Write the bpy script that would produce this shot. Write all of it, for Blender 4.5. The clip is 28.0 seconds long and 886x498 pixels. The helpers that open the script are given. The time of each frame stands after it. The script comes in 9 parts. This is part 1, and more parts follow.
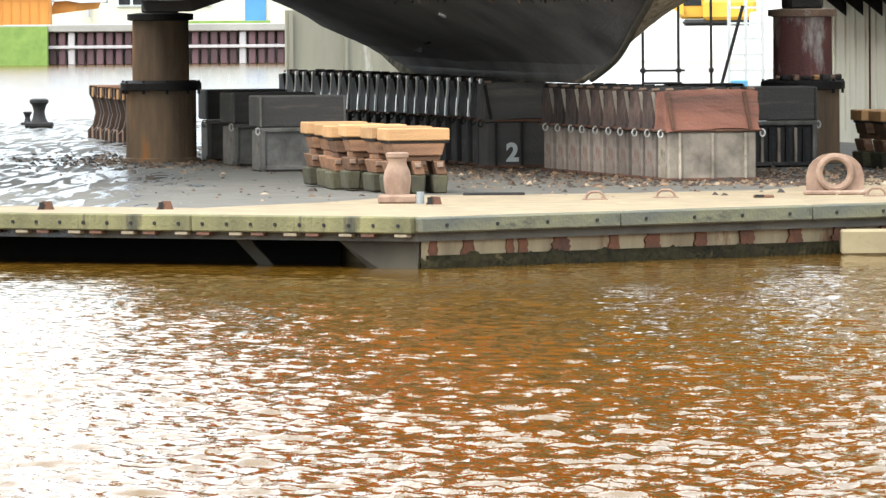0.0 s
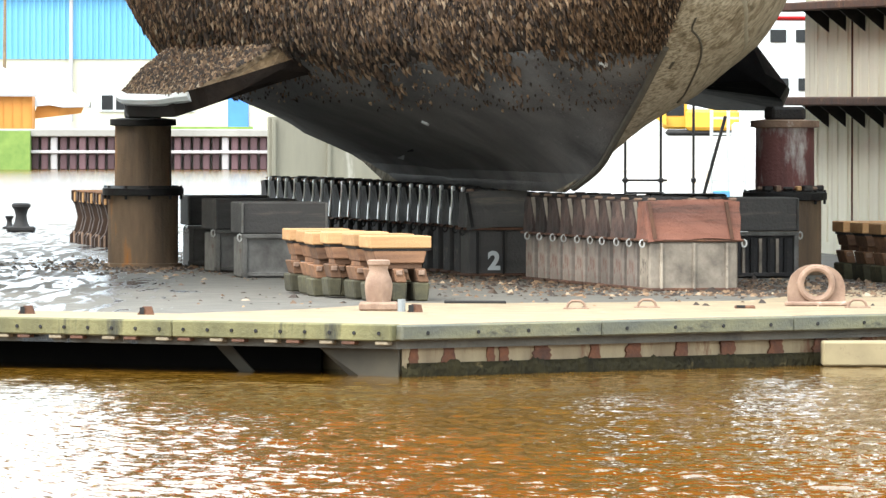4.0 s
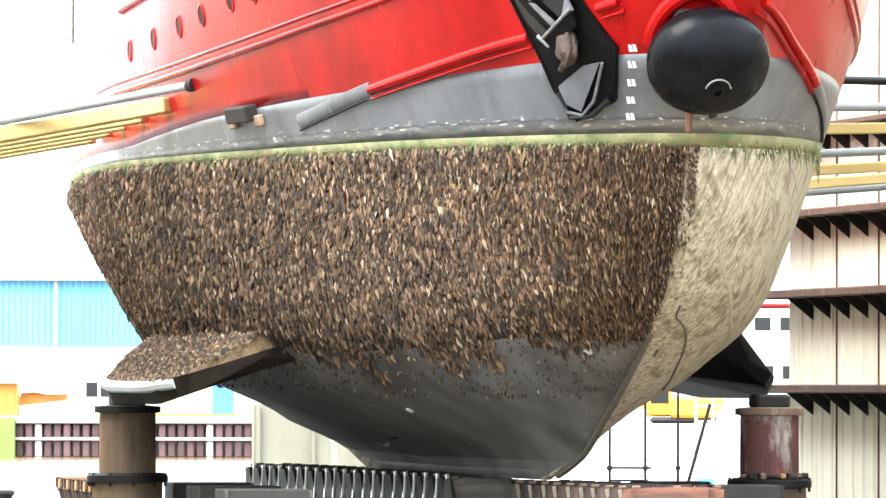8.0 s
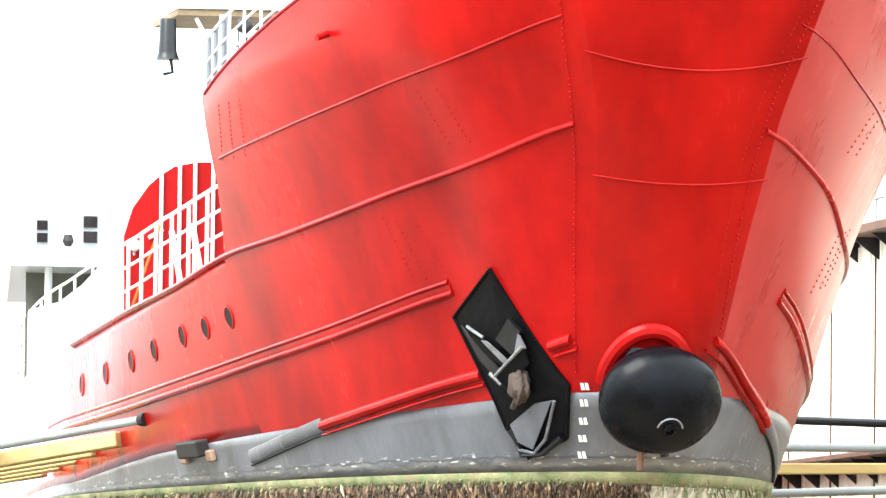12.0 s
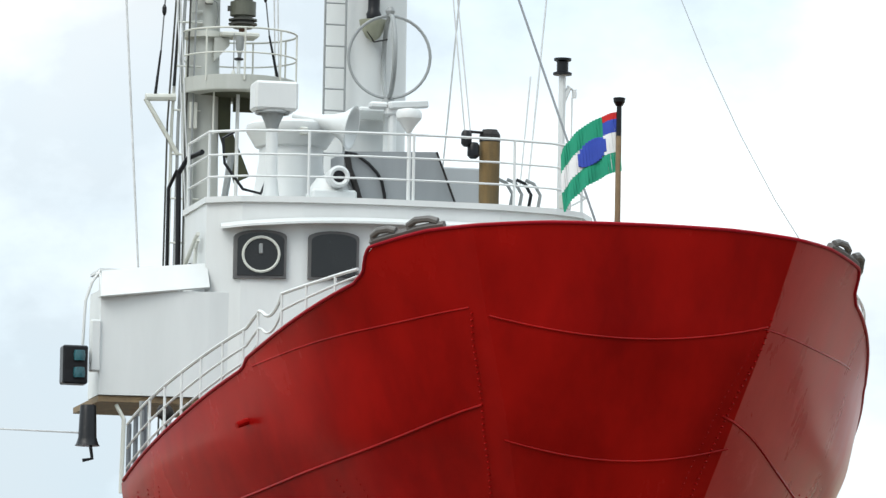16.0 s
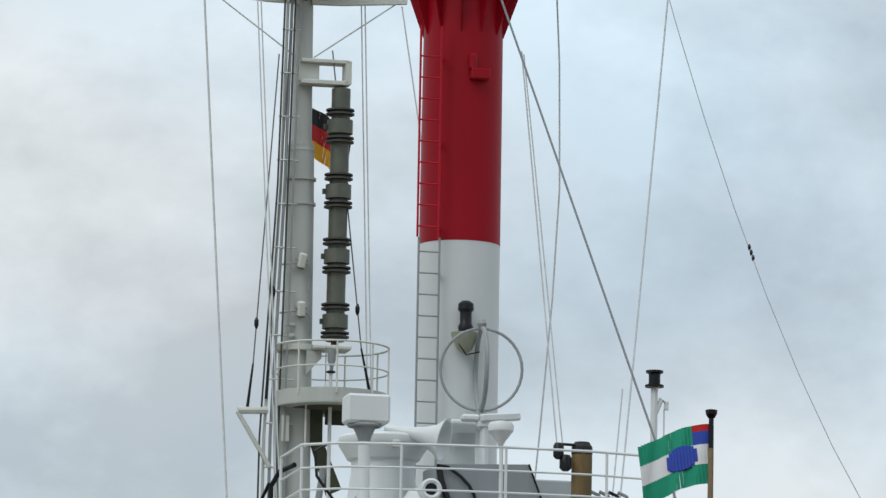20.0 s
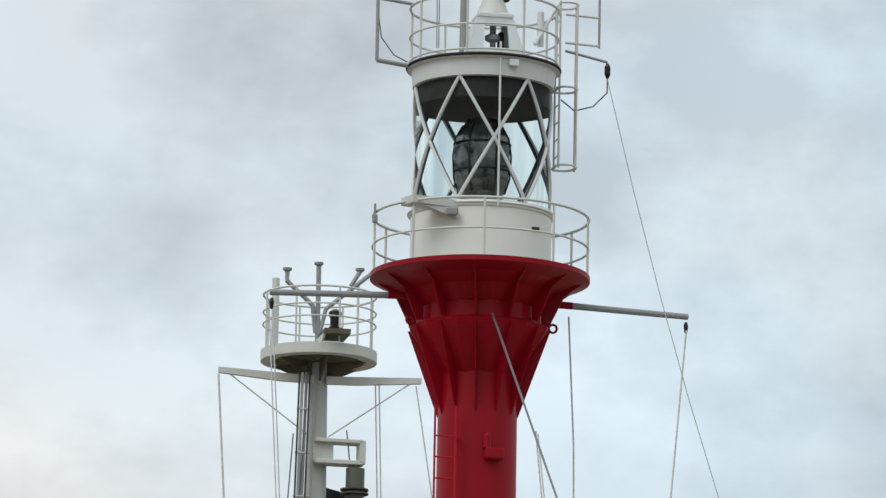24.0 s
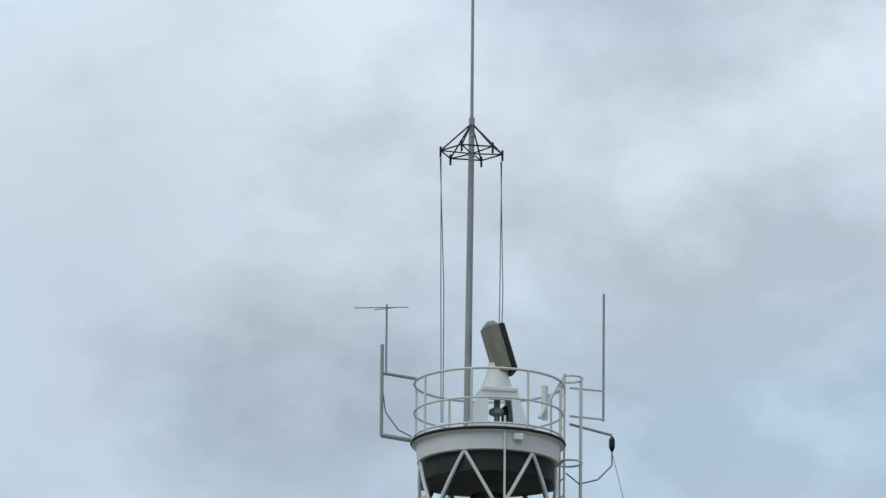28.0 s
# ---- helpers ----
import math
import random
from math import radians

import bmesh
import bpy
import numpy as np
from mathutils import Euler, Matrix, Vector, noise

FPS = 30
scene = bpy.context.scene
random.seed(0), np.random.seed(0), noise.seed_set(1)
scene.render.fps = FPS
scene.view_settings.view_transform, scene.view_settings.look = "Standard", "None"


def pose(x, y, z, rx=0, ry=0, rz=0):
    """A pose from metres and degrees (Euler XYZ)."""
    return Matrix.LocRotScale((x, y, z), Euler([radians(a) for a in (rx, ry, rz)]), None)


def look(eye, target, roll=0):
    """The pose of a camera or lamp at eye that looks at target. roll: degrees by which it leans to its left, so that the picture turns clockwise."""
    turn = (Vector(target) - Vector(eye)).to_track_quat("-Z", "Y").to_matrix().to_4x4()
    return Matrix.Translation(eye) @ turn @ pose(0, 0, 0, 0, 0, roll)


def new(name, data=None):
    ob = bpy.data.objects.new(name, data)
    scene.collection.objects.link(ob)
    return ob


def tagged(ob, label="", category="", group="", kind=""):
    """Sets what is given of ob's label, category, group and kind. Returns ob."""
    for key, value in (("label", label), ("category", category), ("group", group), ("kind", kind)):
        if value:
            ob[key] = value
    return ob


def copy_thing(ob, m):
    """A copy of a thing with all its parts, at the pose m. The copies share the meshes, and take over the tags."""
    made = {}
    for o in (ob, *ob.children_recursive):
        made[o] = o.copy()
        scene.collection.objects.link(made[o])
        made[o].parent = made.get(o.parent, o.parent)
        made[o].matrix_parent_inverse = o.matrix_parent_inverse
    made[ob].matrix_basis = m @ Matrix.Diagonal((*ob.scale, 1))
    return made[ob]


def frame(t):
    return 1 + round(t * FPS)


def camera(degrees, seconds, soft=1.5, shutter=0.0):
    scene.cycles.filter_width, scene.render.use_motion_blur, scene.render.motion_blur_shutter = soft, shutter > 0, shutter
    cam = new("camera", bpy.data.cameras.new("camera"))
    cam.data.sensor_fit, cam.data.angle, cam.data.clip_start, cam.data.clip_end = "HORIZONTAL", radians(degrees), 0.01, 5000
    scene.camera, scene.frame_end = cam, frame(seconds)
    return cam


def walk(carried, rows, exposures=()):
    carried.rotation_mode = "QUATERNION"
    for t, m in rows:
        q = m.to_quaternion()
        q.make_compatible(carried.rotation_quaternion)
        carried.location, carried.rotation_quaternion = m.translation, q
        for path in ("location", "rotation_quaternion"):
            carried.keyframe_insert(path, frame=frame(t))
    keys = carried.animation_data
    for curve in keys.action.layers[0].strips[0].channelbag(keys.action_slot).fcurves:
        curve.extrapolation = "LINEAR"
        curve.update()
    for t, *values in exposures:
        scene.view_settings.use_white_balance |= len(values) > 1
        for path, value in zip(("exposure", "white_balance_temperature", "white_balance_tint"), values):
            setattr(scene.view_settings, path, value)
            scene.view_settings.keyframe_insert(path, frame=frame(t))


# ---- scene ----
# a long lens on the opposite quay; it stands still and tilts up the ship
EYE = Vector((0.0, 0.0, 3.0))
cam = camera(6.647, 28.0, soft=1.4)
# seconds, turn to the left, tilt up, roll, in degrees
ROWS = [
    (0, 0.1246, -1.9134, -0.441),
    (0.5, 0.1455, -1.9129, -0.278),
    (1, 0.1177, -1.8932, -0.086),
    (1.5, 0.0143, -1.8307, 0.056),
    (2, -0.0332, -1.7598, 0.104),
    (2.5, -0.0355, -1.6710, 0.069),
    (4.5, -0.0129, -0.8537, 0.070),
    (5, 0.0000, -0.5979, 0.000),
    (5.5, -0.0201, -0.3240, -0.124),
    (6, -0.0071, 0.0151, -0.118),
    (6.5, 0.0062, 0.2935, -0.027),
    (7, -0.0646, 0.5629, 0.037),
    (7.5, -0.1494, 0.8057, 0.043),
    (8, -0.1319, 1.0542, 0.126),
    (8.5, -0.1349, 1.2293, 0.161),
    (9, -0.1415, 1.4597, 0.176),
    (9.5, -0.1868, 1.7807, 0.329),
    (10, -0.2531, 2.1711, 0.502),
    (10.5, -0.3102, 2.4976, 0.592),
    (11, -0.3834, 2.8853, 0.606),
    (11.5, -0.4241, 3.2437, 0.625),
    (13.5, -0.7989, 4.7713, 0.758),
    (14, -0.9205, 5.2188, 0.938),
    (14.5, -0.9918, 5.5146, 1.076),
    (15, -1.0432, 5.8688, 1.107),
    (15.5, -1.0426, 6.1885, 1.048),
    (16, -1.0380, 6.5150, 1.063),
    (16.5, -0.9778, 6.7674, 1.148),
    (17, -0.9039, 7.0000, 1.274),
    (17.5, -0.8441, 7.2290, 1.322),
    (18, -0.7804, 7.5183, 1.312),
    (18.5, -0.7463, 7.8161, 1.218),
    (19, -0.6089, 8.1125, 1.145),
    (19.5, -0.4813, 8.4253, 1.087),
    (20, -0.2975, 8.8489, 1.053),
    (20.5, -0.1700, 9.0656, 1.005),
    (22.5, -0.0837, 10.5511, 0.946),
    (23, -0.1105, 10.9789, 0.900),
    (23.5, -0.1397, 11.3603, 0.980),
    (24, -0.1361, 11.6972, 1.094),
    (24.5, -0.1489, 11.9465, 1.153),
    (25, -0.1463, 12.2386, 0.983),
    (25.5, -0.0958, 12.5584, 0.837),
    (26, -0.0237, 12.7918, 0.793),
    (26.5, 0.0101, 13.0188, 0.789),
    (27, 0.0397, 13.4163, 0.729),
    (27.5, 0.0126, 13.9455, 0.637),
    (28, -0.0608, 14.5084, 0.550),
]


def aim(yaw, tilt, roll):
    a, b = radians(yaw), radians(tilt)
    return look(EYE, EYE + Vector((-math.sin(a) * math.cos(b), math.cos(a) * math.cos(b), math.sin(b))), roll)


walk(cam, [(t, aim(yaw, tilt, roll)) for t, yaw, tilt, roll in ROWS],
     exposures=[(0, 1.83, 6500, 10), (2.5, 1.88, 6500, 9), (5, 2.34, 6500, 9), (6, 2.6, 6500, 9), (7, 2.85, 6500, 9), (9, 2.98, 6500, 9), (11, 2.98, 6500, 9), (11.5, 2.93, 6500, 9), (13.5, 2.42, 6500, 9), (14, 2.22, 6500, 9), (14.5, 1.92, 6500, 9), (15, 1.58, 6500, 9), (15.5, 1.05, 6500, 9), (16, 0.7, 6500, 9), (17, 0.56, 6350, 7), (17.5, 0.52, 6300, 7), (18, 0.2, 6050, 4), (19, 0.18, 6050, 4), (20, 0.0, 6350, 9), (21.5, -0.05, 6500, 10), (23, 0.05, 6500, 10), (25, 0.05, 6650, 10), (26, 0.02, 6650, 10), (27, -0.08, 6150, 9), (28, -0.22, 5900, 8)])

# ---- sky and sun ----
world = bpy.data.worlds.new("overcast_sky")
scene.world = world
world.use_nodes = True
wn, wl = world.node_tree.nodes, world.node_tree.links
wn.clear()
sky = wn.new("ShaderNodeTexSky")
sky.sky_type, sky.sun_disc = "NISHITA", False
sky.sun_elevation, sky.sun_rotation = radians(48), radians(222)
clear = wn.new("ShaderNodeBackground")
clear.inputs["Strength"].default_value = 0.1
wl.new(sky.outputs["Color"], clear.inputs["Color"])
where = wn.new("ShaderNodeTexCoord")
turn = wn.new("ShaderNodeMapping")
turn.inputs["Scale"].default_value = (1.0, 1.0, 1.5)
wl.new(where.outputs["Generated"], turn.inputs["Vector"])
puffs = wn.new("ShaderNodeTexNoise")
puffs.inputs["Scale"].default_value, puffs.inputs["Detail"].default_value, puffs.inputs["Roughness"].default_value = 13.0, 8.0, 0.56
wl.new(turn.outputs["Vector"], puffs.inputs["Vector"])
shades = wn.new("ShaderNodeValToRGB")
shades.color_ramp.elements[0].position, shades.color_ramp.elements[0].color = 0.40, (0.505, 0.545, 0.57, 1)
shades.color_ramp.elements[1].position, shades.color_ramp.elements[1].color = 0.61, (0.795, 0.852, 0.874, 1)
wl.new(puffs.outputs["Fac"], shades.inputs["Fac"])
cloud = wn.new("ShaderNodeBackground")
cloud.inputs["Strength"].default_value = 1.0
# thin places in the cloud let the blue through
thin = wn.new("ShaderNodeTexNoise")
thin.inputs["Scale"].default_value, thin.inputs["Detail"].default_value = 7.0, 5.0
wl.new(turn.outputs["Vector"], thin.inputs["Vector"])
tints = wn.new("ShaderNodeValToRGB")
tints.color_ramp.elements[0].position, tints.color_ramp.elements[0].color = 0.38, (0.90, 0.99, 1.06, 1)
tints.color_ramp.elements[1].position, tints.color_ramp.elements[1].color = 0.62, (1.03, 1.0, 0.985, 1)
wl.new(thin.outputs["Fac"], tints.inputs["Fac"])
tinge = wn.new("ShaderNodeMix")
tinge.data_type, tinge.blend_type = "RGBA", "MULTIPLY"
tinge.inputs[0].default_value = 1.0
wl.new(shades.outputs["Color"], tinge.inputs[6])
wl.new(tints.outputs["Color"], tinge.inputs[7])
# a few large cloud masses, uneven at their edges
ragged = wn.new("ShaderNodeMix")
ragged.data_type = "VECTOR"
ragged.inputs[0].default_value = 0.055
wl.new(where.outputs["Generated"], ragged.inputs[4])
wl.new(puffs.outputs["Color"], ragged.inputs[5])
tone = tinge.outputs[2]
for yaw, tilt, reach, shade in ((2.4, 13.2, 3.2, (0.80, 0.81, 0.83, 1)), (-2.6, 12.4, 2.6, (1.12, 1.11, 1.10, 1)), (3.0, 8.6, 2.6, (1.13, 1.12, 1.11, 1)), (-2.3, 8.9, 2.2, (0.82, 0.83, 0.85, 1)), (2.0, 15.6, 2.4, (0.86, 0.87, 0.88, 1)), (-2.6, 15.2, 2.2, (1.06, 1.06, 1.05, 1))):
    away = wn.new("ShaderNodeVectorMath")
    away.operation = "DISTANCE"
    wl.new(ragged.outputs[1], away.inputs[0])
    mid_ = Vector((-math.sin(radians(yaw)) * math.cos(radians(tilt)), math.cos(radians(yaw)) * math.cos(radians(tilt)), math.sin(radians(tilt))))
    away.inputs[1].default_value = mid_ * 0.945 + Vector((0.5, 0.5, 0.5)) * 0.055
    edge = wn.new("ShaderNodeMapRange")
    edge.interpolation_type = "SMOOTHSTEP"
    edge.inputs[1].default_value, edge.inputs[2].default_value, edge.inputs[3].default_value, edge.inputs[4].default_value = 0.0, radians(reach), 1.0, 0.0
    wl.new(away.outputs["Value"], edge.inputs[0])
    mass = wn.new("ShaderNodeMix")
    mass.data_type, mass.blend_type = "RGBA", "MULTIPLY"
    wl.new(edge.outputs[0], mass.inputs[0])
    wl.new(tone, mass.inputs[6])
    mass.inputs[7].default_value = shade
    tone = mass.outputs[2]
wl.new(tone, cloud.inputs["Color"])
# an overcast sky is brighter overhead than at the horizon
height = wn.new("ShaderNodeSeparateXYZ")
wl.new(where.outputs["Generated"], height.inputs[0])
rise = wn.new("ShaderNodeMapRange")
rise.inputs[1].default_value, rise.inputs[2].default_value = 0.0, 1.0
rise.inputs[3].default_value, rise.inputs[4].default_value = 0.85, 2.0
wl.new(height.outputs["Z"], rise.inputs[0])
wl.new(rise.outputs[0], cloud.inputs["Strength"])
blend = wn.new("ShaderNodeMixShader")
blend.inputs["Fac"].default_value = 0.93
wl.new(clear.outputs[0], blend.inputs[1])
wl.new(cloud.outputs[0], blend.inputs[2])
wl.new(blend.outputs[0], wn.new("ShaderNodeOutputWorld").inputs["Surface"])

sun = new("sun", bpy.data.lights.new("sun", "SUN"))
sun.data.energy, sun.data.angle, sun.data.color = 1.15, radians(35), (1.0, 0.96, 0.9)
sun.matrix_world = look((-45, 42, 79), (0, 92, 5))


# ---- materials ----
def mat(name, a, b=None, scale=3.0, rough=0.6, metal=0.0, bump=0.0, grain=30.0, streak=0.0, spread=0.5, stain=None, stain_scale=1.0, stain_at=0.6, rand=0.0, spec=0.5, axis=2):
    """Two tones mottled at one scale, grain at a finer one, optional stains drawn out downwards, and a fine relief."""
    m = bpy.data.materials.new(name)
    m.use_nodes = True
    n, l = m.node_tree.nodes, m.node_tree.links
    bsdf = n["Principled BSDF"]
    bsdf.inputs["Metallic"].default_value = metal
    bsdf.inputs["Specular IOR Level"].default_value = spec
    co = n.new("ShaderNodeTexCoord")
    mp = n.new("ShaderNodeMapping")
    mp.inputs["Scale"].default_value = [1 / (1 + 6 * streak) if k == axis else 1 for k in range(3)]
    l.new(co.outputs["Object"], mp.inputs["Vector"])
    no = n.new("ShaderNodeTexNoise")
    no.inputs["Scale"].default_value, no.inputs["Detail"].default_value, no.inputs["Roughness"].default_value = scale, 6.0, 0.62
    l.new(mp.outputs[0], no.inputs["Vector"])
    rp = n.new("ShaderNodeValToRGB")
    b = b or tuple(0.75 * c for c in a)
    rp.color_ramp.elements[0].position, rp.color_ramp.elements[0].color = 0.5 - spread / 2, (*b, 1)
    rp.color_ramp.elements[1].position, rp.color_ramp.elements[1].color = 0.5 + spread / 2, (*a, 1)
    l.new(no.outputs["Fac"], rp.inputs["Fac"])
    colour = rp.outputs["Color"]
    if stain:
        st = n.new("ShaderNodeTexNoise")
        st.inputs["Scale"].default_value, st.inputs["Detail"].default_value, st.inputs["Roughness"].default_value = stain_scale, 8.0, 0.7
        l.new(mp.outputs[0], st.inputs["Vector"])
        sr = n.new("ShaderNodeValToRGB")
        sr.color_ramp.elements[0].position, sr.color_ramp.elements[1].position = stain_at, min(1.0, stain_at + 0.1)
        l.new(st.outputs["Fac"], sr.inputs["Fac"])
        mx = n.new("ShaderNodeMix")
        mx.data_type = "RGBA"
        l.new(sr.outputs["Color"], mx.inputs[0])
        l.new(colour, mx.inputs[6])
        mx.inputs[7].default_value = (*stain, 1)
        colour = mx.outputs[2]
    if rand:
        oi = n.new("ShaderNodeObjectInfo")
        ma = n.new("ShaderNodeMapRange")
        ma.inputs[3].default_value, ma.inputs[4].default_value = 1 - rand, 1 + rand
        l.new(oi.outputs["Random"], ma.inputs[0])
        hv = n.new("ShaderNodeHueSaturation")
        l.new(ma.outputs[0], hv.inputs["Value"])
        l.new(colour, hv.inputs["Color"])
        colour = hv.outputs["Color"]
    l.new(colour, bsdf.inputs["Base Color"])
    fine = n.new("ShaderNodeTexNoise")
    fine.inputs["Scale"].default_value, fine.inputs["Detail"].default_value = grain, 4.0
    l.new(co.outputs["Object"], fine.inputs["Vector"])
    rr = n.new("ShaderNodeMapRange")
    rr.inputs[3].default_value, rr.inputs[4].default_value = max(0.03, rough - 0.12), min(1, rough + 0.12)
    l.new(no.outputs["Fac"], rr.inputs[0])
    l.new(rr.outputs[0], bsdf.inputs["Roughness"])
    if bump:
        bp = n.new("ShaderNodeBump")
        bp.inputs["Strength"].default_value, bp.inputs["Distance"].default_value = min(1.0, bump), 0.02
        l.new(fine.outputs["Fac"], bp.inputs["Height"])
        l.new(bp.outputs[0], bsdf.inputs["Normal"])
    return m


RED = mat("red_hull_paint", (0.355, 0.0064, 0.0050), (0.17, 0.0024, 0.0028), scale=0.55, rough=0.25, bump=0.26, grain=0.55, streak=0.25, spread=0.36, spec=0.11)
RED_PALE = mat("chalked_red_paint", (0.33, 0.024, 0.022), (0.225, 0.008, 0.0075), scale=1.8, rough=0.30, bump=0.10, grain=1.2, streak=2.4, spread=0.5, spec=0.24, stain=(0.36, 0.052, 0.05), stain_scale=1.5, stain_at=0.60)
PITCH = mat("black_tar_paint", (0.005, 0.005, 0.006), (0.002, 0.002, 0.0025), scale=5, rough=0.42, spec=0.07, bump=0.3, grain=10)
RED_DARK = mat("deep_red_paint", (0.30, 0.003, 0.012), (0.20, 0.002, 0.008), scale=0.9, rough=0.42, bump=0.06, grain=5, spec=0.14, streak=0.8)


def boot_material():
    """Grey boot paint; a line of dark slime and pale scum above the weed."""
    m = mat("grey_boot_paint", (0.112, 0.118, 0.135), (0.05, 0.053, 0.062), scale=1.3, rough=0.36, streak=0.7, spread=0.36, stain=(0.19, 0.195, 0.21), stain_scale=2.2, stain_at=0.60, bump=0.25, grain=10)
    n, l = m.node_tree.nodes, m.node_tree.links
    b = n["Principled BSDF"]
    co = n.new("ShaderNodeTexCoord")
    sep = n.new("ShaderNodeSeparateXYZ")
    l.new(co.outputs["Object"], sep.inputs[0])
    for z0, wide, scale, tone in ((6.30, 0.20, 1.7, (0.17, 0.175, 0.165, 1)), (6.38, 0.05, 4.0, (0.045, 0.045, 0.05, 1))):
        no = n.new("ShaderNodeTexNoise")
        no.inputs["Scale"].default_value, no.inputs["Detail"].default_value = scale, 6.0
        l.new(co.outputs["Object"], no.inputs["Vector"])
        off = n.new("ShaderNodeMapRange")
        off.inputs[3].default_value, off.inputs[4].default_value = z0 - wide, z0 + wide
        l.new(no.outputs["Fac"], off.inputs[0])
        dist = n.new("ShaderNodeMath")
        dist.operation = "SUBTRACT"
        l.new(sep.outputs["Z"], dist.inputs[0])
        l.new(off.outputs[0], dist.inputs[1])
        near = n.new("ShaderNodeMath")
        near.operation = "ABSOLUTE"
        l.new(dist.outputs[0], near.inputs[0])
        mask = n.new("ShaderNodeMapRange")
        mask.inputs[1].default_value, mask.inputs[2].default_value, mask.inputs[3].default_value, mask.inputs[4].default_value = 0.012, wide * 0.32, 0.85, 0.0
        l.new(near.outputs[0], mask.inputs[0])
        mx = n.new("ShaderNodeMix")
        mx.data_type = "RGBA"
        l.new(mask.outputs[0], mx.inputs[0])
        l.new(b.inputs["Base Color"].links[0].from_socket, mx.inputs[6])
        mx.inputs[7].default_value = tone
        l.new(mx.outputs[2], b.inputs["Base Color"])
    # broken dashes of dried white scum
    mp = n.new("ShaderNodeMapping")
    mp.inputs["Scale"].default_value = (2.2, 6.0, 16.0)
    l.new(co.outputs["Object"], mp.inputs[0])
    no = n.new("ShaderNodeTexNoise")
    no.inputs["Scale"].default_value, no.inputs["Detail"].default_value = 1.6, 5.0
    l.new(mp.outputs[0], no.inputs["Vector"])
    spot = n.new("ShaderNodeMapRange")
    spot.inputs[1].default_value, spot.inputs[2].default_value = 0.60, 0.66
    l.new(no.outputs["Fac"], spot.inputs[0])
    away = n.new("ShaderNodeMath")
    away.operation = "SUBTRACT"
    l.new(sep.outputs["Z"], away.inputs[0])
    away.inputs[1].default_value = 6.36
    size = n.new("ShaderNodeMath")
    size.operation = "ABSOLUTE"
    l.new(away.outputs[0], size.inputs[0])
    belt = n.new("ShaderNodeMapRange")
    belt.inputs[1].default_value, belt.inputs[2].default_value, belt.inputs[3].default_value, belt.inputs[4].default_value = 0.03, 0.11, 0.9, 0.0
    l.new(size.outputs[0], belt.inputs[0])
    both = n.new("ShaderNodeMath")
    both.operation = "MULTIPLY"
    l.new(spot.outputs[0], both.inputs[0])
    l.new(belt.outputs[0], both.inputs[1])
    mx = n.new("ShaderNodeMix")
    mx.data_type = "RGBA"
    l.new(both.outputs[0], mx.inputs[0])
    l.new(b.inputs["Base Color"].links[0].from_socket, mx.inputs[6])
    mx.inputs[7].default_value = (0.5, 0.5, 0.48, 1)
    l.new(mx.outputs[2], b.inputs["Base Color"])
    return m


BOOT = boot_material()
WEED = mat("green_weed", (0.25, 0.235, 0.125), (0.055, 0.085, 0.024), scale=1.6, rough=0.9, spread=0.34, stain=(0.15, 0.12, 0.065), stain_scale=3.6, stain_at=0.53, bump=0.8, grain=40)
FOUL = mat("fouled_bottom_paint", (0.030, 0.018, 0.011), (0.007, 0.005, 0.004), scale=5, rough=0.95, bump=1.0, grain=22)


def bare_material():
    """Scraped bottom paint: a rough pale crust with darker rubbed streaks drawn aslant."""
    m = mat("scraped_bottom_paint", (0.47, 0.42, 0.325), (0.27, 0.235, 0.175), scale=18, rough=0.9, spread=0.5, stain=(0.11, 0.092, 0.066), stain_scale=16, stain_at=0.62, bump=1.0, grain=15)
    n, l = m.node_tree.nodes, m.node_tree.links
    b = n["Principled BSDF"]
    co = n.new("ShaderNodeTexCoord")
    for turn, size, scale, (p0, tone0), (p1, tone1) in (
            (20, (0.10, 0.10, 0.75), 2.0, (0.38, (0.46, 0.43, 0.37, 1)), (0.58, (1, 1, 1, 1))),
            (-32, (0.40, 0.24, 2.2), 1.0, (0.52, (1, 1, 1, 1)), (0.62, (0.56, 0.52, 0.46, 1)))):
        mp = n.new("ShaderNodeMapping")
        mp.vector_type = "TEXTURE"
        mp.inputs["Rotation"].default_value = (radians(turn), 0, 0)
        mp.inputs["Scale"].default_value = size
        l.new(co.outputs["Object"], mp.inputs[0])
        no = n.new("ShaderNodeTexNoise")
        no.inputs["Scale"].default_value, no.inputs["Detail"].default_value, no.inputs["Roughness"].default_value = scale, 6.0, 0.6
        l.new(mp.outputs[0], no.inputs["Vector"])
        rp = n.new("ShaderNodeValToRGB")
        rp.color_ramp.elements[0].position, rp.color_ramp.elements[0].color = p0, tone0
        rp.color_ramp.elements[1].position, rp.color_ramp.elements[1].color = p1, tone1
        l.new(no.outputs["Fac"], rp.inputs["Fac"])
        mx = n.new("ShaderNodeMix")
        mx.data_type, mx.blend_type = "RGBA", "MULTIPLY"
        mx.inputs[0].default_value = 1.0
        l.new(b.inputs["Base Color"].links[0].from_socket, mx.inputs[6])
        l.new(rp.outputs["Color"], mx.inputs[7])
        l.new(mx.outputs[2], b.inputs["Base Color"])
    return m


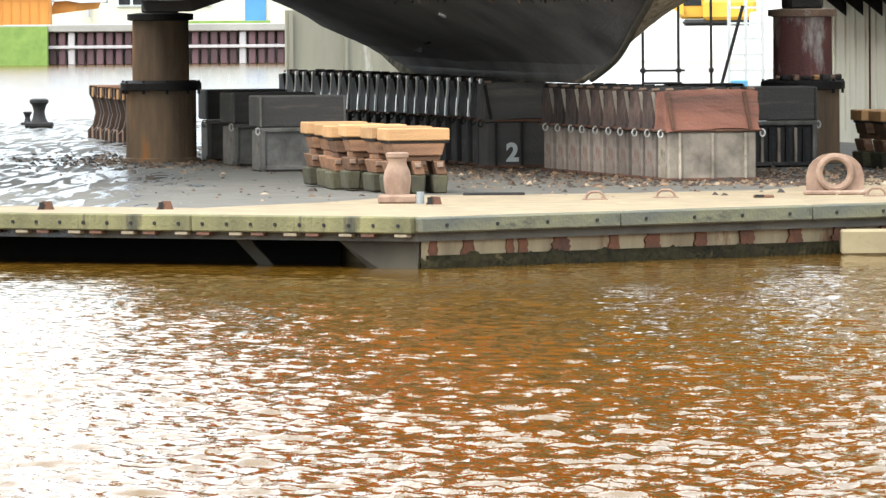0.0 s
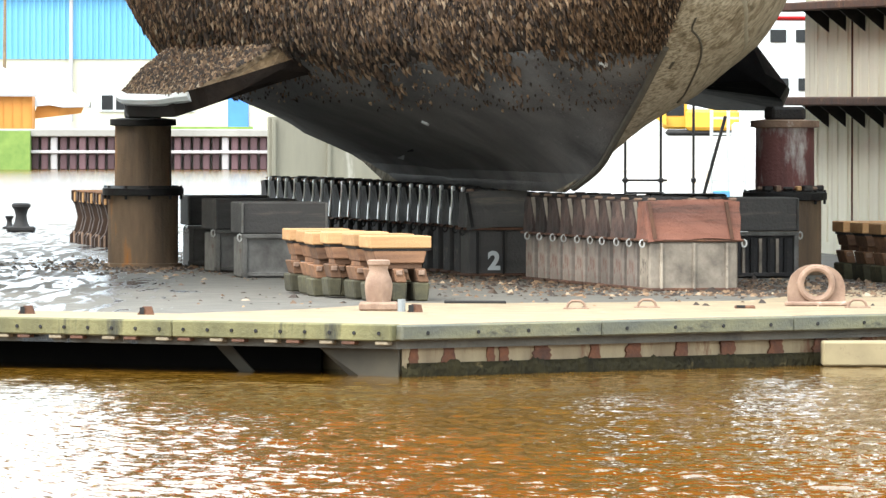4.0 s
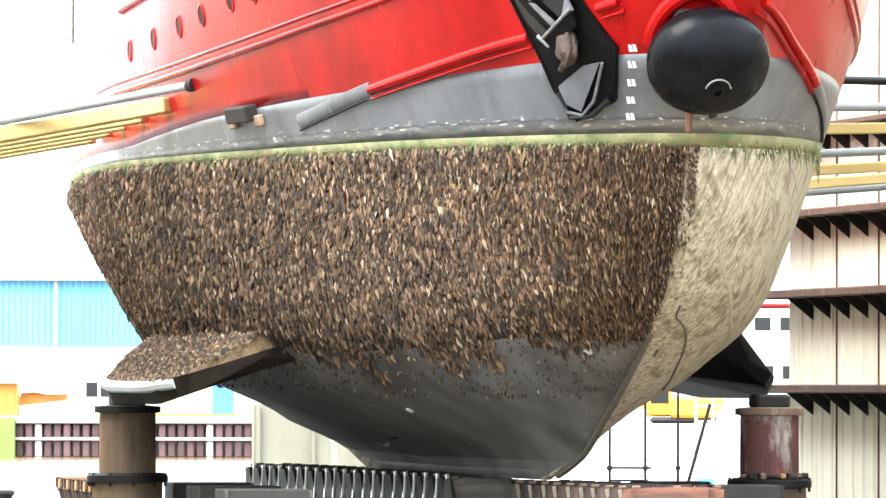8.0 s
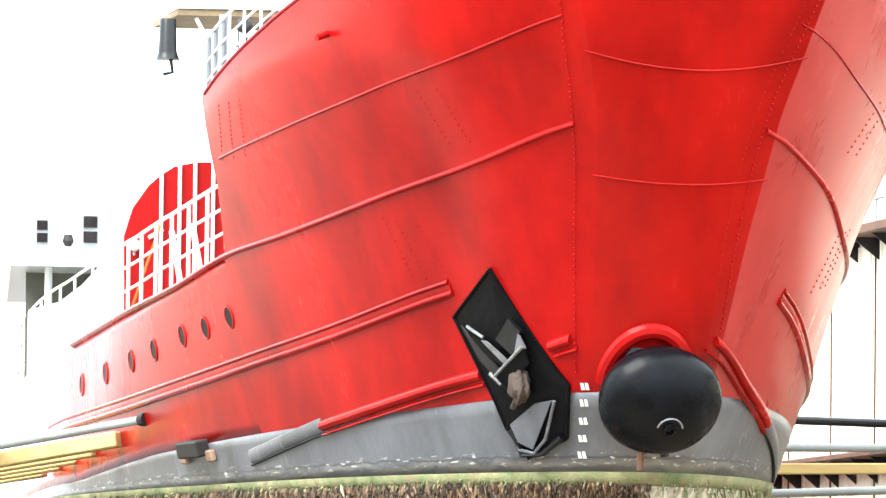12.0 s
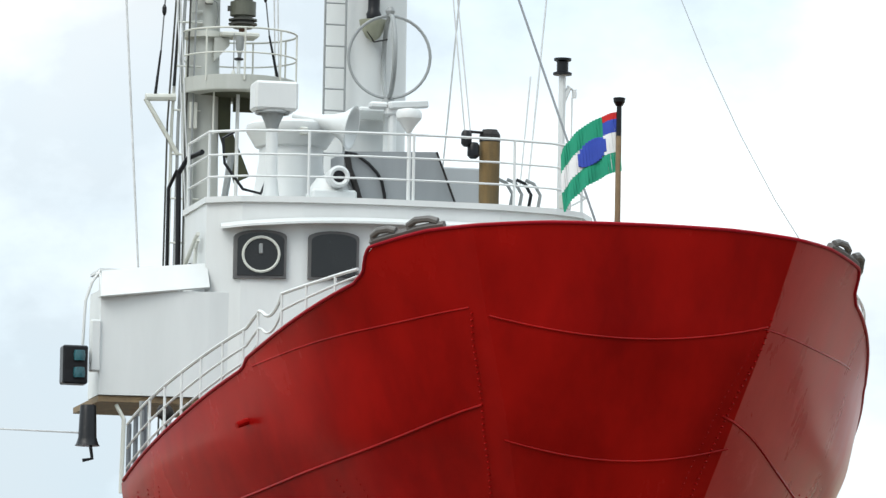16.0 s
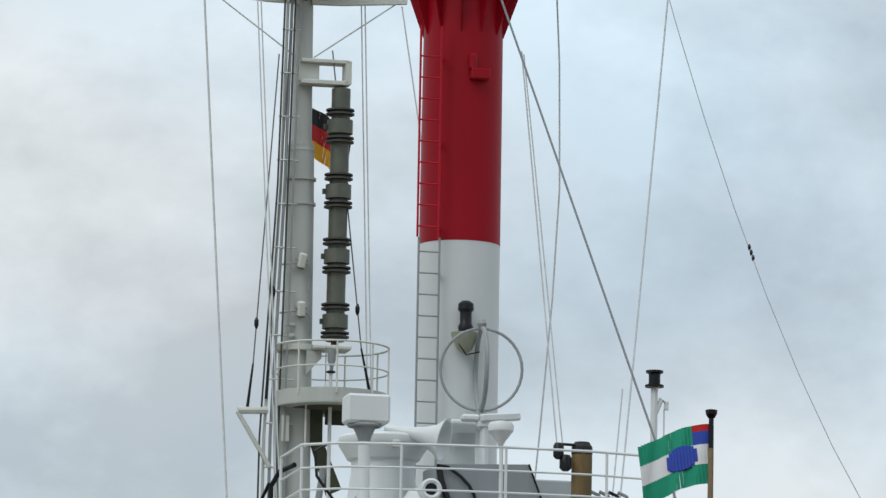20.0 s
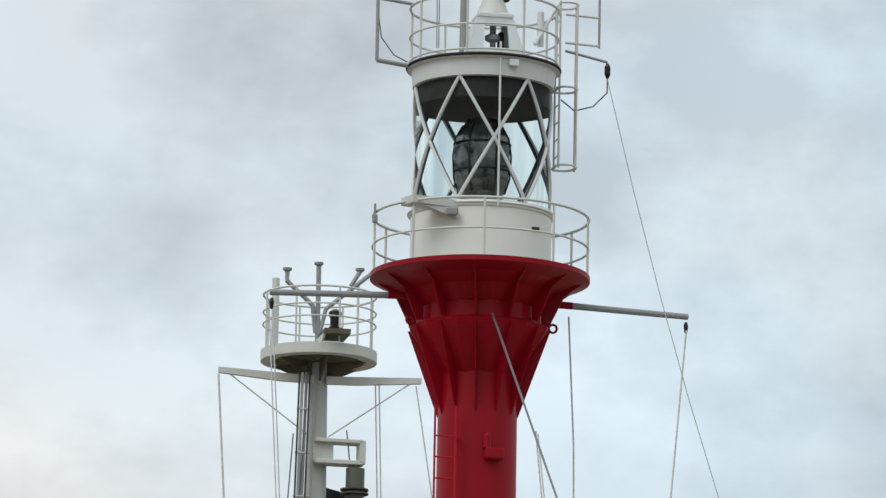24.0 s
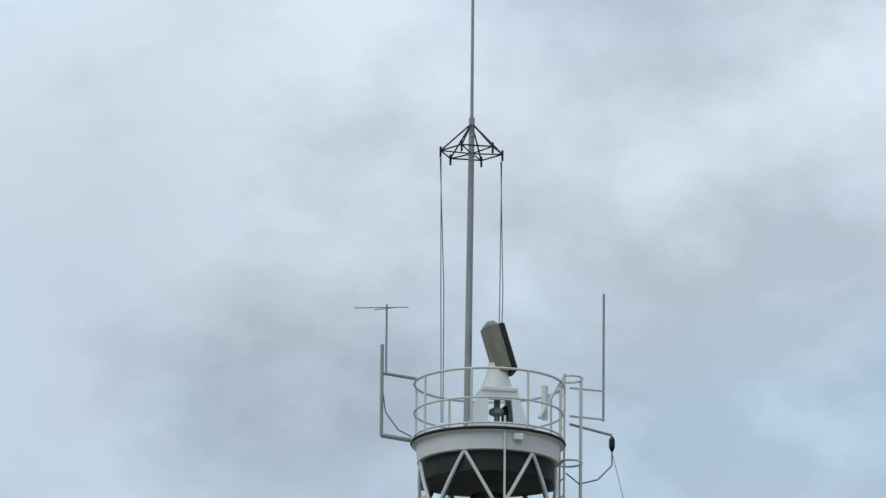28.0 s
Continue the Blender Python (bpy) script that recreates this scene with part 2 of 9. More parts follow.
BARE = bare_material()
BELLY = mat("dark_wet_bottom", (0.155, 0.15, 0.147), (0.038, 0.037, 0.038), scale=0.9, rough=0.6, spread=0.42, stain=(0.36, 0.345, 0.33), stain_scale=22, stain_at=0.61, bump=1.0, grain=30, streak=0.15, spec=0.25)
SCUFF = mat("dark_scuffed_paint", (0.10, 0.088, 0.066), (0.045, 0.04, 0.03), scale=6, rough=0.9)
BANDTONE = mat("rubbed_bottom_paint", (0.33, 0.305, 0.235), (0.17, 0.155, 0.12), scale=7, rough=0.9, spread=0.6, bump=0.8, grain=18)
WHITE = mat("white_ship_paint", (0.60, 0.62, 0.615), (0.51, 0.53, 0.525), scale=1.3, rough=0.40, streak=0.8, bump=0.05, grain=10, stain=(0.45, 0.455, 0.43), stain_scale=2.2, stain_at=0.66)
TOWERWHITE = mat("greyish_tower_paint", (0.52, 0.54, 0.54), (0.45, 0.47, 0.47), scale=1.2, rough=0.42, streak=1.0, bump=0.05, grain=8, stain=(0.40, 0.40, 0.37), stain_scale=2, stain_at=0.64)
PLATE_RED = mat("deck_plate_red", (0.30, 0.004, 0.004), (0.22, 0.003, 0.003), scale=1.5, rough=0.5, spec=0.12)
GREYWHITE = mat("dull_white_paint", (0.55, 0.56, 0.52), (0.46, 0.47, 0.42), scale=2, rough=0.55, streak=0.5, stain=(0.36, 0.32, 0.22), stain_scale=3, stain_at=0.72, bump=0.1, grain=16)
DRUMWHITE = mat("stained_warm_white_paint", (0.72, 0.71, 0.66), (0.64, 0.63, 0.58), scale=1.5, rough=0.45, streak=2.5, stain=(0.42, 0.38, 0.30), stain_scale=2.2, stain_at=0.68)
RUBBER = mat("black_paint", (0.004, 0.005, 0.007), (0.002, 0.002, 0.003), scale=5, rough=0.36, bump=0.3, grain=8, spec=0.28)
IRON = mat("bare_dark_iron", (0.025, 0.023, 0.022), (0.010, 0.009, 0.009), scale=6, rough=0.65, metal=0.1, bump=0.4, grain=30, spec=0.3)
STEEL = mat("grey_painted_steel", (0.26, 0.28, 0.28), (0.20, 0.21, 0.21), scale=4, rough=0.5, bump=0.1, grain=30)
WIRE = mat("galvanised_wire", (0.15, 0.16, 0.165), (0.10, 0.105, 0.11), scale=8, rough=0.5, metal=0.2)
GLASS_DARK = mat("dark_window_glass", (0.012, 0.013, 0.013), (0.007, 0.007, 0.008), scale=3, rough=0.08, spec=0.4)
WOOD = mat("weathered_wood", (0.24, 0.17, 0.09), (0.12, 0.085, 0.05), scale=5, rough=0.8, bump=0.4, grain=40)
NEWWOOD = mat("fresh_yellow_wood", (0.53, 0.305, 0.135), (0.33, 0.17, 0.07), scale=7, rough=0.75, bump=0.4, grain=40, rand=0.22, streak=3, axis=1, stain=(0.24, 0.13, 0.06), stain_scale=4, stain_at=0.60)
SHOREWOOD = mat("pale_yellow_shore_timber", (0.66, 0.50, 0.22), (0.46, 0.32, 0.12), scale=4, rough=0.75, bump=0.3, grain=40, rand=0.15, streak=3, axis=1, stain=(0.24, 0.15, 0.07), stain_scale=3, stain_at=0.66)
OLDWOOD = mat("orange_brown_old_wood", (0.27, 0.135, 0.068), (0.075, 0.038, 0.023), scale=6, rough=0.85, bump=0.5, grain=30, rand=0.45, streak=1.5, axis=1, stain=(0.035, 0.023, 0.016), stain_scale=4, stain_at=0.60)
MOSSWOOD = mat("mossy_fender_wood", (0.185, 0.168, 0.075), (0.075, 0.070, 0.033), scale=1.8, rough=0.9, spread=0.4, stain=(0.042, 0.04, 0.026), stain_scale=2.2, stain_at=0.56, bump=0.6, grain=26, streak=0.9, axis=2)
GREYFENDER = mat("weathered_grey_fender_wood", (0.185, 0.17, 0.09), (0.06, 0.066, 0.066), scale=1.0, rough=0.9, spread=0.26, stain=(0.03, 0.031, 0.033), stain_scale=1.3, stain_at=0.55, bump=0.6, grain=26, streak=0.3, axis=0)
RUST = mat("rusty_iron", (0.15, 0.065, 0.035), (0.05, 0.028, 0.02), scale=3, rough=0.85, stain=(0.26, 0.13, 0.06), stain_scale=2.5, stain_at=0.60, bump=0.5, grain=24, rand=0.2)
POSTRUST = mat("rusty_post_iron", (0.34, 0.22, 0.13), (0.075, 0.055, 0.04), scale=1.3, rough=0.85, streak=0.8, spread=0.4, stain=(0.42, 0.17, 0.045), stain_scale=1.3, stain_at=0.53, bump=0.5, grain=24)
PINKRUST = mat("beige_rusted_steel", (0.32, 0.215, 0.15), (0.15, 0.085, 0.058), scale=5, rough=0.85, bump=0.4, grain=30, stain=(0.46, 0.40, 0.36), stain_scale=4.5, stain_at=0.62)


def deck_material():
    """Grey steel deck, dry in the middle; wheel-drawn wet streaks on the starboard side."""
    m = mat("wet_grey_deck", (0.135, 0.123, 0.10), (0.062, 0.057, 0.048), scale=2.2, rough=0.8, stain=(0.06, 0.055, 0.048), stain_scale=1.3, stain_at=0.58, bump=0.4, grain=18)
    n, l = m.node_tree.nodes, m.node_tree.links
    b = n["Principled BSDF"]
    co = n.new("ShaderNodeTexCoord")
    mp = n.new("ShaderNodeMapping")
    mp.inputs["Scale"].default_value = (2.4, 0.22, 1)
    mp.inputs["Rotation"].default_value = (0, 0, 0.06)
    l.new(co.outputs["Object"], mp.inputs[0])
    no = n.new("ShaderNodeTexNoise")
    no.inputs["Scale"].default_value, no.inputs["Detail"].default_value, no.inputs["Distortion"].default_value = 1.5, 6.0, 0.9
    l.new(mp.outputs[0], no.inputs["Vector"])
    sep = n.new("ShaderNodeSeparateXYZ")
    l.new(co.outputs["Object"], sep.inputs[0])
    zone = n.new("ShaderNodeMapRange")
    zone.inputs[1].default_value, zone.inputs[2].default_value, zone.inputs[3].default_value, zone.inputs[4].default_value = -4.4, -2.6, 0.0, 0.3
    l.new(sep.outputs["X"], zone.inputs[0])
    less = n.new("ShaderNodeMath")
    less.operation = "SUBTRACT"
    l.new(no.outputs["Fac"], less.inputs[0])
    l.new(zone.outputs[0], less.inputs[1])
    wet = n.new("ShaderNodeMapRange")
    wet.inputs[1].default_value, wet.inputs[2].default_value = 0.44, 0.53
    l.new(less.outputs[0], wet.inputs[0])
    old = b.inputs["Base Color"].links[0].from_socket
    mx = n.new("ShaderNodeMix")
    mx.data_type = "RGBA"
    l.new(wet.outputs[0], mx.inputs[0])
    l.new(old, mx.inputs[6])
    mx.inputs[7].default_value = (0.025, 0.028, 0.032, 1)
    l.new(mx.outputs[2], b.inputs["Base Color"])
    ro = n.new("ShaderNodeMapRange")
    ro.inputs[3].default_value, ro.inputs[4].default_value = 0.8, 0.16
    l.new(wet.outputs[0], ro.inputs[0])
    l.new(ro.outputs[0], b.inputs["Roughness"])
    return m


DECK = deck_material()
SAND = mat("trodden_sand", (0.31, 0.235, 0.14), (0.17, 0.13, 0.08), scale=2.0, rough=0.9, stain=(0.40, 0.32, 0.20), stain_scale=2.5, stain_at=0.60, bump=0.5, grain=26)
DOCKWALL = mat("old_cream_wall_paint", (0.94, 0.92, 0.77), (0.83, 0.80, 0.64), scale=2.2, rough=0.75, streak=4.0, spread=0.4, stain=(0.50, 0.43, 0.29), stain_scale=3.0, stain_at=0.60, bump=0.2, grain=14)
CREAMPLATE = mat("yellowed_plate_paint", (0.29, 0.235, 0.13), (0.20, 0.155, 0.085), scale=3, rough=0.8, stain=(0.12, 0.07, 0.04), stain_scale=4, stain_at=0.60)
PONTOON = mat("stained_pontoon_plate", (0.31, 0.245, 0.145), (0.15, 0.10, 0.055), scale=2.2, rough=0.8, streak=0.5, spread=0.4, stain=(0.13, 0.055, 0.025), stain_scale=3.2, stain_at=0.54, bump=0.4, grain=16)
ALGAE = mat("olive_waterline_algae", (0.036, 0.030, 0.014), (0.008, 0.007, 0.005), scale=4, rough=0.95, spec=0.1, bump=0.8, grain=24, stain=(0.085, 0.064, 0.03), stain_scale=3, stain_at=0.58)
SHADEBLACK = mat("dark_wet_slime", (0.010, 0.009, 0.007), (0.005, 0.004, 0.004), scale=4, rough=0.9, spec=0.12)


# ---- shaping ----
def part(name, bm, material, parent=None, label="", smooth=False):
    me = bpy.data.meshes.new(name)
    bmesh.ops.recalc_face_normals(bm, faces=bm.faces)
    if smooth:
        for e in bm.edges:
            if len(e.link_faces) == 2 and e.calc_face_angle(0) > 0.6:
                e.smooth = False
    bm.to_mesh(me)
    bm.free()
    if smooth:
        for p in me.polygons:
            p.use_smooth = True
    me.materials.append(material)
    ob = new(name, me)
    ob.parent = parent
    return tagged(ob, label) if label else ob


def box(bm, x, y, z, sx, sy, sz, m=None, bevel=0.0):
    """A box by its middle and full sizes, with chamfered edges."""
    b = min(bevel, sx * 0.45, sy * 0.45, sz * 0.45)
    r = bmesh.ops.create_cube(bm, size=1, matrix=Matrix.Translation((x, y, z)) @ Matrix.Diagonal((sx, sy, sz, 1)))
    vs = r["verts"]
    if b > 0:
        es = list({e for v in vs for e in v.link_edges})
        r = bmesh.ops.bevel(bm, geom=es, offset=b, segments=1, affect="EDGES")
        vs = r["verts"]
    if m is not None:
        bmesh.ops.transform(bm, matrix=m, verts=list({v for v in vs}))
    return bm


def rod(bm, p, q, r, r2=None, seg=8, caps=True):
    """A straight round bar from p to q."""
    p, q = Vector(p), Vector(q)
    r2 = r if r2 is None else r2
    w = (q - p).normalized()
    a = w.orthogonal().normalized()
    b = w.cross(a)
    lo, hi = [], []
    for i in range(seg):
        d = a * math.cos(2 * math.pi * i / seg) + b * math.sin(2 * math.pi * i / seg)
        lo.append(bm.verts.new(p + d * r))
        hi.append(bm.verts.new(q + d * r2))
    for i in range(seg):
        bm.faces.new((lo[i], lo[(i + 1) % seg], hi[(i + 1) % seg], hi[i]))
    if caps:
        bm.faces.new(lo[::-1])
        bm.faces.new(hi)
    return bm


def tube(bm, pts, r, seg=6, closed=False):
    """A bent round bar through the points."""
    pts = [Vector(p) for p in pts]
    n = len(pts)
    rows = []
    a = None
    for i, p in enumerate(pts):
        prev, nxt = pts[(i - 1) % n if closed else max(i - 1, 0)], pts[(i + 1) % n if closed else min(i + 1, n - 1)]
        w = (nxt - prev).normalized()
        if a is None:
            a = w.cross(Vector((0, 0, 1)) if abs(w.z) < 0.9 else Vector((1, 0, 0)))
        a = (a - w * a.dot(w)).normalized()
        b = w.cross(a)
        rows.append([bm.verts.new(p + (a * math.cos(2 * math.pi * k / seg) + b * math.sin(2 * math.pi * k / seg)) * r) for k in range(seg)])
    for i in range(n if closed else n - 1):
        lo, hi = rows[i], rows[(i + 1) % n]
        for k in range(seg):
            bm.faces.new((lo[k], lo[(k + 1) % seg], hi[(k + 1) % seg], hi[k]))
    if not closed:
        bm.faces.new(rows[0][::-1])
        bm.faces.new(rows[-1])
    return bm


def lathe(bm, profile, seg=32, at=(0, 0, 0), axis=None):
    """A turned body: (radius, height) pairs spun about z, or about another way."""
    m = Matrix.Translation(at) @ (Vector((0, 0, 1)).rotation_difference(Vector(axis)).to_matrix().to_4x4() if axis else Matrix())
    rows = [[bm.verts.new(m @ Vector((max(r, 1e-4) * math.cos(2 * math.pi * k / seg), max(r, 1e-4) * math.sin(2 * math.pi * k / seg), z))) for k in range(seg)] for r, z in profile]
    for lo, hi in zip(rows, rows[1:]):
        for k in range(seg):
            bm.faces.new((lo[k], lo[(k + 1) % seg], hi[(k + 1) % seg], hi[k]))
    bm.faces.new(rows[0][::-1])
    bm.faces.new(rows[-1])
    return bm


def circle(c, r, n=32, axis="z", a0=0, a1=360):
    full = a1 - a0 == 360
    out = []
    for i in range(n if full else n + 1):
        a = radians(a0 + (a1 - a0) * i / n)
        x, y = r * math.cos(a), r * math.sin(a)
        out.append((c[0] + x, c[1] + y, c[2]) if axis == "z" else (c[0], c[1] + x, c[2] + y) if axis == "x" else (c[0] + x, c[1], c[2] + y))
    return out


def slab(bm, outline, z0, z1):
    """An upright prism over a plan outline."""
    lo = [bm.verts.new((x, y, z0)) for x, y in outline]
    hi = [bm.verts.new((x, y, z1)) for x, y in outline]
    n = len(outline)
    for i in range(n):
        bm.faces.new((lo[i], lo[(i + 1) % n], hi[(i + 1) % n], hi[i]))
    bm.faces.new(lo[::-1])
    bm.faces.new(hi)
    return bm


def plate(bm, pts, thick):
    """A flat plate of any tilt: its corners, made thick along its normal."""
    pts = [Vector(p) for p in pts]
    nrm = (pts[1] - pts[0]).cross(pts[2] - pts[0]).normalized() * thick / 2
    lo, hi = [bm.verts.new(p - nrm) for p in pts], [bm.verts.new(p + nrm) for p in pts]
    n = len(pts)
    for i in range(n):
        bm.faces.new((lo[i], lo[(i + 1) % n], hi[(i + 1) % n], hi[i]))
    bm.faces.new(lo[::-1])
    bm.faces.new(hi)
    return bm


def B():
    return bmesh.new()


def thing(name, m, label, category, group=""):
    ob = new(name)
    ob.matrix_world = m
    return tagged(ob, label, category, group)


# the ship's frame: x aft from the jackstaff, y to starboard, z up from the water
SHIP = pose(3.8, 92.5, 0, 0, 0, 101.5)

# ---- water, far shore, dock ----
DECK_Z = 0.56


def water_material():
    m = bpy.data.materials.new("brown_harbour_water")
    m.use_nodes = True
    n, l = m.node_tree.nodes, m.node_tree.links
    b = n["Principled BSDF"]
    b.inputs["Base Color"].default_value = (0.10, 0.049, 0.006, 1)
    b.inputs["Roughness"].default_value, b.inputs["IOR"].default_value = 0.05, 1.33
    co = n.new("ShaderNodeTexCoord")
    # the open basin beyond the dock is choppier than its lee
    sep = n.new("ShaderNodeSeparateXYZ")
    l.new(co.outputs["Object"], sep.inputs[0])
    chop = n.new("ShaderNodeMapRange")
    chop.inputs[1].default_value, chop.inputs[2].default_value, chop.inputs[3].default_value, chop.inputs[4].default_value = 95, 130, 0.02, 0.14
    l.new(sep.outputs["Y"], chop.inputs[0])
    l.new(chop.outputs[0], b.inputs["Roughness"])
    mp = n.new("ShaderNodeMapping")
    mp.inputs["Scale"].default_value = (1.0, 0.6, 1.0)
    l.new(co.outputs["Object"], mp.inputs[0])
    no = n.new("ShaderNodeTexNoise")
    no.inputs["Scale"].default_value, no.inputs["Detail"].default_value = 7.0, 3.0
    l.new(mp.outputs[0], no.inputs["Vector"])
    bp = n.new("ShaderNodeBump")
    bp.inputs["Strength"].default_value, bp.inputs["Distance"].default_value = 0.5, 0.03
    rough_sea = n.new("ShaderNodeMapRange")
    rough_sea.inputs[1].default_value, rough_sea.inputs[2].default_value, rough_sea.inputs[3].default_value, rough_sea.inputs[4].default_value = 95, 130, 0.5, 1.0
    l.new(sep.outputs["Y"], rough_sea.inputs[0])
    l.new(rough_sea.outputs[0], bp.inputs["Strength"])
    l.new(no.outputs["Fac"], bp.inputs["Height"])
    l.new(bp.outputs[0], b.inputs["Normal"])
    return m


def water_sheet():
    xs = np.concatenate([[-3000, -800, -200, -60, -25, -10, -7], np.arange(-5.2, 6.81, 0.03), [8.5, 12, 25, 60, 200, 800, 3000]])
    ys = np.concatenate([[-2000, -200, -20, 10, 30, 38], np.arange(43, 86.01, 0.06), [92, 110, 150, 220, 330, 600, 1500, 4000]])
    X, Y = np.meshgrid(xs, ys)
    rng = np.random.RandomState(4)
    Z = np.zeros_like(X)
    for k in range(64):
        lam = 0.10 * 1.029 ** k * (0.9 + 0.2 * rng.rand())
        a = rng.normal(0.35, 1.0)
        ph = rng.rand() * 6.28
        Z += 0.0040 * lam ** 0.95 * np.sin(2 * np.pi / lam * (X * math.sin(a) + Y * math.cos(a)) + ph)
    fade = np.clip((X + 9) / 3, 0, 1) * np.clip((12 - X) / 3, 0, 1) * np.clip((Y - 40) / 3, 0, 1) * np.clip((88 - Y) / 3, 0, 1)
    lee = np.interp(Y, (50, 66, 76, 84), (1.35, 0.92, 0.50, 0.30))
    Z *= fade * lee
    nx, ny = len(xs), len(ys)
    i = np.arange(nx * ny).reshape(ny, nx)
    faces = np.stack([i[:-1, :-1], i[:-1, 1:], i[1:, 1:], i[1:, :-1]], -1).reshape(-1, 4)
    me = bpy.data.meshes.new("water")
    me.from_pydata(np.stack([X, Y, Z], -1).reshape(-1, 3).tolist(), [], faces.tolist())
    for p in me.polygons:
        p.use_smooth = True
    me.materials.append(water_material())
    return tagged(new("water", me), "rippled brown harbour water reflecting hull and sky", "water", kind="structure")


water = water_sheet()

# the far quay with its timber-faced wall, and the sheds on it
GRASS = mat("quay_grass", (0.20, 0.29, 0.07), (0.11, 0.19, 0.04), scale=2.0, rough=0.95)
QUAYSTONE = mat("grey_quay_edge", (0.33, 0.32, 0.29), (0.22, 0.21, 0.19), scale=0.5, rough=0.9)
PILE = mat("dark_reddish_piles", (0.115, 0.06, 0.065), (0.06, 0.035, 0.04), scale=0.4, rough=0.9, rand=0.35)
PILE_LIGHT = mat("pale_fender_board", (0.42, 0.40, 0.40), (0.3, 0.28, 0.28), scale=0.5, rough=0.9)
HALLBLUE = mat("blue_corrugated_sheet", (0.13, 0.36, 0.56), (0.10, 0.31, 0.50), scale=0.3, rough=0.5)
HALLCREAM = mat("cream_hall_wall", (0.55, 0.52, 0.40), (0.48, 0.45, 0.34), scale=0.2, rough=0.85)
ORANGE = mat("orange_painted_boards", (0.50, 0.20, 0.03), (0.42, 0.16, 0.02), scale=1, rough=0.6)
YELLOW = mat("yellow_machine_paint", (0.62, 0.33, 0.03), (0.5, 0.26, 0.02), scale=1, rough=0.5)
TARP = mat("grey_tarpaulin", (0.36, 0.37, 0.38), (0.27, 0.28, 0.29), scale=1.2, rough=0.6, bump=0.3, grain=4)
BLUEDOOR = mat("blue_door_paint", (0.06, 0.22, 0.55), scale=1, rough=0.5)

shore = B()
slab(shore, [(-900, 337.6), (900, 337.6), (900, 1400), (-900, 1400)], -3, 1.5)
slab(shore, [(-900, 337.6), (-6.4, 337.6), (-6.4, 360), (-900, 360)], 1.4, 1.76)
tagged(part("ground", shore, QUAYSTONE), "flat grey quay ground on the far shore", "ground", kind="structure")

bm = B()
slab(bm, [(-400, -300), (400, -300), (400, 1.2), (-400, 1.2)], -3, 1.38)
tagged(part("pavement", bm, QUAYSTONE), "plain grey paving of the near quay", "pavement", kind="structure")

PALEQUAY = mat("pale_concrete_facing", (0.74, 0.73, 0.69), (0.60, 0.59, 0.55), scale=0.5, rough=0.9, streak=1.0)
bm = B()
box(bm, 30, 337.4, 0.5, 73, 0.3, 2.0)
tagged(part("quay_facing", bm, PALEQUAY), "pale concrete facing of the far quay", "quay wall", kind="structure")

quay = thing("quay_wall", Matrix(), "far quay wall faced with dark red piles", "quay wall")
tagged(quay, kind="structure")
bm = B()
box(bm, -13.4, 337.2, 1.62, 13.4, 1.2, 0.34, bevel=0.04)
part("coping", bm, QUAYSTONE, quay, "grey stone coping")
for k in range(38):
    x = -17.9 + 0.42 * k
    if x > -6.6:
        break
    bm = B()
    light = k % 6 in (2, 5)
    box(bm, 0, 0, 0.72, 0.30, 0.24 if not light else 0.34, 1.46, bevel=0.04)
    ob = part("pile", bm, PILE_LIGHT if k % 9 == 2 else PILE, quay)
    ob.location = (x, 336.9, 0)
bm = B()
box(bm, -12.8, 336.7, 0.78, 13.2, 0.12, 0.14, bevel=0.02)
part("waling", bm, PILE_LIGHT, quay, "pale horizontal waling timber")
bm = B()
slab(bm, [(-40, 336.2), (-18.1, 336.2), (-18.0, 338.2), (-40, 338.6)], -0.5, 1.7)
slab(bm, [(-12.4, 336.9), (-8.3, 336.9), (-8.3, 338), (-12.4, 338)], 1.7, 1.9)
tagged(part("grass", bm, GRASS), "strip of green grass along the quay", "grass", kind="structure")


def hall():
    t = thing("boat_hall", pose(0, 352, 1.76), "large hall with blue corrugated cladding over cream walls", "building")
    k = 352 / 330.0
    bm = B()
    box(bm, -12 * k, 6, 1.6, 24, 12, 3.2)
    part("wall", bm, HALLCREAM, t)
    for x0, x1 in ((-22.0, -16.05), (-15.9, -4.0)):
        bm = B()
        n = int((x1 - x0) / 0.25)
        out = []
        for i in range(n + 1):
            x = x0 + (x1 - x0) * i / n
            out += [(x * k, -0.12), (x * k + 0.09, -0.12), (x * k + 0.11, -0.05), (x * k + 0.22, -0.05)]
        out += [(x1 * k + 0.25, 12), (x0 * k, 12)]
        slab(bm, out, 3.2, 6.22)
        part("cladding", bm, HALLBLUE, t, "blue corrugated metal cladding")
    bm = B()
    rod(bm, (-15.97 * k, -0.2, 0.3), (-15.97 * k, -0.2, 6.2), 0.09)
    part("downpipe", bm, PILE_LIGHT, t, "pale downpipe")
    bm = B()
    box(bm, -12.5 * k, 5.8, 6.3, 22, 12.6, 0.2, bevel=0.03)
    part("roof", bm, QUAYSTONE, t)
    for x in (-14.1, -11.3):
        bm = B()
        box(bm, x * k, -0.05, 1.2, 1.42, 0.12, 0.86, bevel=0.02)
        w = part("window", bm, WHITE, t, "white-framed window with two panes")
        for d in (-0.33, 0.33):
            bm = B()
            box(bm, x * k + d, -0.13, 1.2, 0.52, 0.05, 0.66)
            part("pane", bm, GLASS_DARK, w)
    bm = B()
    box(bm, -8.75 * k, -0.06, 0.9, 0.95, 0.14, 1.85, bevel=0.02)
    part("door", bm, BLUEDOOR, t, "closed bright blue door")


hall()


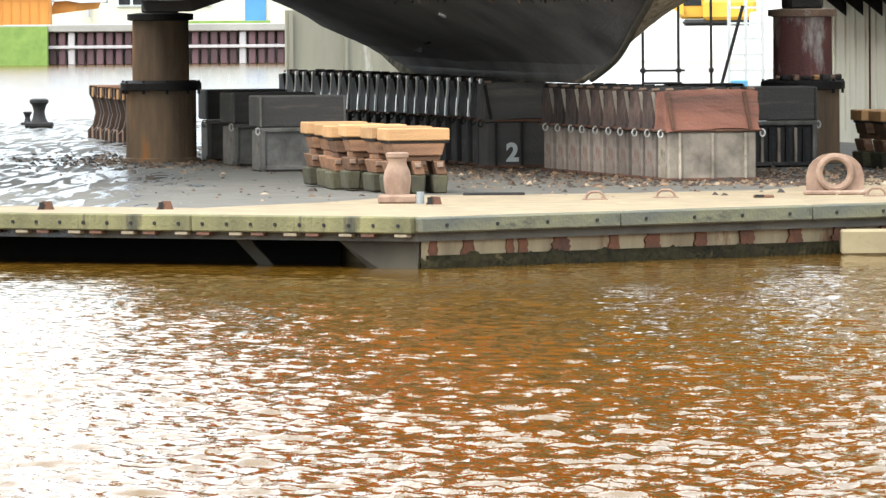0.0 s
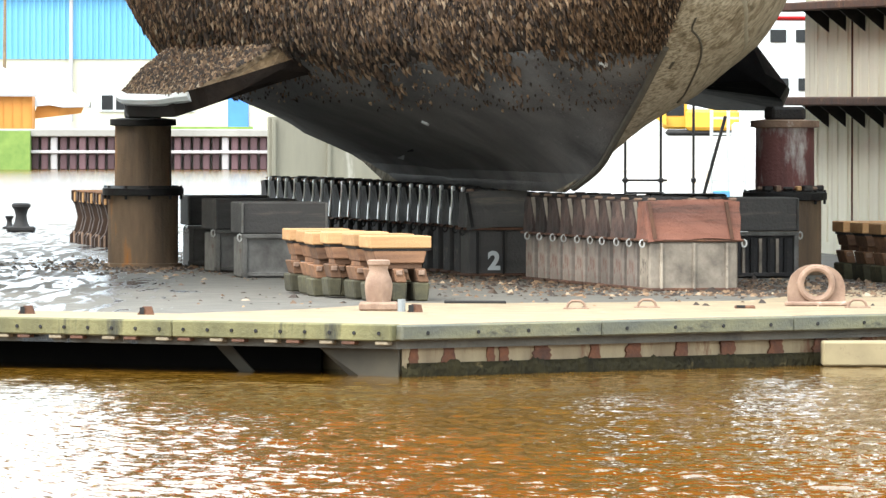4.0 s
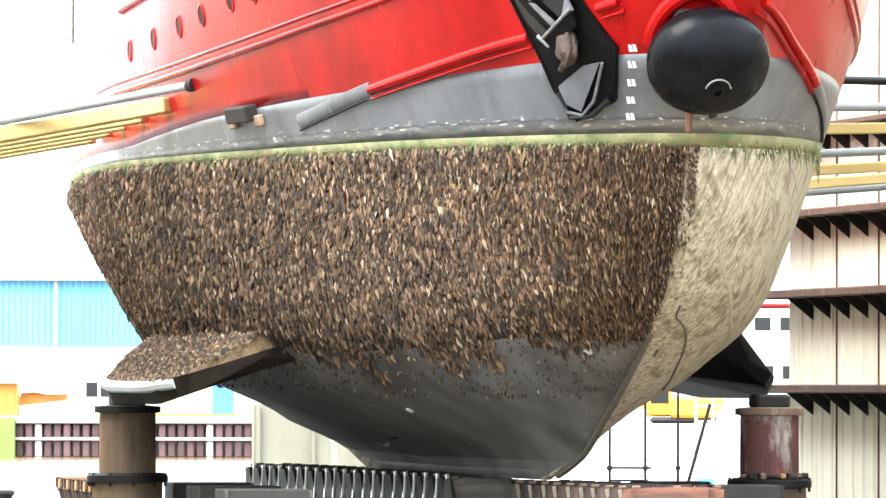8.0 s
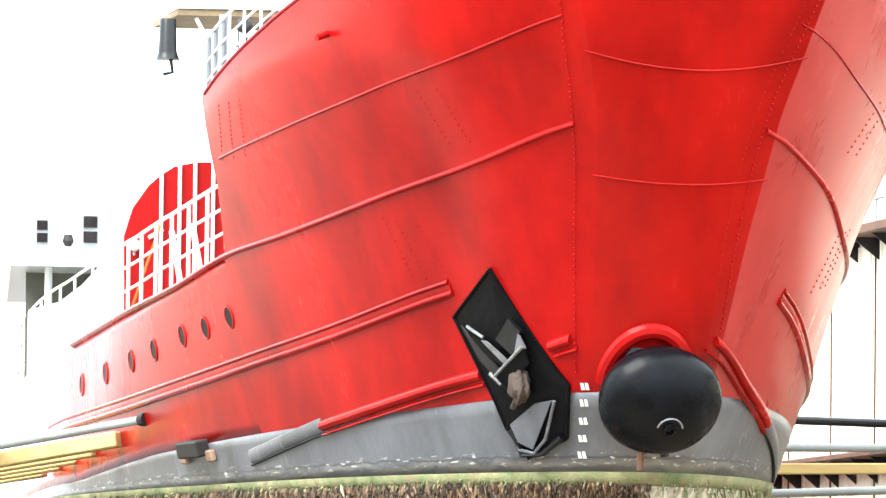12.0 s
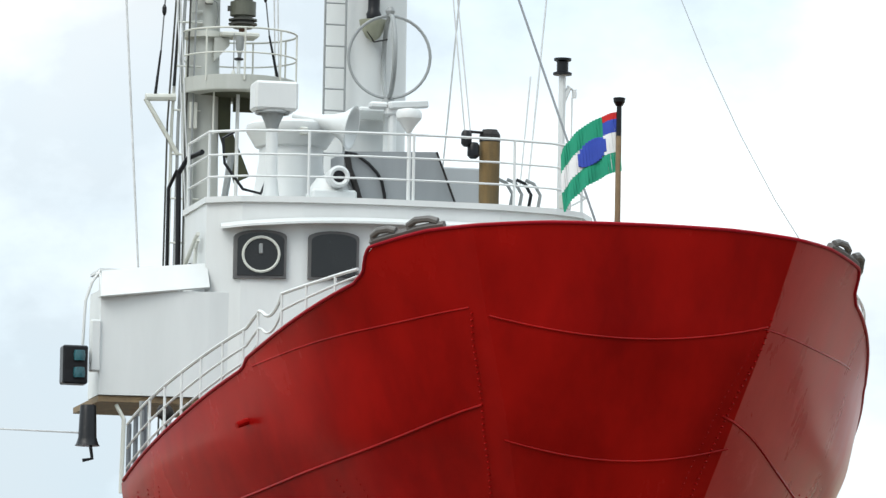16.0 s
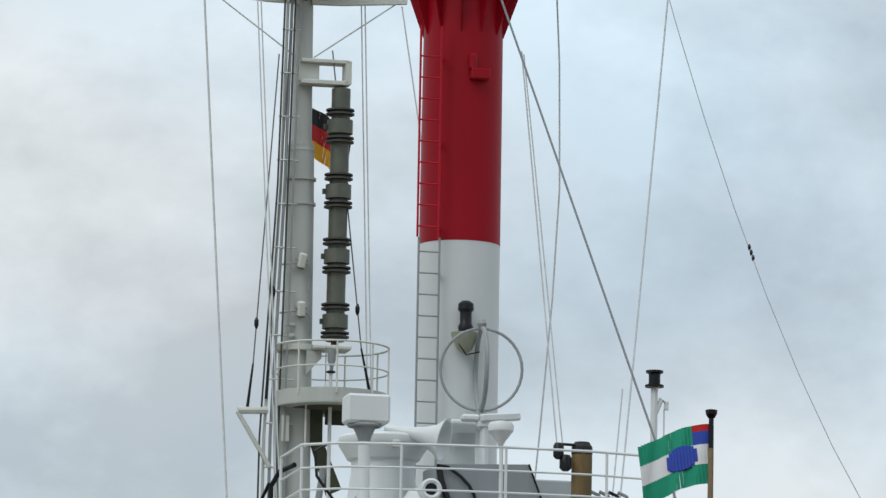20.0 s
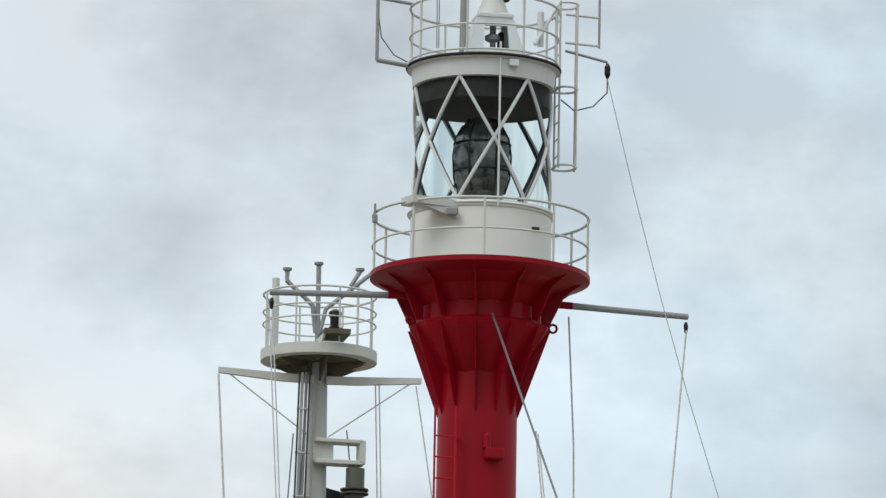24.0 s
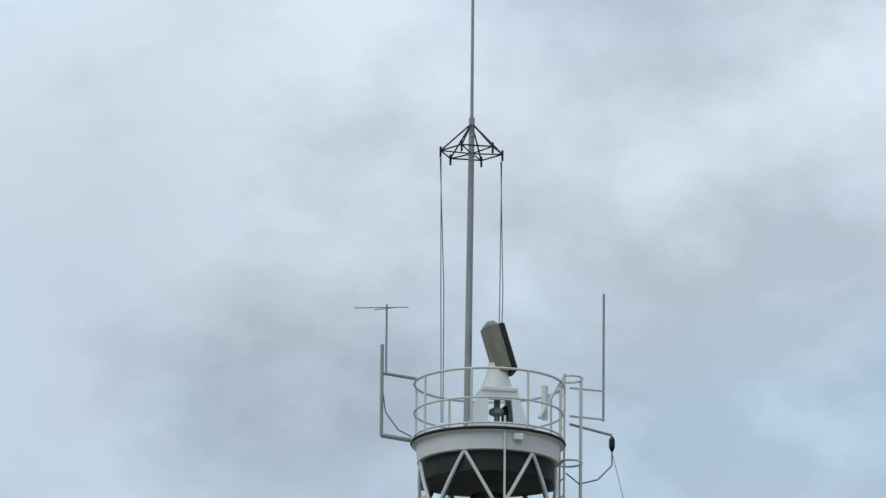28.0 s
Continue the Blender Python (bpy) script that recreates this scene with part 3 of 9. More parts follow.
def shed_and_boat():
    t = thing("deck_house", pose(-19.4, 341, 1.76), "small orange wooden hut with a pale roof", "hut")
    bm = B()
    box(bm, -0.35, 1.2, 0.735, 3.0, 2.4, 1.47)
    part("wall", bm, ORANGE, t)
    for i in range(8):
        bm = B()
        box(bm, -1.8 + 0.41 * i, -0.02, 0.74, 0.03, 0.04, 1.44)
        part("batten", bm, ORANGE, t)
    bm = B()
    plate(bm, [(-2.0, -0.35, 1.5), (1.4, -0.35, 1.5), (0.9, 1.4, 2.0), (-2.0, 1.4, 2.3)], 0.08)
    part("roof", bm, PILE_LIGHT, t)
    b = thing("moored_boat", pose(-19.4, 344, 1.76), "wooden boat under a grey tarpaulin", "boat")
    bm = B()
    slab(bm, [(1.25, -0.6), (2.4, -0.6), (3.45, 0.0), (2.4, 0.7), (1.25, 0.7)], 0.45, 1.05)
    for v in bm.verts:
        v.co.z += 0.12 * (v.co.x - 1.25)
        if v.co.z < 0.95:
            v.co.x -= 0.25
    part("hull", bm, ORANGE, b, "varnished orange hull")
    bm = B()
    rows = []
    for i in range(9):
        x = -1.2 + 0.6 * i
        ridge = float(np.interp(x, (-1.2, -0.4, 1.2, 3.6), (2.95, 2.82, 2.35, 1.32)))
        edge = float(np.interp(x, (-1.2, 1.2, 3.6), (1.55, 1.05, 0.98)))
        rows.append([bm.verts.new((x, y, z + 0.05 * math.sin(2.3 * i + 4 * y))) for y, z in ((-0.9, edge), (-0.55, edge * 0.45 + ridge * 0.55), (0.0, ridge), (0.6, edge * 0.5 + ridge * 0.5), (0.9, edge))])
    for r0, r1 in zip(rows, rows[1:]):
        for k in range(4):
            bm.faces.new((r0[k], r0[k + 1], r1[k + 1], r1[k]))
    part("tarpaulin", bm, TARP, b, "pale grey tarpaulin drawn over a ridge").modifiers.new("cloth", "SOLIDIFY").thickness = 0.03
    bm = B()
    rod(bm, (-0.3, 0.4, 0), (-0.25, 0.4, 8.5), 0.10, 0.05)
    part("mast", bm, WOOD, b, "brown wooden mast")


shed_and_boat()


def far_right():
    y = 300
    t = thing("work_boat", pose(0, y, 0), "white work boat with a red stripe moored beyond the dock", "boat")
    k = y / 118.0
    for name, x, z, sx, sz, m in (("hull", 14.0, 1.0, 5.0, 2.4, WHITE), ("wheelhouse", 13.7, 4.2, 2.4, 4.0, WHITE), ("stripe", 13.7, 6.3, 2.6, 0.16, RED)):
        bm = B()
        box(bm, x, 0, z, sx, 3, sz, bevel=0.1)
        part(name, bm, m, t)
    for x, z in ((13.2, 5.6), (14.2, 5.6), (13.3, 3.7), (14.3, 3.7)):
        bm = B()
        box(bm, x, -1.53, z, 0.62, 0.06, 0.5, bevel=0.02)
        part("window", bm, GLASS_DARK, t)
    e = thing("excavator", pose(11.6, 342, 1.5), "yellow excavator parked on the far quay", "excavator")
    bm = B()
    box(bm, 0.55, 0, 0.72, 2.4, 2.4, 0.95, bevel=0.15)
    part("body", bm, YELLOW, e)
    bm = B()
    box(bm, -1.1, 0.3, 0.95, 1.1, 1.4, 1.3, bevel=0.1)
    c = part("cab", bm, YELLOW, e)
    part("window", box(B(), -1.1, -0.41, 1.2, 0.8, 0.04, 0.6), GLASS_DARK, c, "dark cab window")
    bm = B()
    box(bm, 0.1, 0.2, 0.14, 3.2, 2.6, 0.28, bevel=0.12)
    part("track", bm, IRON, e)
    bm = B()
    plate(bm, [(-1.5, -0.6, 0.9), (-3.2, -0.6, 2.0), (-3.3, -0.6, 1.65), (-1.5, -0.6, 0.45)], 0.4)
    part("boom", bm, YELLOW, e)
    s = thing("scaffold", pose(0, 133, DECK_Z), "thin steel scaffold standing on the dock deck", "scaffold")
    for x in (3.22, 3.84, 4.41):
        bm = B()
        rod(bm, (x, 0, 0), (x, 0, 3.2), 0.024)
        part("standard", bm, IRON, s)
        part("coupler", box(B(), x, -0.02, 1.08, 0.09, 0.09, 0.08, bevel=0.01), IRON, s)
    for x0, x1, z in ((3.16, 3.95, 1.08), (3.2, 3.9, 0.86)):
        bm = B()
        rod(bm, (x0, -0.05, z), (x1, -0.05, z), 0.02)
        part("ledger", bm, IRON, s)
    bm = B()
    rod(bm, (4.5, 0.05, 0.5), (4.97, 0.05, 2.2), 0.03)
    part("brace", bm, IRON, s)
    g = thing("gangway_tower", pose(5.13, 136, DECK_Z), "white ladder tower standing on the dock deck", "ladder tower")
    for x in (-0.30, 0.0, 0.30):
        part("upright", box(B(), x, 0, 1.15, 0.06, 0.06, 2.3, bevel=0.01), WHITE, g)
    for k in range(8):
        part("rung", box(B(), 0, 0, 0.2 + 0.28 * k, 0.6, 0.05, 0.04), WHITE, g)
    part("locker", box(B(), -0.12, 0.1, 0.62, 0.3, 0.3, 0.5, bevel=0.02), HALLBLUE, g, "blue locker at its foot")


far_right()

FADED_TAB = mat("faded_tab_paint", (0.30, 0.25, 0.17), (0.17, 0.13, 0.085), scale=9, rough=0.8)
# dark brown holds the shade behind the dock corner, with paler stains
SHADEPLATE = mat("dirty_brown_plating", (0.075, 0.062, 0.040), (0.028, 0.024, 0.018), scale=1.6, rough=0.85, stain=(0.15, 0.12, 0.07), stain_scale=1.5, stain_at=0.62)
DARKRUST = mat("dark_rust_scale", (0.15, 0.055, 0.024), (0.045, 0.020, 0.013), scale=5, rough=0.9, bump=0.6, grain=24, spread=0.4)

# the floating dock: its end comes to a blunt corner; the wing walls stand along both sides
dock = thing("floating_dock", Matrix(), "old floating dock with sandy deck and cream wing walls", "floating dock")
tagged(dock, kind="structure")
CORNER, LEFT, RIGHT = Vector((-0.48, 83.27, 0)), Vector((-16.4, 93.3, 0)), Vector((14.6, 95.9, 0))
AFT_L, AFT_R = SHIP @ Vector((61, 11, 0)), SHIP @ Vector((61, -11, 0))
bm = B()
slab(bm, [(LEFT.x, LEFT.y), (CORNER.x, CORNER.y), (RIGHT.x, RIGHT.y), (AFT_R.x, AFT_R.y), (AFT_L.x, AFT_L.y)], 0.30, DECK_Z)
part("deck", bm, DECK, dock, "wet grey steel deck with puddles")
IN_L, IN_R = Vector((LEFT.x + 0.4, LEFT.y + 3.0, 0)), Vector((RIGHT.x - 0.4, RIGHT.y + 5.5, 0))
bm = B()
slab(bm, [(LEFT.x, LEFT.y + 0.05), (CORNER.x, CORNER.y + 0.06), (RIGHT.x, RIGHT.y + 0.05), (IN_R.x, IN_R.y), (5.2, 99.0), (3.8, 93.7), (1.9, 92.7), (0.7, 92.4), (-0.5, 92.4), (-1.6, 89.6), (-3.0, 87.6), (-5.0, 89.0), (IN_L.x, IN_L.y - 1.2)], DECK_Z - 0.02, DECK_Z + 0.006)
part("deck_margin", bm, SAND, dock, "bright sandy margin of the deck")
bm = B()
slab(bm, [(LEFT.x + 2, LEFT.y + 1.6), (CORNER.x + 0.06, CORNER.y + 1.9), (CORNER.x + 0.06, CORNER.y + 0.12), (RIGHT.x, RIGHT.y + 0.2), (AFT_R.x, AFT_R.y), (AFT_L.x, AFT_L.y)], -1.5, 0.298)
part("pontoon", bm, PONTOON, dock, "rust-streaked pontoon plating")
bm = B()
r = (RIGHT - CORNER).normalized()
box(bm, 0, 0, 0, 18.6, 0.10, 0.24, m=Matrix.Translation(CORNER + r * 9.45 + Vector((0, 0.07, 0.02))) @ Matrix.Rotation(math.atan2(r.y, r.x), 4, "Z"))
rng = random.Random(21)


turn_r = Matrix.Translation(CORNER) @ Matrix.Rotation(math.atan2(r.y, r.x), 4, "Z")
cols, edge = [], 0.12
for k in range(621):
    edge = 0.12 + 0.82 * (edge - 0.12) + rng.uniform(-0.028, 0.028)
    x = 0.05 + 0.03 * k
    cols.append([bm.verts.new(turn_r @ Vector((x, y + rng.uniform(-0.012, 0.012), z))) for y, z in ((-0.035, -0.1), (-0.04, 0.02), (-0.035, max(0.04, edge * 0.6)), (-0.012, max(0.06, edge)))])
for c0, c1 in zip(cols, cols[1:]):
    for j in range(3):
        bm.faces.new((c0[j], c1[j], c1[j + 1], c0[j + 1]))
part("waterline_algae", bm, ALGAE, dock, "ragged olive-black algae at the waterline")
# a near-black sheet paints the shade under the deck overhang
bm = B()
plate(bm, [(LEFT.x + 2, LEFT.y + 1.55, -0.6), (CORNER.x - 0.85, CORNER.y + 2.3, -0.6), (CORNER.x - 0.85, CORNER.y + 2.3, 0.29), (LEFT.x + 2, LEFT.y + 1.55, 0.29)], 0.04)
part("shaded_end_plating", bm, SHADEBLACK, dock, "black tarred plating under the overhanging deck")
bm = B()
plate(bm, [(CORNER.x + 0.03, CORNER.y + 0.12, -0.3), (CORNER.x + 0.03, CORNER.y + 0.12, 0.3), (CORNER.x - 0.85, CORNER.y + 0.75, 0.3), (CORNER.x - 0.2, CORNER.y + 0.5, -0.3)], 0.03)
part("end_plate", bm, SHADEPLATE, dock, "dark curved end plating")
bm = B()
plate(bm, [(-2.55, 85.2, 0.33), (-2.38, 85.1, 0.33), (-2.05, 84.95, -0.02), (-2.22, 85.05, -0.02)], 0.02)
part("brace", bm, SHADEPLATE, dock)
for name, a, b, size in (("fender_beam", LEFT, CORNER, 0.185), ("fender_beam", CORNER, RIGHT, 0.165)):
    d = (b - a).normalized()
    total = (b - a).length
    step = 2.9
    k = 0
    while k * step < total:
        l0, l1 = k * step, min(total, (k + 1) * step)
        if a is LEFT:
            l0, l1 = total - min(total, (k + 1) * step), total - k * step
        mid = a + d * ((l0 + l1) / 2)
        bm = B()
        box(bm, 0, 0, 0, l1 - l0 - 0.01, 0.2, size, bevel=0.015)
        beam = part(name, bm, MOSSWOOD if a is LEFT else GREYFENDER, dock, "mossy weathered timber fender beam" if a is LEFT else "grey weathered timber fender beam")
        beam.matrix_local = Matrix.Translation((mid.x, mid.y - 0.06, DECK_Z - 0.08)) @ Matrix.Rotation(math.atan2(d.y, d.x), 4, "Z")
        if mid.x > -9 and mid.x < 9:
            bm = B()
            if a is LEFT:
                for i in range(8):
                    part("packing_tab", box(B(), -(l1 - l0) / 2 + (i + 0.4 + 0.2 * (i % 2)) * (l1 - l0) / 8, -0.03, -size / 2 - 0.022, 0.17, 0.1, 0.04, bevel=0.008), FADED_TAB if i % 2 else RUST, beam, "pale packing tab under the beam")
            n = 9 if a is LEFT else 4
            for i in range(n):
                x = -(l1 - l0) / 2 + (i + 0.5) * (l1 - l0) / n
                rod(bm, (x, -0.112, -0.005), (x, -0.09, -0.005), 0.021, seg=8)
            ob = part("bolts", bm, IRON, beam, "row of dark bolt heads")
        k += 1
for i, (k, wide) in enumerate(((0.29, 0.14), (0.79, 0.20), (1.40, 0.12), (1.58, 0.15), (2.14, 0.27), (2.92, 0.16), (3.5, 0.24), (4.22, 0.18), (4.92, 0.24), (5.67, 0.22), (6.35, 0.24), (7.1, 0.22), (7.9, 0.2), (8.7, 0.22))):
    bm = B()
    n = 9
    left_, right_ = [], []
    for j in range(n + 1):
        z = 0.31 - 0.27 * j / n
        grow = 0.34 + 0.2 * (j / n) ** 0.6
        left_.append((k - wide * (grow + rng.uniform(-0.10, 0.10)), z))
        right_.append((k + wide * (grow + rng.uniform(-0.10, 0.10)), z))
    lo = [[bm.verts.new(turn_r @ Vector((x, y, z))) for x, z in side_] for side_ in (left_, right_) for y in (0.075, 0.045)]
    for j in range(n):
        for p0, p1 in ((0, 1), (1, 3), (3, 2)):
            bm.faces.new((lo[p0][j], lo[p1][j], lo[p1][j + 1], lo[p0][j + 1]))
    part("rust_bar", bm, DARKRUST, dock, "ragged rusty stiffener on the pontoon front")
bm = B()
box(bm, 5.0, 87.0, 0.14, 1.3, 0.5, 0.28, bevel=0.02)
part("pale_box_plate", bm, CREAMPLATE, dock, "pale yellow plate at the corner")


def wing_wall(side, u0, u1, v):
    """A wing wall with its shelves and their brackets, in the ship's frame."""
    top = 10.65
    w = part("wing_wall", box(B(), (u0 + u1) / 2, v + side * 1.6, (top + 0.55) / 2, u1 - u0, 3.2, top - 0.55, m=SHIP), DOCKWALL, dock, "cream-painted wing wall with rust streaks")
    if side > 0:
        return
    for z, dz in ((3.02, 0.14), (4.55, 0.14), (5.83, 0.13), (7.2, 0.1), (10.62, 0.16)):
        bm = box(B(), (u0 + u1) / 2 + 0.3, v - side * 0.24, z, u1 - u0 + 0.6, 0.5, dz, m=SHIP, bevel=0.02)
        part("shelf", bm, RUST, w, "rusty projecting shelf")
        # brackets are coloured dark to carry their triangular shadows on the wall
        bm = B()
        n = int((u1 - u0) / 1.15)
        for i in range(n):
            u = u0 + 0.4 + i * 1.15
            plate(bm, [SHIP @ Vector((u, v, z - dz / 2)), SHIP @ Vector((u, v - side * 0.44, z - dz / 2)), SHIP @ Vector((u, v, z - 0.42))], 0.05)
        tagged(part("brackets", bm, IRON, w, "dark triangular brackets"), kind="stuff")
    for i in range(int((u1 - u0) / 2.6)):
        u = u0 + 1.3 + i * 2.6
        part("seam", box(B(), u, v - side * 0.01, 5.6, 0.03, 0.03, 9.8, m=SHIP), RUST, w)
    bm = B()
    for i in range(int((u1 - u0) / 0.65)):
        box(bm, u0 + 0.3 + 0.65 * i, v - side * 0.012, 5.6, 0.07, 0.03, 9.7, m=SHIP)
    tagged(part("ribbing", bm, DOCKWALL, w, "low upright ribs of the plating"), kind="stuff")


wing_wall(-1, -2.0, 31.0, -8.5)
wing_wall(1, 6.5, 31.0, 9.2)

# ---- the lightship ----
ship = thing("lightship", SHIP, "red-hulled lightship with white upperworks in dry dock, its bottom fouled", "ship")

H_Z = (1.78, 2.0, 2.1, 2.16, 2.3, 2.5, 3.0, 3.75, 4.25, 5.2, 6.1, 7.5, 9.4, 10.4, 11.3, 12.4, 13.5, 14.2)
H_B = (0.12, 0.14, 0.35, 0.6, 1.4, 2.3, 3.2, 3.9, 4.1, 4.35, 4.45, 4.5, 4.55, 4.6, 4.65, 4.7, 4.7, 4.7)
H_S = (10.6, 9.25, 8.75, 8.5, 8.15, 7.7, 6.4, 4.7, 3.8, 3.0, 2.7, 1.7, 0.5, -0.1, -0.6, -1.2, -1.5, -1.7)
H_L = (30, 30, 44, 50, 60, 56, 28, 22.5, 22.5, 22, 19.3, 16.5, 13.5, 11, 9, 8.8, 6.3, 5.5)
STERN_Z, STERN_U = (1.78, 2.16, 2.5, 3.0, 3.75, 5.2, 6.1, 8), (23, 25.5, 30, 34, 42, 47, 50, 52)
ZF = np.linspace(1.78, 14.2, 500)


def eased(ys, width=10):
    y = np.interp(ZF, H_Z, ys)
    pad = np.concatenate([2 * y[0] - y[width:0:-1], y, 2 * y[-1] - y[-2:-width - 2:-1]])
    k = np.hanning(2 * width + 1)
    return np.convolve(pad, k / k.sum(), "valid")


E_B, E_S, E_L = eased(H_B), eased(H_S), eased(H_L)


def nose(z):
    return float(np.interp(z, ZF, E_S))


def half(u, z):
    """The hull's half breadth, u aft of the jackstaff at height z; blunt round the stem, fining away to the stern."""
    n = nose(z)
    s = min(1.0, max(0.0, (u - n) / float(np.interp(z, ZF, E_L))))
    v = float(np.interp(z, ZF, E_B)) * math.sqrt(max(0.0, 1 - (1 - s) ** 2))
    end, k = float(np.interp(z, STERN_Z, STERN_U)), float(np.interp(z, (1.78, 3, 6.1), (0.85, 1.05, 1.42)))
    return v * max(0.0, 1 - min(1.0, max(0.0, (u - 19.5) / (end - 19.5))) ** k)


def chine(z):
    """Half width of the flat stem panel at a height."""
    return min(float(np.interp(z, (5, 7.4, 9, 10.5, 11.6, 12.7, 13.8), (0.6, 0.8, 0.95, 1.15, 1.45, 1.78, 2.05))), 0.6 * float(np.interp(z, ZF, E_B)))


def seam_u(z):
    b = float(np.interp(z, ZF, E_B))
    return nose(z) + float(np.interp(z, ZF, E_L)) * (1 - math.sqrt(1 - (chine(z) / b) ** 2))


def skin(u, z, side, out=0.0):
    """A point of the hull's skin, moved outwards. The stem panel is flatter than the sides and meets them in a knuckle."""
    v = half(u, z)
    us = seam_u(z)
    if u < us:
        flat_ = float(np.interp(z, (6.6, 8.6), (0.0, 0.5)))
        bulge = (us - nose(z)) * (1 - flat_)
        w = v / chine(z)
        u = us - bulge * (1 - w * w) if flat_ > 0 else u
    p = Vector((u, side * v, z))
    return p + normal(u, z, side) * out if out else p


def normal(u, z, side):
    e = 0.02
    u = max(u, nose(z) + 0.1)
    du = skin(u + e, z, side) - skin(u - e, z, side)
    dz = skin(u, z + e, side) - skin(u, z - e, side)
    n = (du.cross(dz) * -side).normalized()
    return n if n.y * side > -0.2 else -n


def curve(pts):
    xs, ys = [p[0] for p in pts], [p[1] for p in pts]
    return lambda x: float(np.interp(x, xs, ys))


line_green = curve([(-2, 6.03), (3, 6.03), (27, 6.22), (50, 6.4)])
line_weed = curve([(-2, 6.22), (3, 6.2), (12, 6.24), (27, 6.36), (50, 6.5)])
line_red = curve([(-2, 7.25), (2.3, 7.16), (4, 7.05), (6.5, 6.93), (9.5, 6.84), (13.9, 6.71), (18.8, 6.48), (27, 6.5), (50, 6.7)])
line_deck = curve([(-2, 10.55), (-0.1, 10.5), (0.44, 10.36), (1.56, 10.02), (3.9, 9.62), (6.5, 9.33), (8.8, 9.16), (11.2, 8.92), (14, 8.7), (20, 8.4), (35, 8.3), (50, 8.8)])
line_top = curve([(-2, 13.78), (-1.4, 13.76), (-0.6, 13.66), (0.06, 13.5), (0.16, 13.4), (0.3, 13.22), (0.5, 13.1), (1.6, 12.78), (3.05, 12.36), (3.1, 12.27), (5, 11.84), (8.0, 11.2), (8.8, 11.1)])
line_bare = curve([(-2, 3.6), (5.0, 3.62), (6.2, 3.68), (7.6, 3.62), (9.1, 3.56), (11.7, 3.5), (13.7, 3.5), (14.4, 3.62), (15.6, 3.75), (22, 3.8), (50, 3.8)])
flat = lambda z: (lambda u: z)


def shell(name, low, high, sides, material, u_end, nu, nz, label="", thick=0.05, u_start=None, out=0.0):
    """A strip of the hull between two lines, from the stem (or u_start) aft to u_end(z)."""
    bm = B()
    for side in sides:
        rows = []
        front = 14
        for i in range(nu + 1):

            def along(z):
                if u_start is not None:
                    return u_start(z) + (u_end(z) - u_start(z)) * i / nu
                b, us = float(np.interp(z, ZF, E_B)), seam_u(z)
                if i <= front:
                    return nose(z) + float(np.interp(z, ZF, E_L)) * (1 - math.sqrt(1 - (chine(z) * i / front / b) ** 2))
                return us + (u_end(z) - us) * ((i - front) / (nu - front)) ** 1.6

            lo_z, hi_z = low(3.0), high(0.0)
            for _ in range(10):
                lo_z, hi_z = low(along(lo_z)), high(along(hi_z))
            rows.append([bm.verts.new(skin(along(z), z, side, out)) for z in (lo_z + (hi_z - lo_z) * j / nz for j in range(nz + 1))])
        for a, b in zip(rows, rows[1:]):
            for j in range(nz):
                f = (a[j], b[j], b[j + 1], a[j + 1])
                bm.faces.new(f if side < 0 else f[::-1])
    bmesh.ops.remove_doubles(bm, verts=bm.verts, dist=0.002)
    for e in bm.edges:
        if len(e.link_faces) == 2 and e.calc_face_angle(0) > 0.17:
            e.smooth = False
    ob = part(name, bm, material, ship, label, smooth=True)
    so = ob.modifiers.new("plate", "SOLIDIFY")
    so.thickness, so.offset = thick, -1
    return ob


stern = lambda z: float(np.interp(z, STERN_Z, STERN_U)) - 0.02
castle_end = lambda z: float(np.interp(z, (7, 9.2, 10.1, 11.2), (9.2, 8.9, 8.3, 8.05)))
BOTH = (1, -1)
shell("bottom_plating", flat(1.78), line_bare, (1,), BELLY, stern, 70, 14, "dark smooth wet bottom plating")
shell("fouled_side_plating", line_bare, line_green, (1,), FOUL, stern, 80, 18, "brown side plating grown over with mussels")
shell("scraped_bottom_plating", flat(1.78), line_green, (-1,), BARE, stern, 80, 26, "scraped greyish bottom plating")
shell("weed_band", line_green, line_weed, BOTH, WEED, stern, 70, 2, "green band of weed along the waterline")
shell("boot_topping", line_weed, line_red, BOTH, BOOT, stern, 70, 5, "grey boot topping with pale scum")
bow = shell("bow_plating", line_red, line_top, BOTH, RED, castle_end, 60, 40, "glossy red flared bow plating, chalky to port")
bow.modifiers["plate"].use_rim = False
# port faces outside the stem panel take the paler, streaked red
bow.data.materials.append(RED_PALE)
for p in bow.data.polygons:
    if p.center.y < -0.97 * chine(p.center.z):
        p.material_index = 1
shell("topside_plating", line_red, line_deck, BOTH, RED, stern, 150, 14, "glossy red topside plating", u_start=lambda z: castle_end(z) - 0.8, out=-0.003)
bm = B()
for z0, n in ((8.9, 1),):
    us = [castle_end(9) + (50 - castle_end(9)) * i / 30 for i in range(31)]
    up = [bm.verts.new((u, half(u, line_deck(u)) - 0.02, line_deck(u) - 0.1)) for u in us]
    dn = [bm.verts.new((u, -half(u, line_deck(u)) + 0.02, line_deck(u) - 0.1)) for u in us]
    for i in range(30):
        bm.faces.new((up[i], up[i + 1], dn[i + 1], dn[i]))
part("main_deck", bm, STEEL, ship, "grey main deck")
bm = B()
us = [0.4 + 7.9 * i / 20 for i in range(21)]
zs = [min(line_top(u) - 0.55, 12.0) - 0.08 * i * 0.9 for i, u in enumerate(us)]
up = [bm.verts.new((u, half(u, z) - 0.03, z)) for u, z in zip(us, zs)]
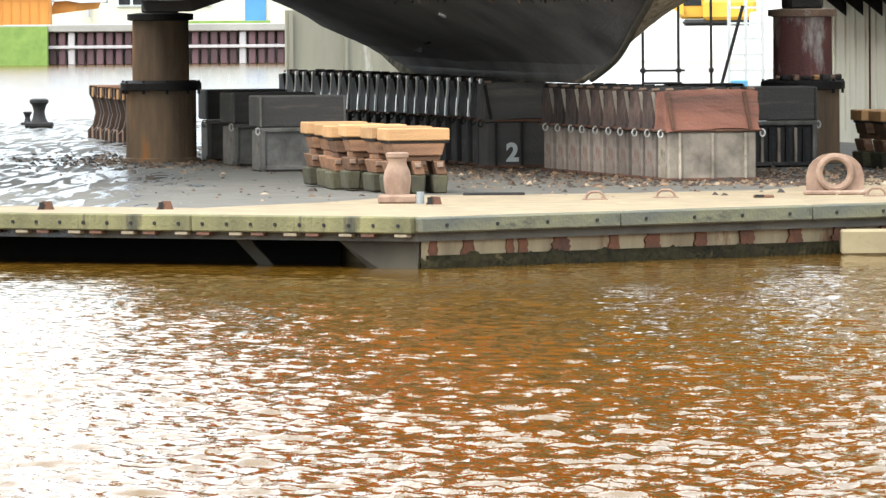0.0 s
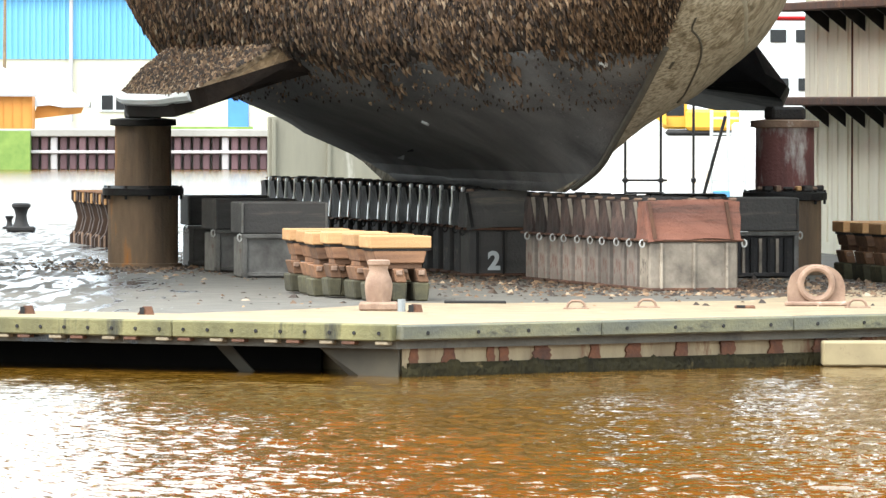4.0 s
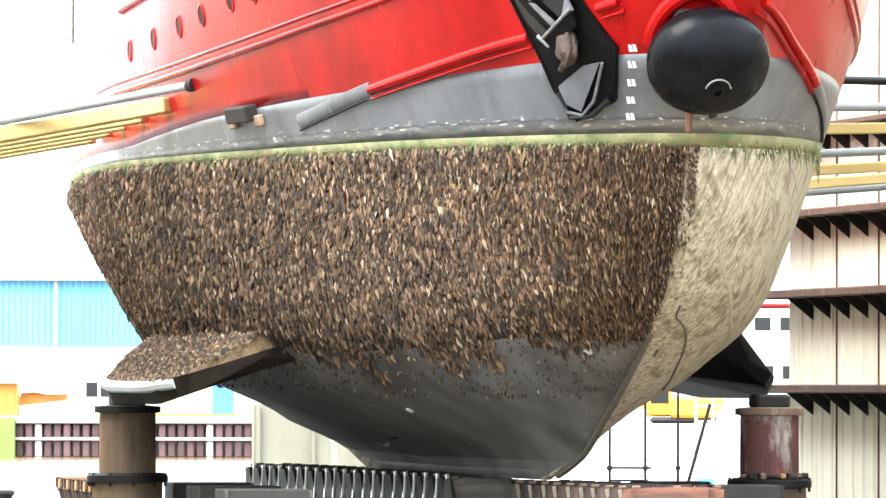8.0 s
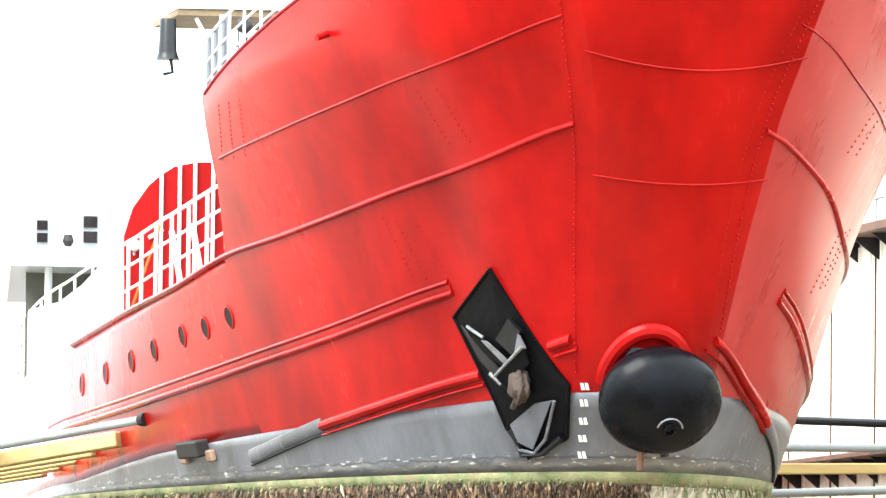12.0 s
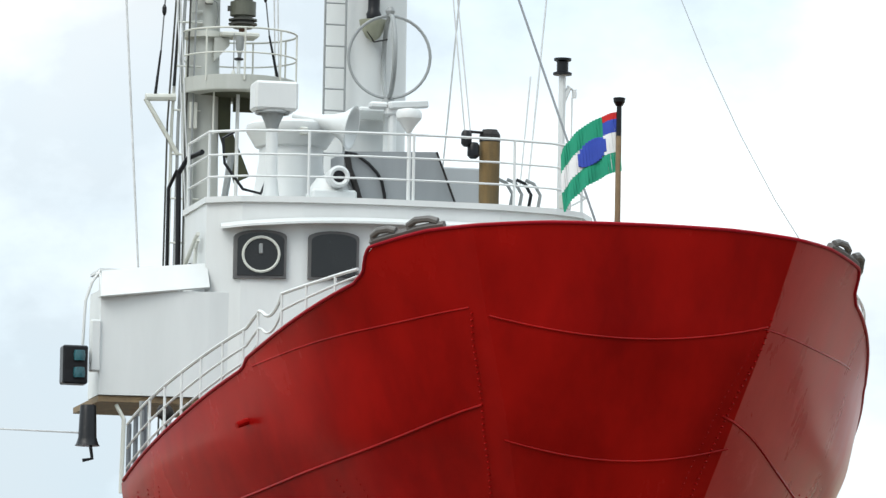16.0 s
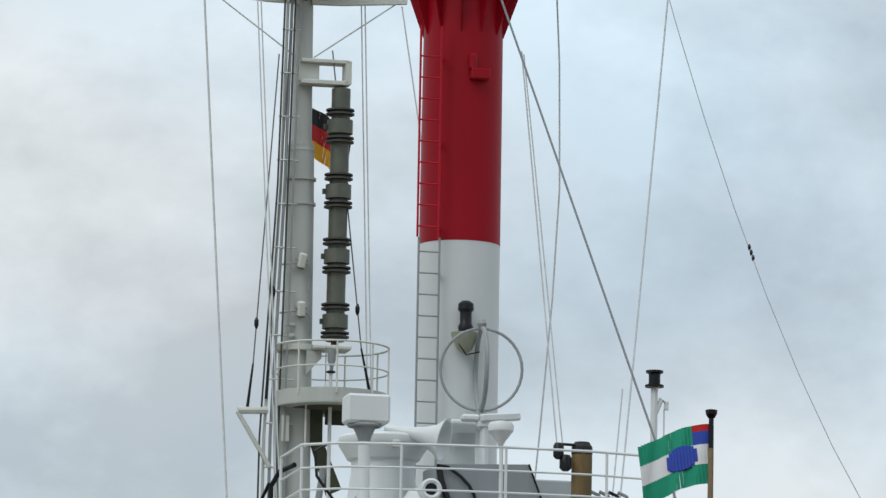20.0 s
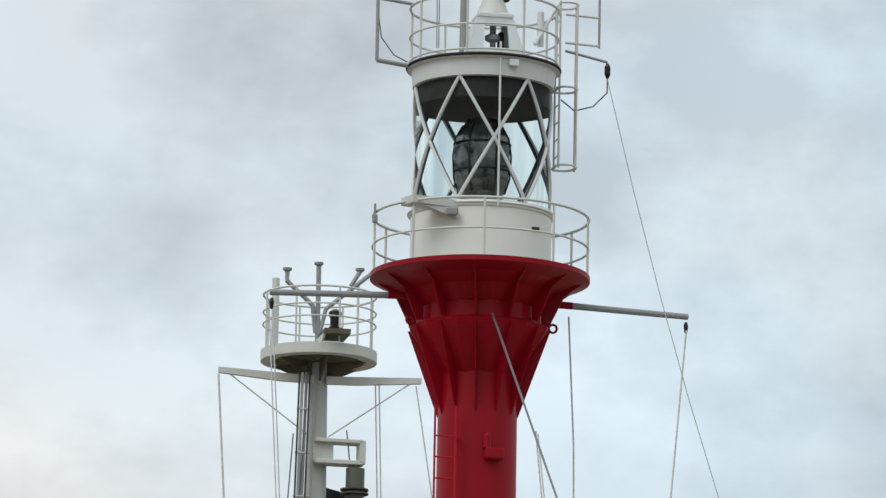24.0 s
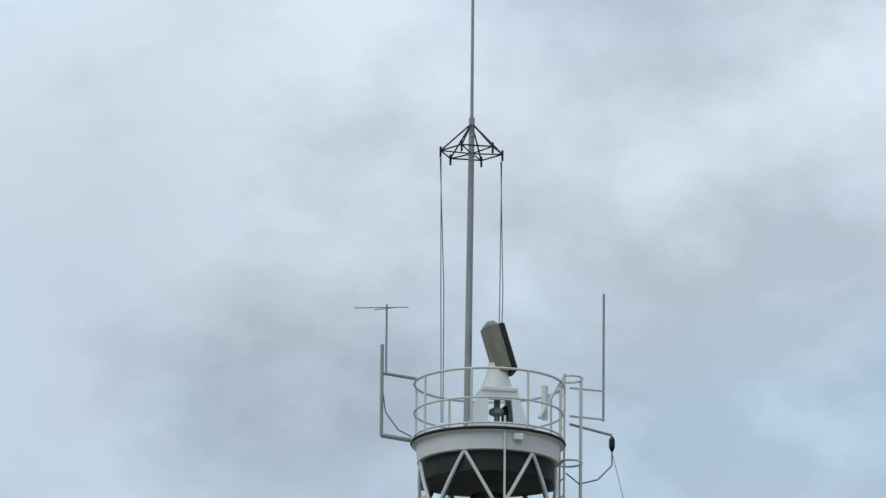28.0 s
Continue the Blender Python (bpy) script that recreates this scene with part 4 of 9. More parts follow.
dn = [bm.verts.new((u, -half(u, z) + 0.03, z)) for u, z in zip(us, zs)]
for i in range(20):
    bm.faces.new((up[i], up[i + 1], dn[i + 1], dn[i]))
part("forecastle_deck", bm, STEEL, ship, "grey forecastle deck")
bm = B()
bm.faces.new([bm.verts.new(p) for p in ((8.7, half(8.7, 9.3) - 0.1, 9.0), (8.2, half(8.2, 10.6) - 0.1, 10.6), (8.2, -half(8.2, 10.6) + 0.1, 10.6), (8.7, -half(8.7, 9.3) + 0.1, 9.0))])
part("forecastle_bulkhead", bm, WHITE, ship, "white bulkhead at the break of the forecastle")


# bars, welds and seams that follow the skin
def spline(ctrl, n):
    """Even points on a smooth curve through the control points."""
    us, zs = np.array([c[0] for c in ctrl], float), np.array([c[1] for c in ctrl], float)
    d = np.concatenate([[0], np.cumsum(np.hypot(np.diff(us), np.diff(zs)))])
    s = np.linspace(0, d[-1], n)
    if len(us) < 3:
        return list(zip(np.interp(s, d, us), np.interp(s, d, zs)))
    out = []
    for ys in (us, zs):
        slope = np.gradient(ys, d)
        k = np.clip(np.searchsorted(d, s, "right") - 1, 0, len(d) - 2)
        h = d[k + 1] - d[k]
        t = (s - d[k]) / h
        out.append((2 * t ** 3 - 3 * t ** 2 + 1) * ys[k] + (t ** 3 - 2 * t ** 2 + t) * h * slope[k] + (3 * t ** 2 - 2 * t ** 3) * ys[k + 1] + (t ** 3 - t ** 2) * h * slope[k + 1])
    return list(zip(out[0], out[1]))


def bar(name, ctrl, side, width, proud, material=RED, label="", n=40):
    """A rounded rubbing bar along the skin."""
    bm = B()
    rows = []
    pts = spline(ctrl, n)
    for u, z in pts:
        nn = normal(u, z, side)
        p = skin(u, z, side)
        down = (Vector((0, 0, -1)) + nn * nn.z).normalized()
        ring = []
        for k in range(7):
            a = math.pi * k / 6
            ring.append(bm.verts.new(p + nn * (proud * math.sin(a) - 0.01) + down * (-width / 2 * math.cos(a))))
        rows.append(ring)
    for a, b in zip(rows, rows[1:]):
        for k in range(6):
            bm.faces.new((a[k], a[k + 1], b[k + 1], b[k]))
    bm.faces.new(rows[0])
    bm.faces.new(rows[-1][::-1])
    return part(name, bm, material, ship, label, smooth=True)


DECKBAR = [(0.44, 10.36), (1.56, 10.02), (3.92, 9.62), (6.5, 9.33), (8.8, 9.17), (11.2, 8.9), (14, 8.72), (19, 8.46)]
PORTBAR = [(0.21, 10.32), (0.84, 10.04), (1.98, 9.68), (3.43, 9.29), (6, 9.0), (11, 8.8), (19, 8.46)]
for side in BOTH:
    bar("rubbing_bar", DECKBAR if side > 0 else PORTBAR, side, 0.085, 0.055, RED, "half-round rubbing bar at deck level", 70)
    low = [(3.18, 8.48), (5.51, 8.12), (9.27, 7.76), (13.88, 7.49), (22, 7.3)] if side > 0 else [(2.21, 8.41), (3.01, 8.17), (4.32, 7.82), (8, 7.45), (14, 7.3), (22, 7.2)]
    bar("fender_bar", [(u, z + 0.075) for u, z in low], side, 0.07, 0.05, RED, "upper rail of the side fender")
    bar("fender_bar", [(u, z - 0.06) for u, z in low], side, 0.10, 0.06, RED, "lower rail of the side fender")
    bar("fender_plank", low, side, 0.17, 0.032, RED, "flat riveted strip between the fender rails")
    belts = ([(1.95, 7.76), (2.2, 7.68)], [(3.3, 7.36), (5.55, 7.04), (7.2, 6.84)]) if side > 0 else ([(1.72, 7.76), (2.43, 7.35), (3.86, 6.85)],)
    for belt in belts:
        bar("bow_fender", [(u, z + 0.05) for u, z in belt], side, 0.15, 0.09, RED, "broad fender bar on the bow")
        bar("bow_fender_edge", [(u, z - 0.06) for u, z in belt], side, 0.05, 0.08, RED, "lower edge of the bow fender")
    tail = [(7.2, 6.84), (9.18, 6.58), (9.83, 6.5)] if side > 0 else [(3.86, 6.85), (6.37, 6.29)]
    bar("bow_fender", [(u, z + 0.06) for u, z in tail], side, 0.20, 0.045, BOOT, "grey-painted end of the bow fender")
    bar("bow_fender_edge", [(u, z - 0.05) for u, z in tail], side, 0.028, 0.05, PITCH, "dark lower edge of the bow fender")
bar("weld_seam", [(-0.56, 12.75), (0.07, 12.64), (1.42, 12.48), (2.88, 12.28)], 1, 0.03, 0.02, RED)
bar("weld_seam", [(-0.74, 12.63), (0.1, 12.5), (1.5, 12.4)], -1, 0.03, 0.02, RED)
bar("weld_seam", [(-0.17, 11.62), (0.67, 11.33), (2.79, 10.91), (5.21, 10.61), (7.9, 10.38)], 1, 0.045, 0.03, RED)
bar("weld_seam", [(-0.42, 11.58), (0.64, 11.07), (2.21, 10.66), (5, 10.3)], -1, 0.04, 0.028, RED)
for za, zb in ((12.65, 12.42), (11.2, 10.99), (9.75, 9.65)):
    bm = B()
    pts = []
    for i in range(25):
        w = -1 + 2 * i / 24
        z = zb + (za - zb) * w * w
        v = w * float(np.interp(z, (9, 11, 12.7), (0.95, 1.35, 1.75)))
        lo, hi = nose(z), nose(z) + 3
        for _ in range(30):
            m = (lo + hi) / 2
            if half(m, z) < abs(v):
                lo = m
            else:
                hi = m
        q = skin(lo, z, 1)
        pts.append((q.x - 0.004, v, z))
    tube(bm, pts, 0.014, 6)
    part("weld_seam", bm, RED, ship)
bm = B()
front = []
for v in np.linspace(-2.0, 2.0, 41):
    z = 13.7
    for _ in range(8):
        b, L = float(np.interp(z, ZF, E_B)), float(np.interp(z, ZF, E_L))
        u = nose(z) + L * (1 - math.sqrt(max(0.0, 1 - (v / b) ** 2)))
        z = line_top(u)
    front.append(skin(u, z, 1 if v >= 0 else -1))
first = front[-1].x + 0.05
run = [(u, line_top(u)) for u in np.concatenate([np.linspace(max(first, -0.9), 0.7, 40), np.linspace(0.8, 7.9, 60)])]
tube(bm, [skin(u, z, -1) for u, z in run[::-1]] + front + [skin(u, z, 1) for u, z in run], 0.024, 8)
part("bulwark_rail", bm, RED_DARK, ship, "rounded red rail along the bulwark top", smooth=True)

# rivets in rows down the seams of the bow and along some plate edges
bm = B()
rows = []
for side in BOTH:
    seam = [(-0.6, 12.68), (-0.18, 11.56), (0.4, 10.38), (1.17, 9.05), (2.1, 7.4)] if side > 0 else [(-0.74, 12.74), (-0.47, 11.71), (0.0, 10.6), (0.69, 9.4), (1.65, 7.9)]
    for off in (-0.04, 0.04):
        rows.append((side, [(u + off * 0.5, z) for u, z in spline(seam, 74)], off))
    for u0 in (6.4, 6.85, 7.3):
        rows.append((side, [(u0 + 0.32 * k / 8, 11.02 - k * 0.055) for k in range(13)], 0))
    for u0, z0 in ((3.95, 9.38), (3.7, 9.33), (3.3, 9.25)):
        rows.append((side, [(u0 - 0.14 * k / 10, z0 - k * 0.072) for k in range(11)], 0))
    for u0 in (2.07, 1.75):
        rows.append((side, [(u0 - 0.02 * k / 10, 10.83 - k * 0.07) for k in range(10)], 0))
for side, pts, off in rows:
    for u, z in pts:
        p, nn = skin(u, z, side), normal(u, z, side)
        p = p + Vector((0, side * off, 0))
        lathe(bm, [(0.016, -0.01), (0.013, 0.008), (0.002, 0.014)], 6, p, nn)
tagged(part("rivets", bm, RED, ship, "rows of round red rivet heads"), kind="stuff")


# mussels on the starboard side: thousands of small wedge-shaped shells, hanging down
def shells():
    rng = random.Random(7)
    vs, fs = [], []
    n = 0
    while n < 40000:
        z = 2.9 + 3.3 * rng.random()
        if rng.random() < 0.45:
            v = rng.uniform(-0.035, 0.97)
            u = nose(z) + float(np.interp(z, ZF, E_L)) * (1 - math.sqrt(1 - v * v))
        else:
            v, u = 1.0, nose(z) + 33.0 * rng.random()
        if z > line_green(u) + 0.02 or z < line_bare(u) - 0.75 or u < nose(z):
            continue
        thin = 0.16 * math.sin(1.7 * u) + 0.12 * math.sin(4.3 * u + 1)
        high = z - line_bare(u) + 0.2 + thin
        if rng.random() > 0.09 + max(0, high / 0.75):
            continue
        clump = 0.5 + 0.5 * math.sin(5.3 * u + 3 * math.sin(2.1 * z)) * math.sin(3.7 * z + 2 * math.sin(1.3 * u))
        if rng.random() > 0.62 + 0.38 * clump:
            continue
        side = -1 if v < 0 else 1
        if side < 0 and rng.random() > 0.8 * (z - 4.4) / 1.6:
            continue
        nn = normal(u, z, side)
        p = skin(u, z, side)
        down = (Vector((0, 0, -1)) + nn * nn.z).normalized()
        across = nn.cross(down)
        a = rng.gauss(0, 0.22)
        d = (down * math.cos(a) + across * math.sin(a) + nn * rng.uniform(0.0, 0.35)).normalized()
        w = d.cross(nn).normalized()
        big = (0.38 if high < 0 else 0.55 if side < 0 or v < 0.06 else 1.0) * (1.0 if rng.random() < 0.8 else 1.35)
        ln, wd, th = rng.uniform(0.07, 0.15) * big, rng.uniform(0.009, 0.019) * big, rng.uniform(0.018, 0.042) * big
        b = len(vs)
        o = nn * rng.uniform(0.0, 0.03)
        vs += [p + o - d * ln * 0.4, p + o + d * ln * 0.12 + w * wd, p + o + d * ln * 0.12 - w * wd, p + o + nn * th, p + o + d * ln * 0.6 + nn * th * 0.8, p - nn * 0.02]
        fs += [(b, b + 1, b + 3), (b, b + 3, b + 2), (b + 1, b + 4, b + 3), (b + 3, b + 4, b + 2), (b + 1, b + 5, b + 4), (b + 2, b + 4, b + 5), (b, b + 5, b + 1), (b, b + 2, b + 5)]
        n += 1
    return vs, fs


def shell_material():
    m = bpy.data.materials.new("mussel_shells")
    m.use_nodes = True
    n, l = m.node_tree.nodes, m.node_tree.links
    b = n["Principled BSDF"]
    b.inputs["Roughness"].default_value = 0.7
    g = n.new("ShaderNodeNewGeometry")
    r = n.new("ShaderNodeValToRGB")
    e = r.color_ramp.elements
    e[0].position, e[0].color = 0.0, (0.018, 0.011, 0.007, 1)
    e[1].position, e[1].color = 1.0, (0.34, 0.27, 0.19, 1)
    for at, c in ((0.32, (0.028, 0.016, 0.009, 1)), (0.60, (0.082, 0.045, 0.023, 1)), (0.84, (0.16, 0.094, 0.049, 1)), (0.96, (0.25, 0.163, 0.095, 1))):
        e.new(at).color = c
    l.new(g.outputs["Random Per Island"], r.inputs["Fac"])
    l.new(r.outputs["Color"], b.inputs["Base Color"])
    return m


SHELLS = shell_material()
vs, fs = shells()
me = bpy.data.meshes.new("mussels")
me.from_pydata([tuple(v) for v in vs], [], fs)
me.materials.append(SHELLS)
ob = new("mussels", me)
ob.parent = ship
tagged(ob, "thick growth of brown mussels on the starboard side", kind="stuff")

# ragged weed tufts along the waterline
rng = random.Random(5)
vs, fs = [], []
for i in range(2600):
    side = 1 if rng.random() < 0.75 else -1
    u = 2.75 + 28 * rng.random() ** 1.3
    z = line_green(u) + rng.gauss(0.0, 0.035)
    if u < nose(z) + 0.02:
        continue
    p, nn = skin(u, z, side), normal(u, z, side)
    t = Vector((rng.gauss(0, 1), rng.gauss(0, 1), 0)).normalized() * rng.uniform(0.01, 0.03)
    b = len(vs)
    long = rng.uniform(0.02, 0.07) if side > 0 else rng.uniform(0.03, 0.30) * (1 if rng.random() < 0.3 else 0.4)
    vs += [p + t, p - t, p + nn * rng.uniform(0.01, 0.04) + Vector((0, 0, -long))]
    fs.append((b, b + 1, b + 2))
me = bpy.data.meshes.new("weed_tufts")
me.from_pydata([tuple(v) for v in vs], [], fs)
me.materials.append(WEED)
ob = new("weed_tufts", me)
ob.parent = ship
tagged(ob, "green weed hanging along the waterline", kind="stuff")


# fouled fin: top painted paler for light from above, other faces darker
FINTOP = mat("sandy_fouling", (0.23, 0.155, 0.082), (0.07, 0.045, 0.025), scale=9, rough=0.95, bump=1.0, grain=24, spread=0.4)
FINBROWN = mat("dark_brown_fouled_steel", (0.03, 0.022, 0.017), (0.012, 0.009, 0.008), scale=4, rough=0.9, bump=0.6, grain=24, spec=0.12)


def bilge_fin(side):
    """A wedge-shaped fin on the bilge."""
    bm = B()
    rows = []
    N = 22
    for i in range(N + 1):
        u = 14.45 + 7.75 * (i / N) ** 1.5
        w = float(np.interp(u, (14.45, 14.65, 15.1, 16.2, 20.6, 22.2), (0.02, 0.5, 0.82, 1.0, 1.0, 0.15)))
        a, b = skin(u, 3.82 if side > 0 else 4.2, side, 0.0), skin(u, 3.4 if side > 0 else 3.25, side, 0.0)
        mid = (a + b) / 2
        out = mid.lerp(Vector((u, side * 4.5, 2.98)), w)
        rows.append([bm.verts.new(p) for p in (a - Vector((0, side * 0.1, 0)), out + Vector((0, 0, 0.12 * w)), out - Vector((0, side * 0.10, (0.20 if side > 0 else 0.10) * w)), b - Vector((0, side * 0.1, 0)))])
    for a, b in zip(rows, rows[1:]):
        for k in range(3):
            bm.faces.new((a[k], b[k], b[k + 1], a[k + 1])).material_index = 1 if k else 0
    bm.faces.new(rows[0]).material_index = 1
    bm.faces.new(rows[-1][::-1]).material_index = 1
    fin = part("bilge_fin", bm, FINTOP if side > 0 else PITCH, ship, "bilge fin grown over with mussels, its tip scraped white" if side > 0 else "dark bilge fin")
    fin.data.materials.append(FINBROWN if side > 0 else PITCH)
    if side < 0:
        return
    rng = random.Random(3)
    vs, fs = [], []
    for _ in range(2600):
        u = rng.uniform(14.5, 21.6)
        w = float(np.interp(u, (14.45, 14.65, 15.1, 16.2, 20.6, 22.2), (0.02, 0.5, 0.82, 1.0, 1.0, 0.15))) * rng.random() ** 0.8
        a, b = skin(u, 3.82, side), skin(u, 3.2, side)
        p = a.lerp(Vector((u, side * 4.5, 3.07)), w)
        d = Vector((rng.gauss(0, 0.4), rng.gauss(0.6, 0.3), -0.5)).normalized()
        c = d.orthogonal() * rng.uniform(0.015, 0.035)
        k = len(vs)
        ln = rng.uniform(0.04, 0.09)
        vs += [p - d * ln * 0.4, p + c, p - c, p + Vector((0, 0, rng.uniform(0.02, 0.05))), p + d * ln * 0.6]
        fs += [(k, k + 1, k + 3), (k, k + 3, k + 2), (k + 1, k + 4, k + 3), (k + 3, k + 4, k + 2)]
    me = bpy.data.meshes.new("mussels")
    me.from_pydata([tuple(v) for v in vs], [], fs)
    me.materials.append(SHELLS)
    ob = new("mussels", me)
    ob.parent = fin
    tagged(ob, kind="stuff")
    bm = B()
    tube(bm, [(15.5, 4.27, 3.08), (15.9, 4.40, 3.06), (16.6, 4.46, 3.03), (17.6, 4.5, 3.02), (19.8, 4.51, 3.03), (20.6, 4.46, 3.07)], 0.085, 8)
    part("scraped_edge", bm, WHITE, fin, "edge scraped to white paint")


bilge_fin(1)
bilge_fin(-1)

# drag marks on the scraped port side
for pts, r in (([(4.05, 4.07), (4.72, 3.82), (5.79, 3.46), (6.6, 3.2), (7.3, 3.0)], 0.022), ([(5.0, 3.52), (5.2, 3.44)], 0.03)):
    part("drag_mark", tube(B(), [skin(max(u, nose(z) + 0.05), z, -1, 0.004) for u, z in spline(pts, 24)], r * 0.7, 5), SCUFF, ship, "dark curved drag mark")
# broad bands, darker than the bottom paint beside them
for pts, wide in (([(3.25, 5.1), (3.92, 4.53), (5.14, 4.04), (7.16, 3.62), (9.0, 3.25)], 0.09), ([(3.55, 5.66), (4.02, 4.81), (4.55, 4.25)], 0.08), ([(3.68, 5.74), (4.37, 5.33), (5.11, 4.87)], 0.07), ([(4.22, 5.95), (5.52, 5.57)], 0.10)):
    bar("rubbed_band", pts, -1, wide, 0.015, BANDTONE, "broad rubbed band on the bottom paint", 24)


# where the hull's skin lies at a breadth and height
def skin_at(v, z, out=0.0):
    b, L = float(np.interp(z, ZF, E_B)), float(np.interp(z, ZF, E_L))
    u = nose(z) + L * (1 - math.sqrt(max(0.0, 1 - (v / b) ** 2)))
    return skin(u, z, 1 if v >= 0 else -1) + Vector((-out, 0, 0))

# the rusty edge of the forefoot
bm = B()
tube(bm, [(nose(z) - 0.01, -0.02, z) for z in np.linspace(1.85, 3.7, 24)], 0.05, 8)
part("forefoot_bar", bm, SCUFF, ship, "dull brown edge bar of the forefoot", smooth=True)

# ---- fittings on the hull ----
def porthole(u, z, side, r=0.13):
    p, nn = skin(u, z, side), normal(u, z, side)
    bm = lathe(B(), [(r + 0.035, -0.02), (r + 0.03, 0.012), (r + 0.008, 0.016), (r, 0.004)], 24, p, nn)
    o = part("porthole", bm, RED, ship, "round porthole with a red rim", smooth=True)
    part("glass", lathe(B(), [(r + 0.01, 0.0), (r + 0.002, 0.006), (0.01, 0.008)], 20, p, nn), PITCH, o, "dark glass")


for u, z in ((14.37, 8.02), (12.97, 8.11), (11.42, 8.23), (10.33, 8.29), (9.27, 8.38), (16.2, 7.93), (18.2, 7.85)):
    for side in BOTH:
        porthole(u, z, side)


def on_skin(side, uz, out=0.0):
    return [skin(max(u, nose(z) + 0.02), z, side, out) for u, z in uz]


# the starboard anchor in its recess
pk = on_skin(1, [(2.4, 8.7), (3.29, 8.15), (3.26, 7.11), (3.31, 6.77), (3.25, 6.38), (2.71, 6.61), (2.28, 7.26)])
bm = B()
pn = normal(2.8, 7.5, 1)
UZ = [(2.4, 8.7), (3.29, 8.15), (3.26, 7.11), (3.31, 6.77), (3.25, 6.38), (2.71, 6.61), (2.28, 7.26)]
ring_at = lambda f, out: [bm.verts.new(p) for p in on_skin(1, [(2.87 + (u - 2.87) * f, 7.4 + (z - 7.4) * f) for u, z in UZ], out)]
base_ring = [bm.verts.new(p - pn * 0.08) for p in pk]
out_ring = ring_at(1.0, 0.075)
mid = sum(pk, Vector()) / 7
in_ring = ring_at(0.985, 0.075)
deep, r1, r2, r3, inner = [ring_at(f, 0.045) for f in (0.96, 0.82, 0.66, 0.48, 0.26)]
for a, b in ((base_ring, out_ring), (out_ring, in_ring), (in_ring, deep), (deep, r1), (r1, r2), (r2, r3), (r3, inner)):
    for i in range(7):
        bm.faces.new((a[i], a[(i + 1) % 7], b[(i + 1) % 7], b[i]))
middle = bm.verts.new(skin(2.87, 7.4, 1, 0.045))
for i in range(7):
    bm.faces.new((inner[i], inner[(i + 1) % 7], middle))
pocket = part("anchor_pocket", bm, PITCH, ship, "black-painted recess for the bow anchor")
SCUFFED = mat("scuffed_anchor_steel", (0.20, 0.205, 0.21), (0.05, 0.05, 0.052), scale=6, rough=0.5, metal=0.3, bump=0.4, grain=20)
CROWN = mat("dark_rusty_anchor_iron", (0.055, 0.030, 0.020), (0.008, 0.005, 0.004), scale=5, rough=0.8, bump=0.6, grain=18)
nn = normal(2.8, 7.5, 1)
lift = lambda u, z, d: skin(u, z, 1) + nn * d
part("shank", tube(B(), [lift(3.1, 8.03, 0.09), lift(3.0, 7.98, 0.12), lift(2.9, 7.9, 0.12)], 0.022, 8), SCUFFED, pocket, "worn pale edge of the anchor shank")
part("shank", plate(B(), [lift(3.12, 7.95, 0.07), lift(2.92, 7.86, 0.1), lift(2.70, 7.62, 0.14), lift(2.80, 7.55, 0.12), lift(3.0, 7.72, 0.09)], 0.05), PITCH, pocket, "black anchor shank")
part("shank_edge", plate(B(), [lift(2.93, 7.87, 0.13), lift(2.86, 7.85, 0.13), lift(2.67, 7.62, 0.16), lift(2.74, 7.58, 0.16)], 0.03), SCUFFED, pocket, "bare steel face of the shank")
part("fluke_edge", rod(B(), lift(2.37, 7.80, 0.19), lift(2.94, 7.45, 0.19), 0.024, 0.020, 8), SCUFFED, pocket, "pale worn edge of the fluke")
part("fluke", plate(B(), [lift(2.37, 7.80, 0.17), lift(2.55, 7.70, 0.17), lift(2.94, 7.45, 0.17), lift(2.90, 7.30, 0.15), lift(2.44, 7.58, 0.14)], 0.04), PITCH, pocket, "black anchor fluke")
part("fluke", plate(B(), [lift(2.39, 7.93, 0.12), lift(2.36, 7.77, 0.17), lift(2.58, 7.65, 0.16)], 0.03), BOOT, pocket, "worn grey fluke tip")
part("fluke", plate(B(), [lift(2.45, 8.1, 0.06), lift(2.36, 7.95, 0.09), lift(2.58, 7.66, 0.13), lift(2.75, 7.86, 0.08)], 0.06), RUBBER, pocket, "black anchor fluke")
part("tripping_palm", rod(B(), lift(3.05, 7.46, 0.12), lift(2.95, 7.33, 0.15), 0.03, 0.024, 8), SCUFFED, pocket, "pale worn palm")
crown_bm = B()
bmesh.ops.create_icosphere(crown_bm, subdivisions=3, radius=1.0)
for v in crown_bm.verts:
    k = 1 + 0.16 * math.sin(5 * v.co.x + 2) * math.sin(4 * v.co.z) + 0.1 * math.sin(9 * v.co.y)
    v.co = Vector((v.co.x * 0.20, v.co.y * 0.13, v.co.z * 0.22)) * k
bmesh.ops.transform(crown_bm, matrix=Matrix.Translation(lift(2.70, 7.32, 0.17)), verts=crown_bm.verts)
part("crown", crown_bm, CROWN, pocket, "lumpy rust-brown anchor crown", smooth=True)
part("crown_arm", rod(B(), lift(2.7, 7.25, 0.2), lift(2.97, 7.05, 0.16), 0.07, 0.035, 8), CROWN, pocket)
part("slide_plate", plate(B(), [lift(3.2, 6.82, 0.07), lift(2.74, 7.06, 0.08), lift(2.52, 7.1, 0.09), lift(3.08, 6.52, 0.10), lift(3.23, 6.62, 0.09)], 0.03), BOOT, pocket, "worn bluish-grey slide plate")
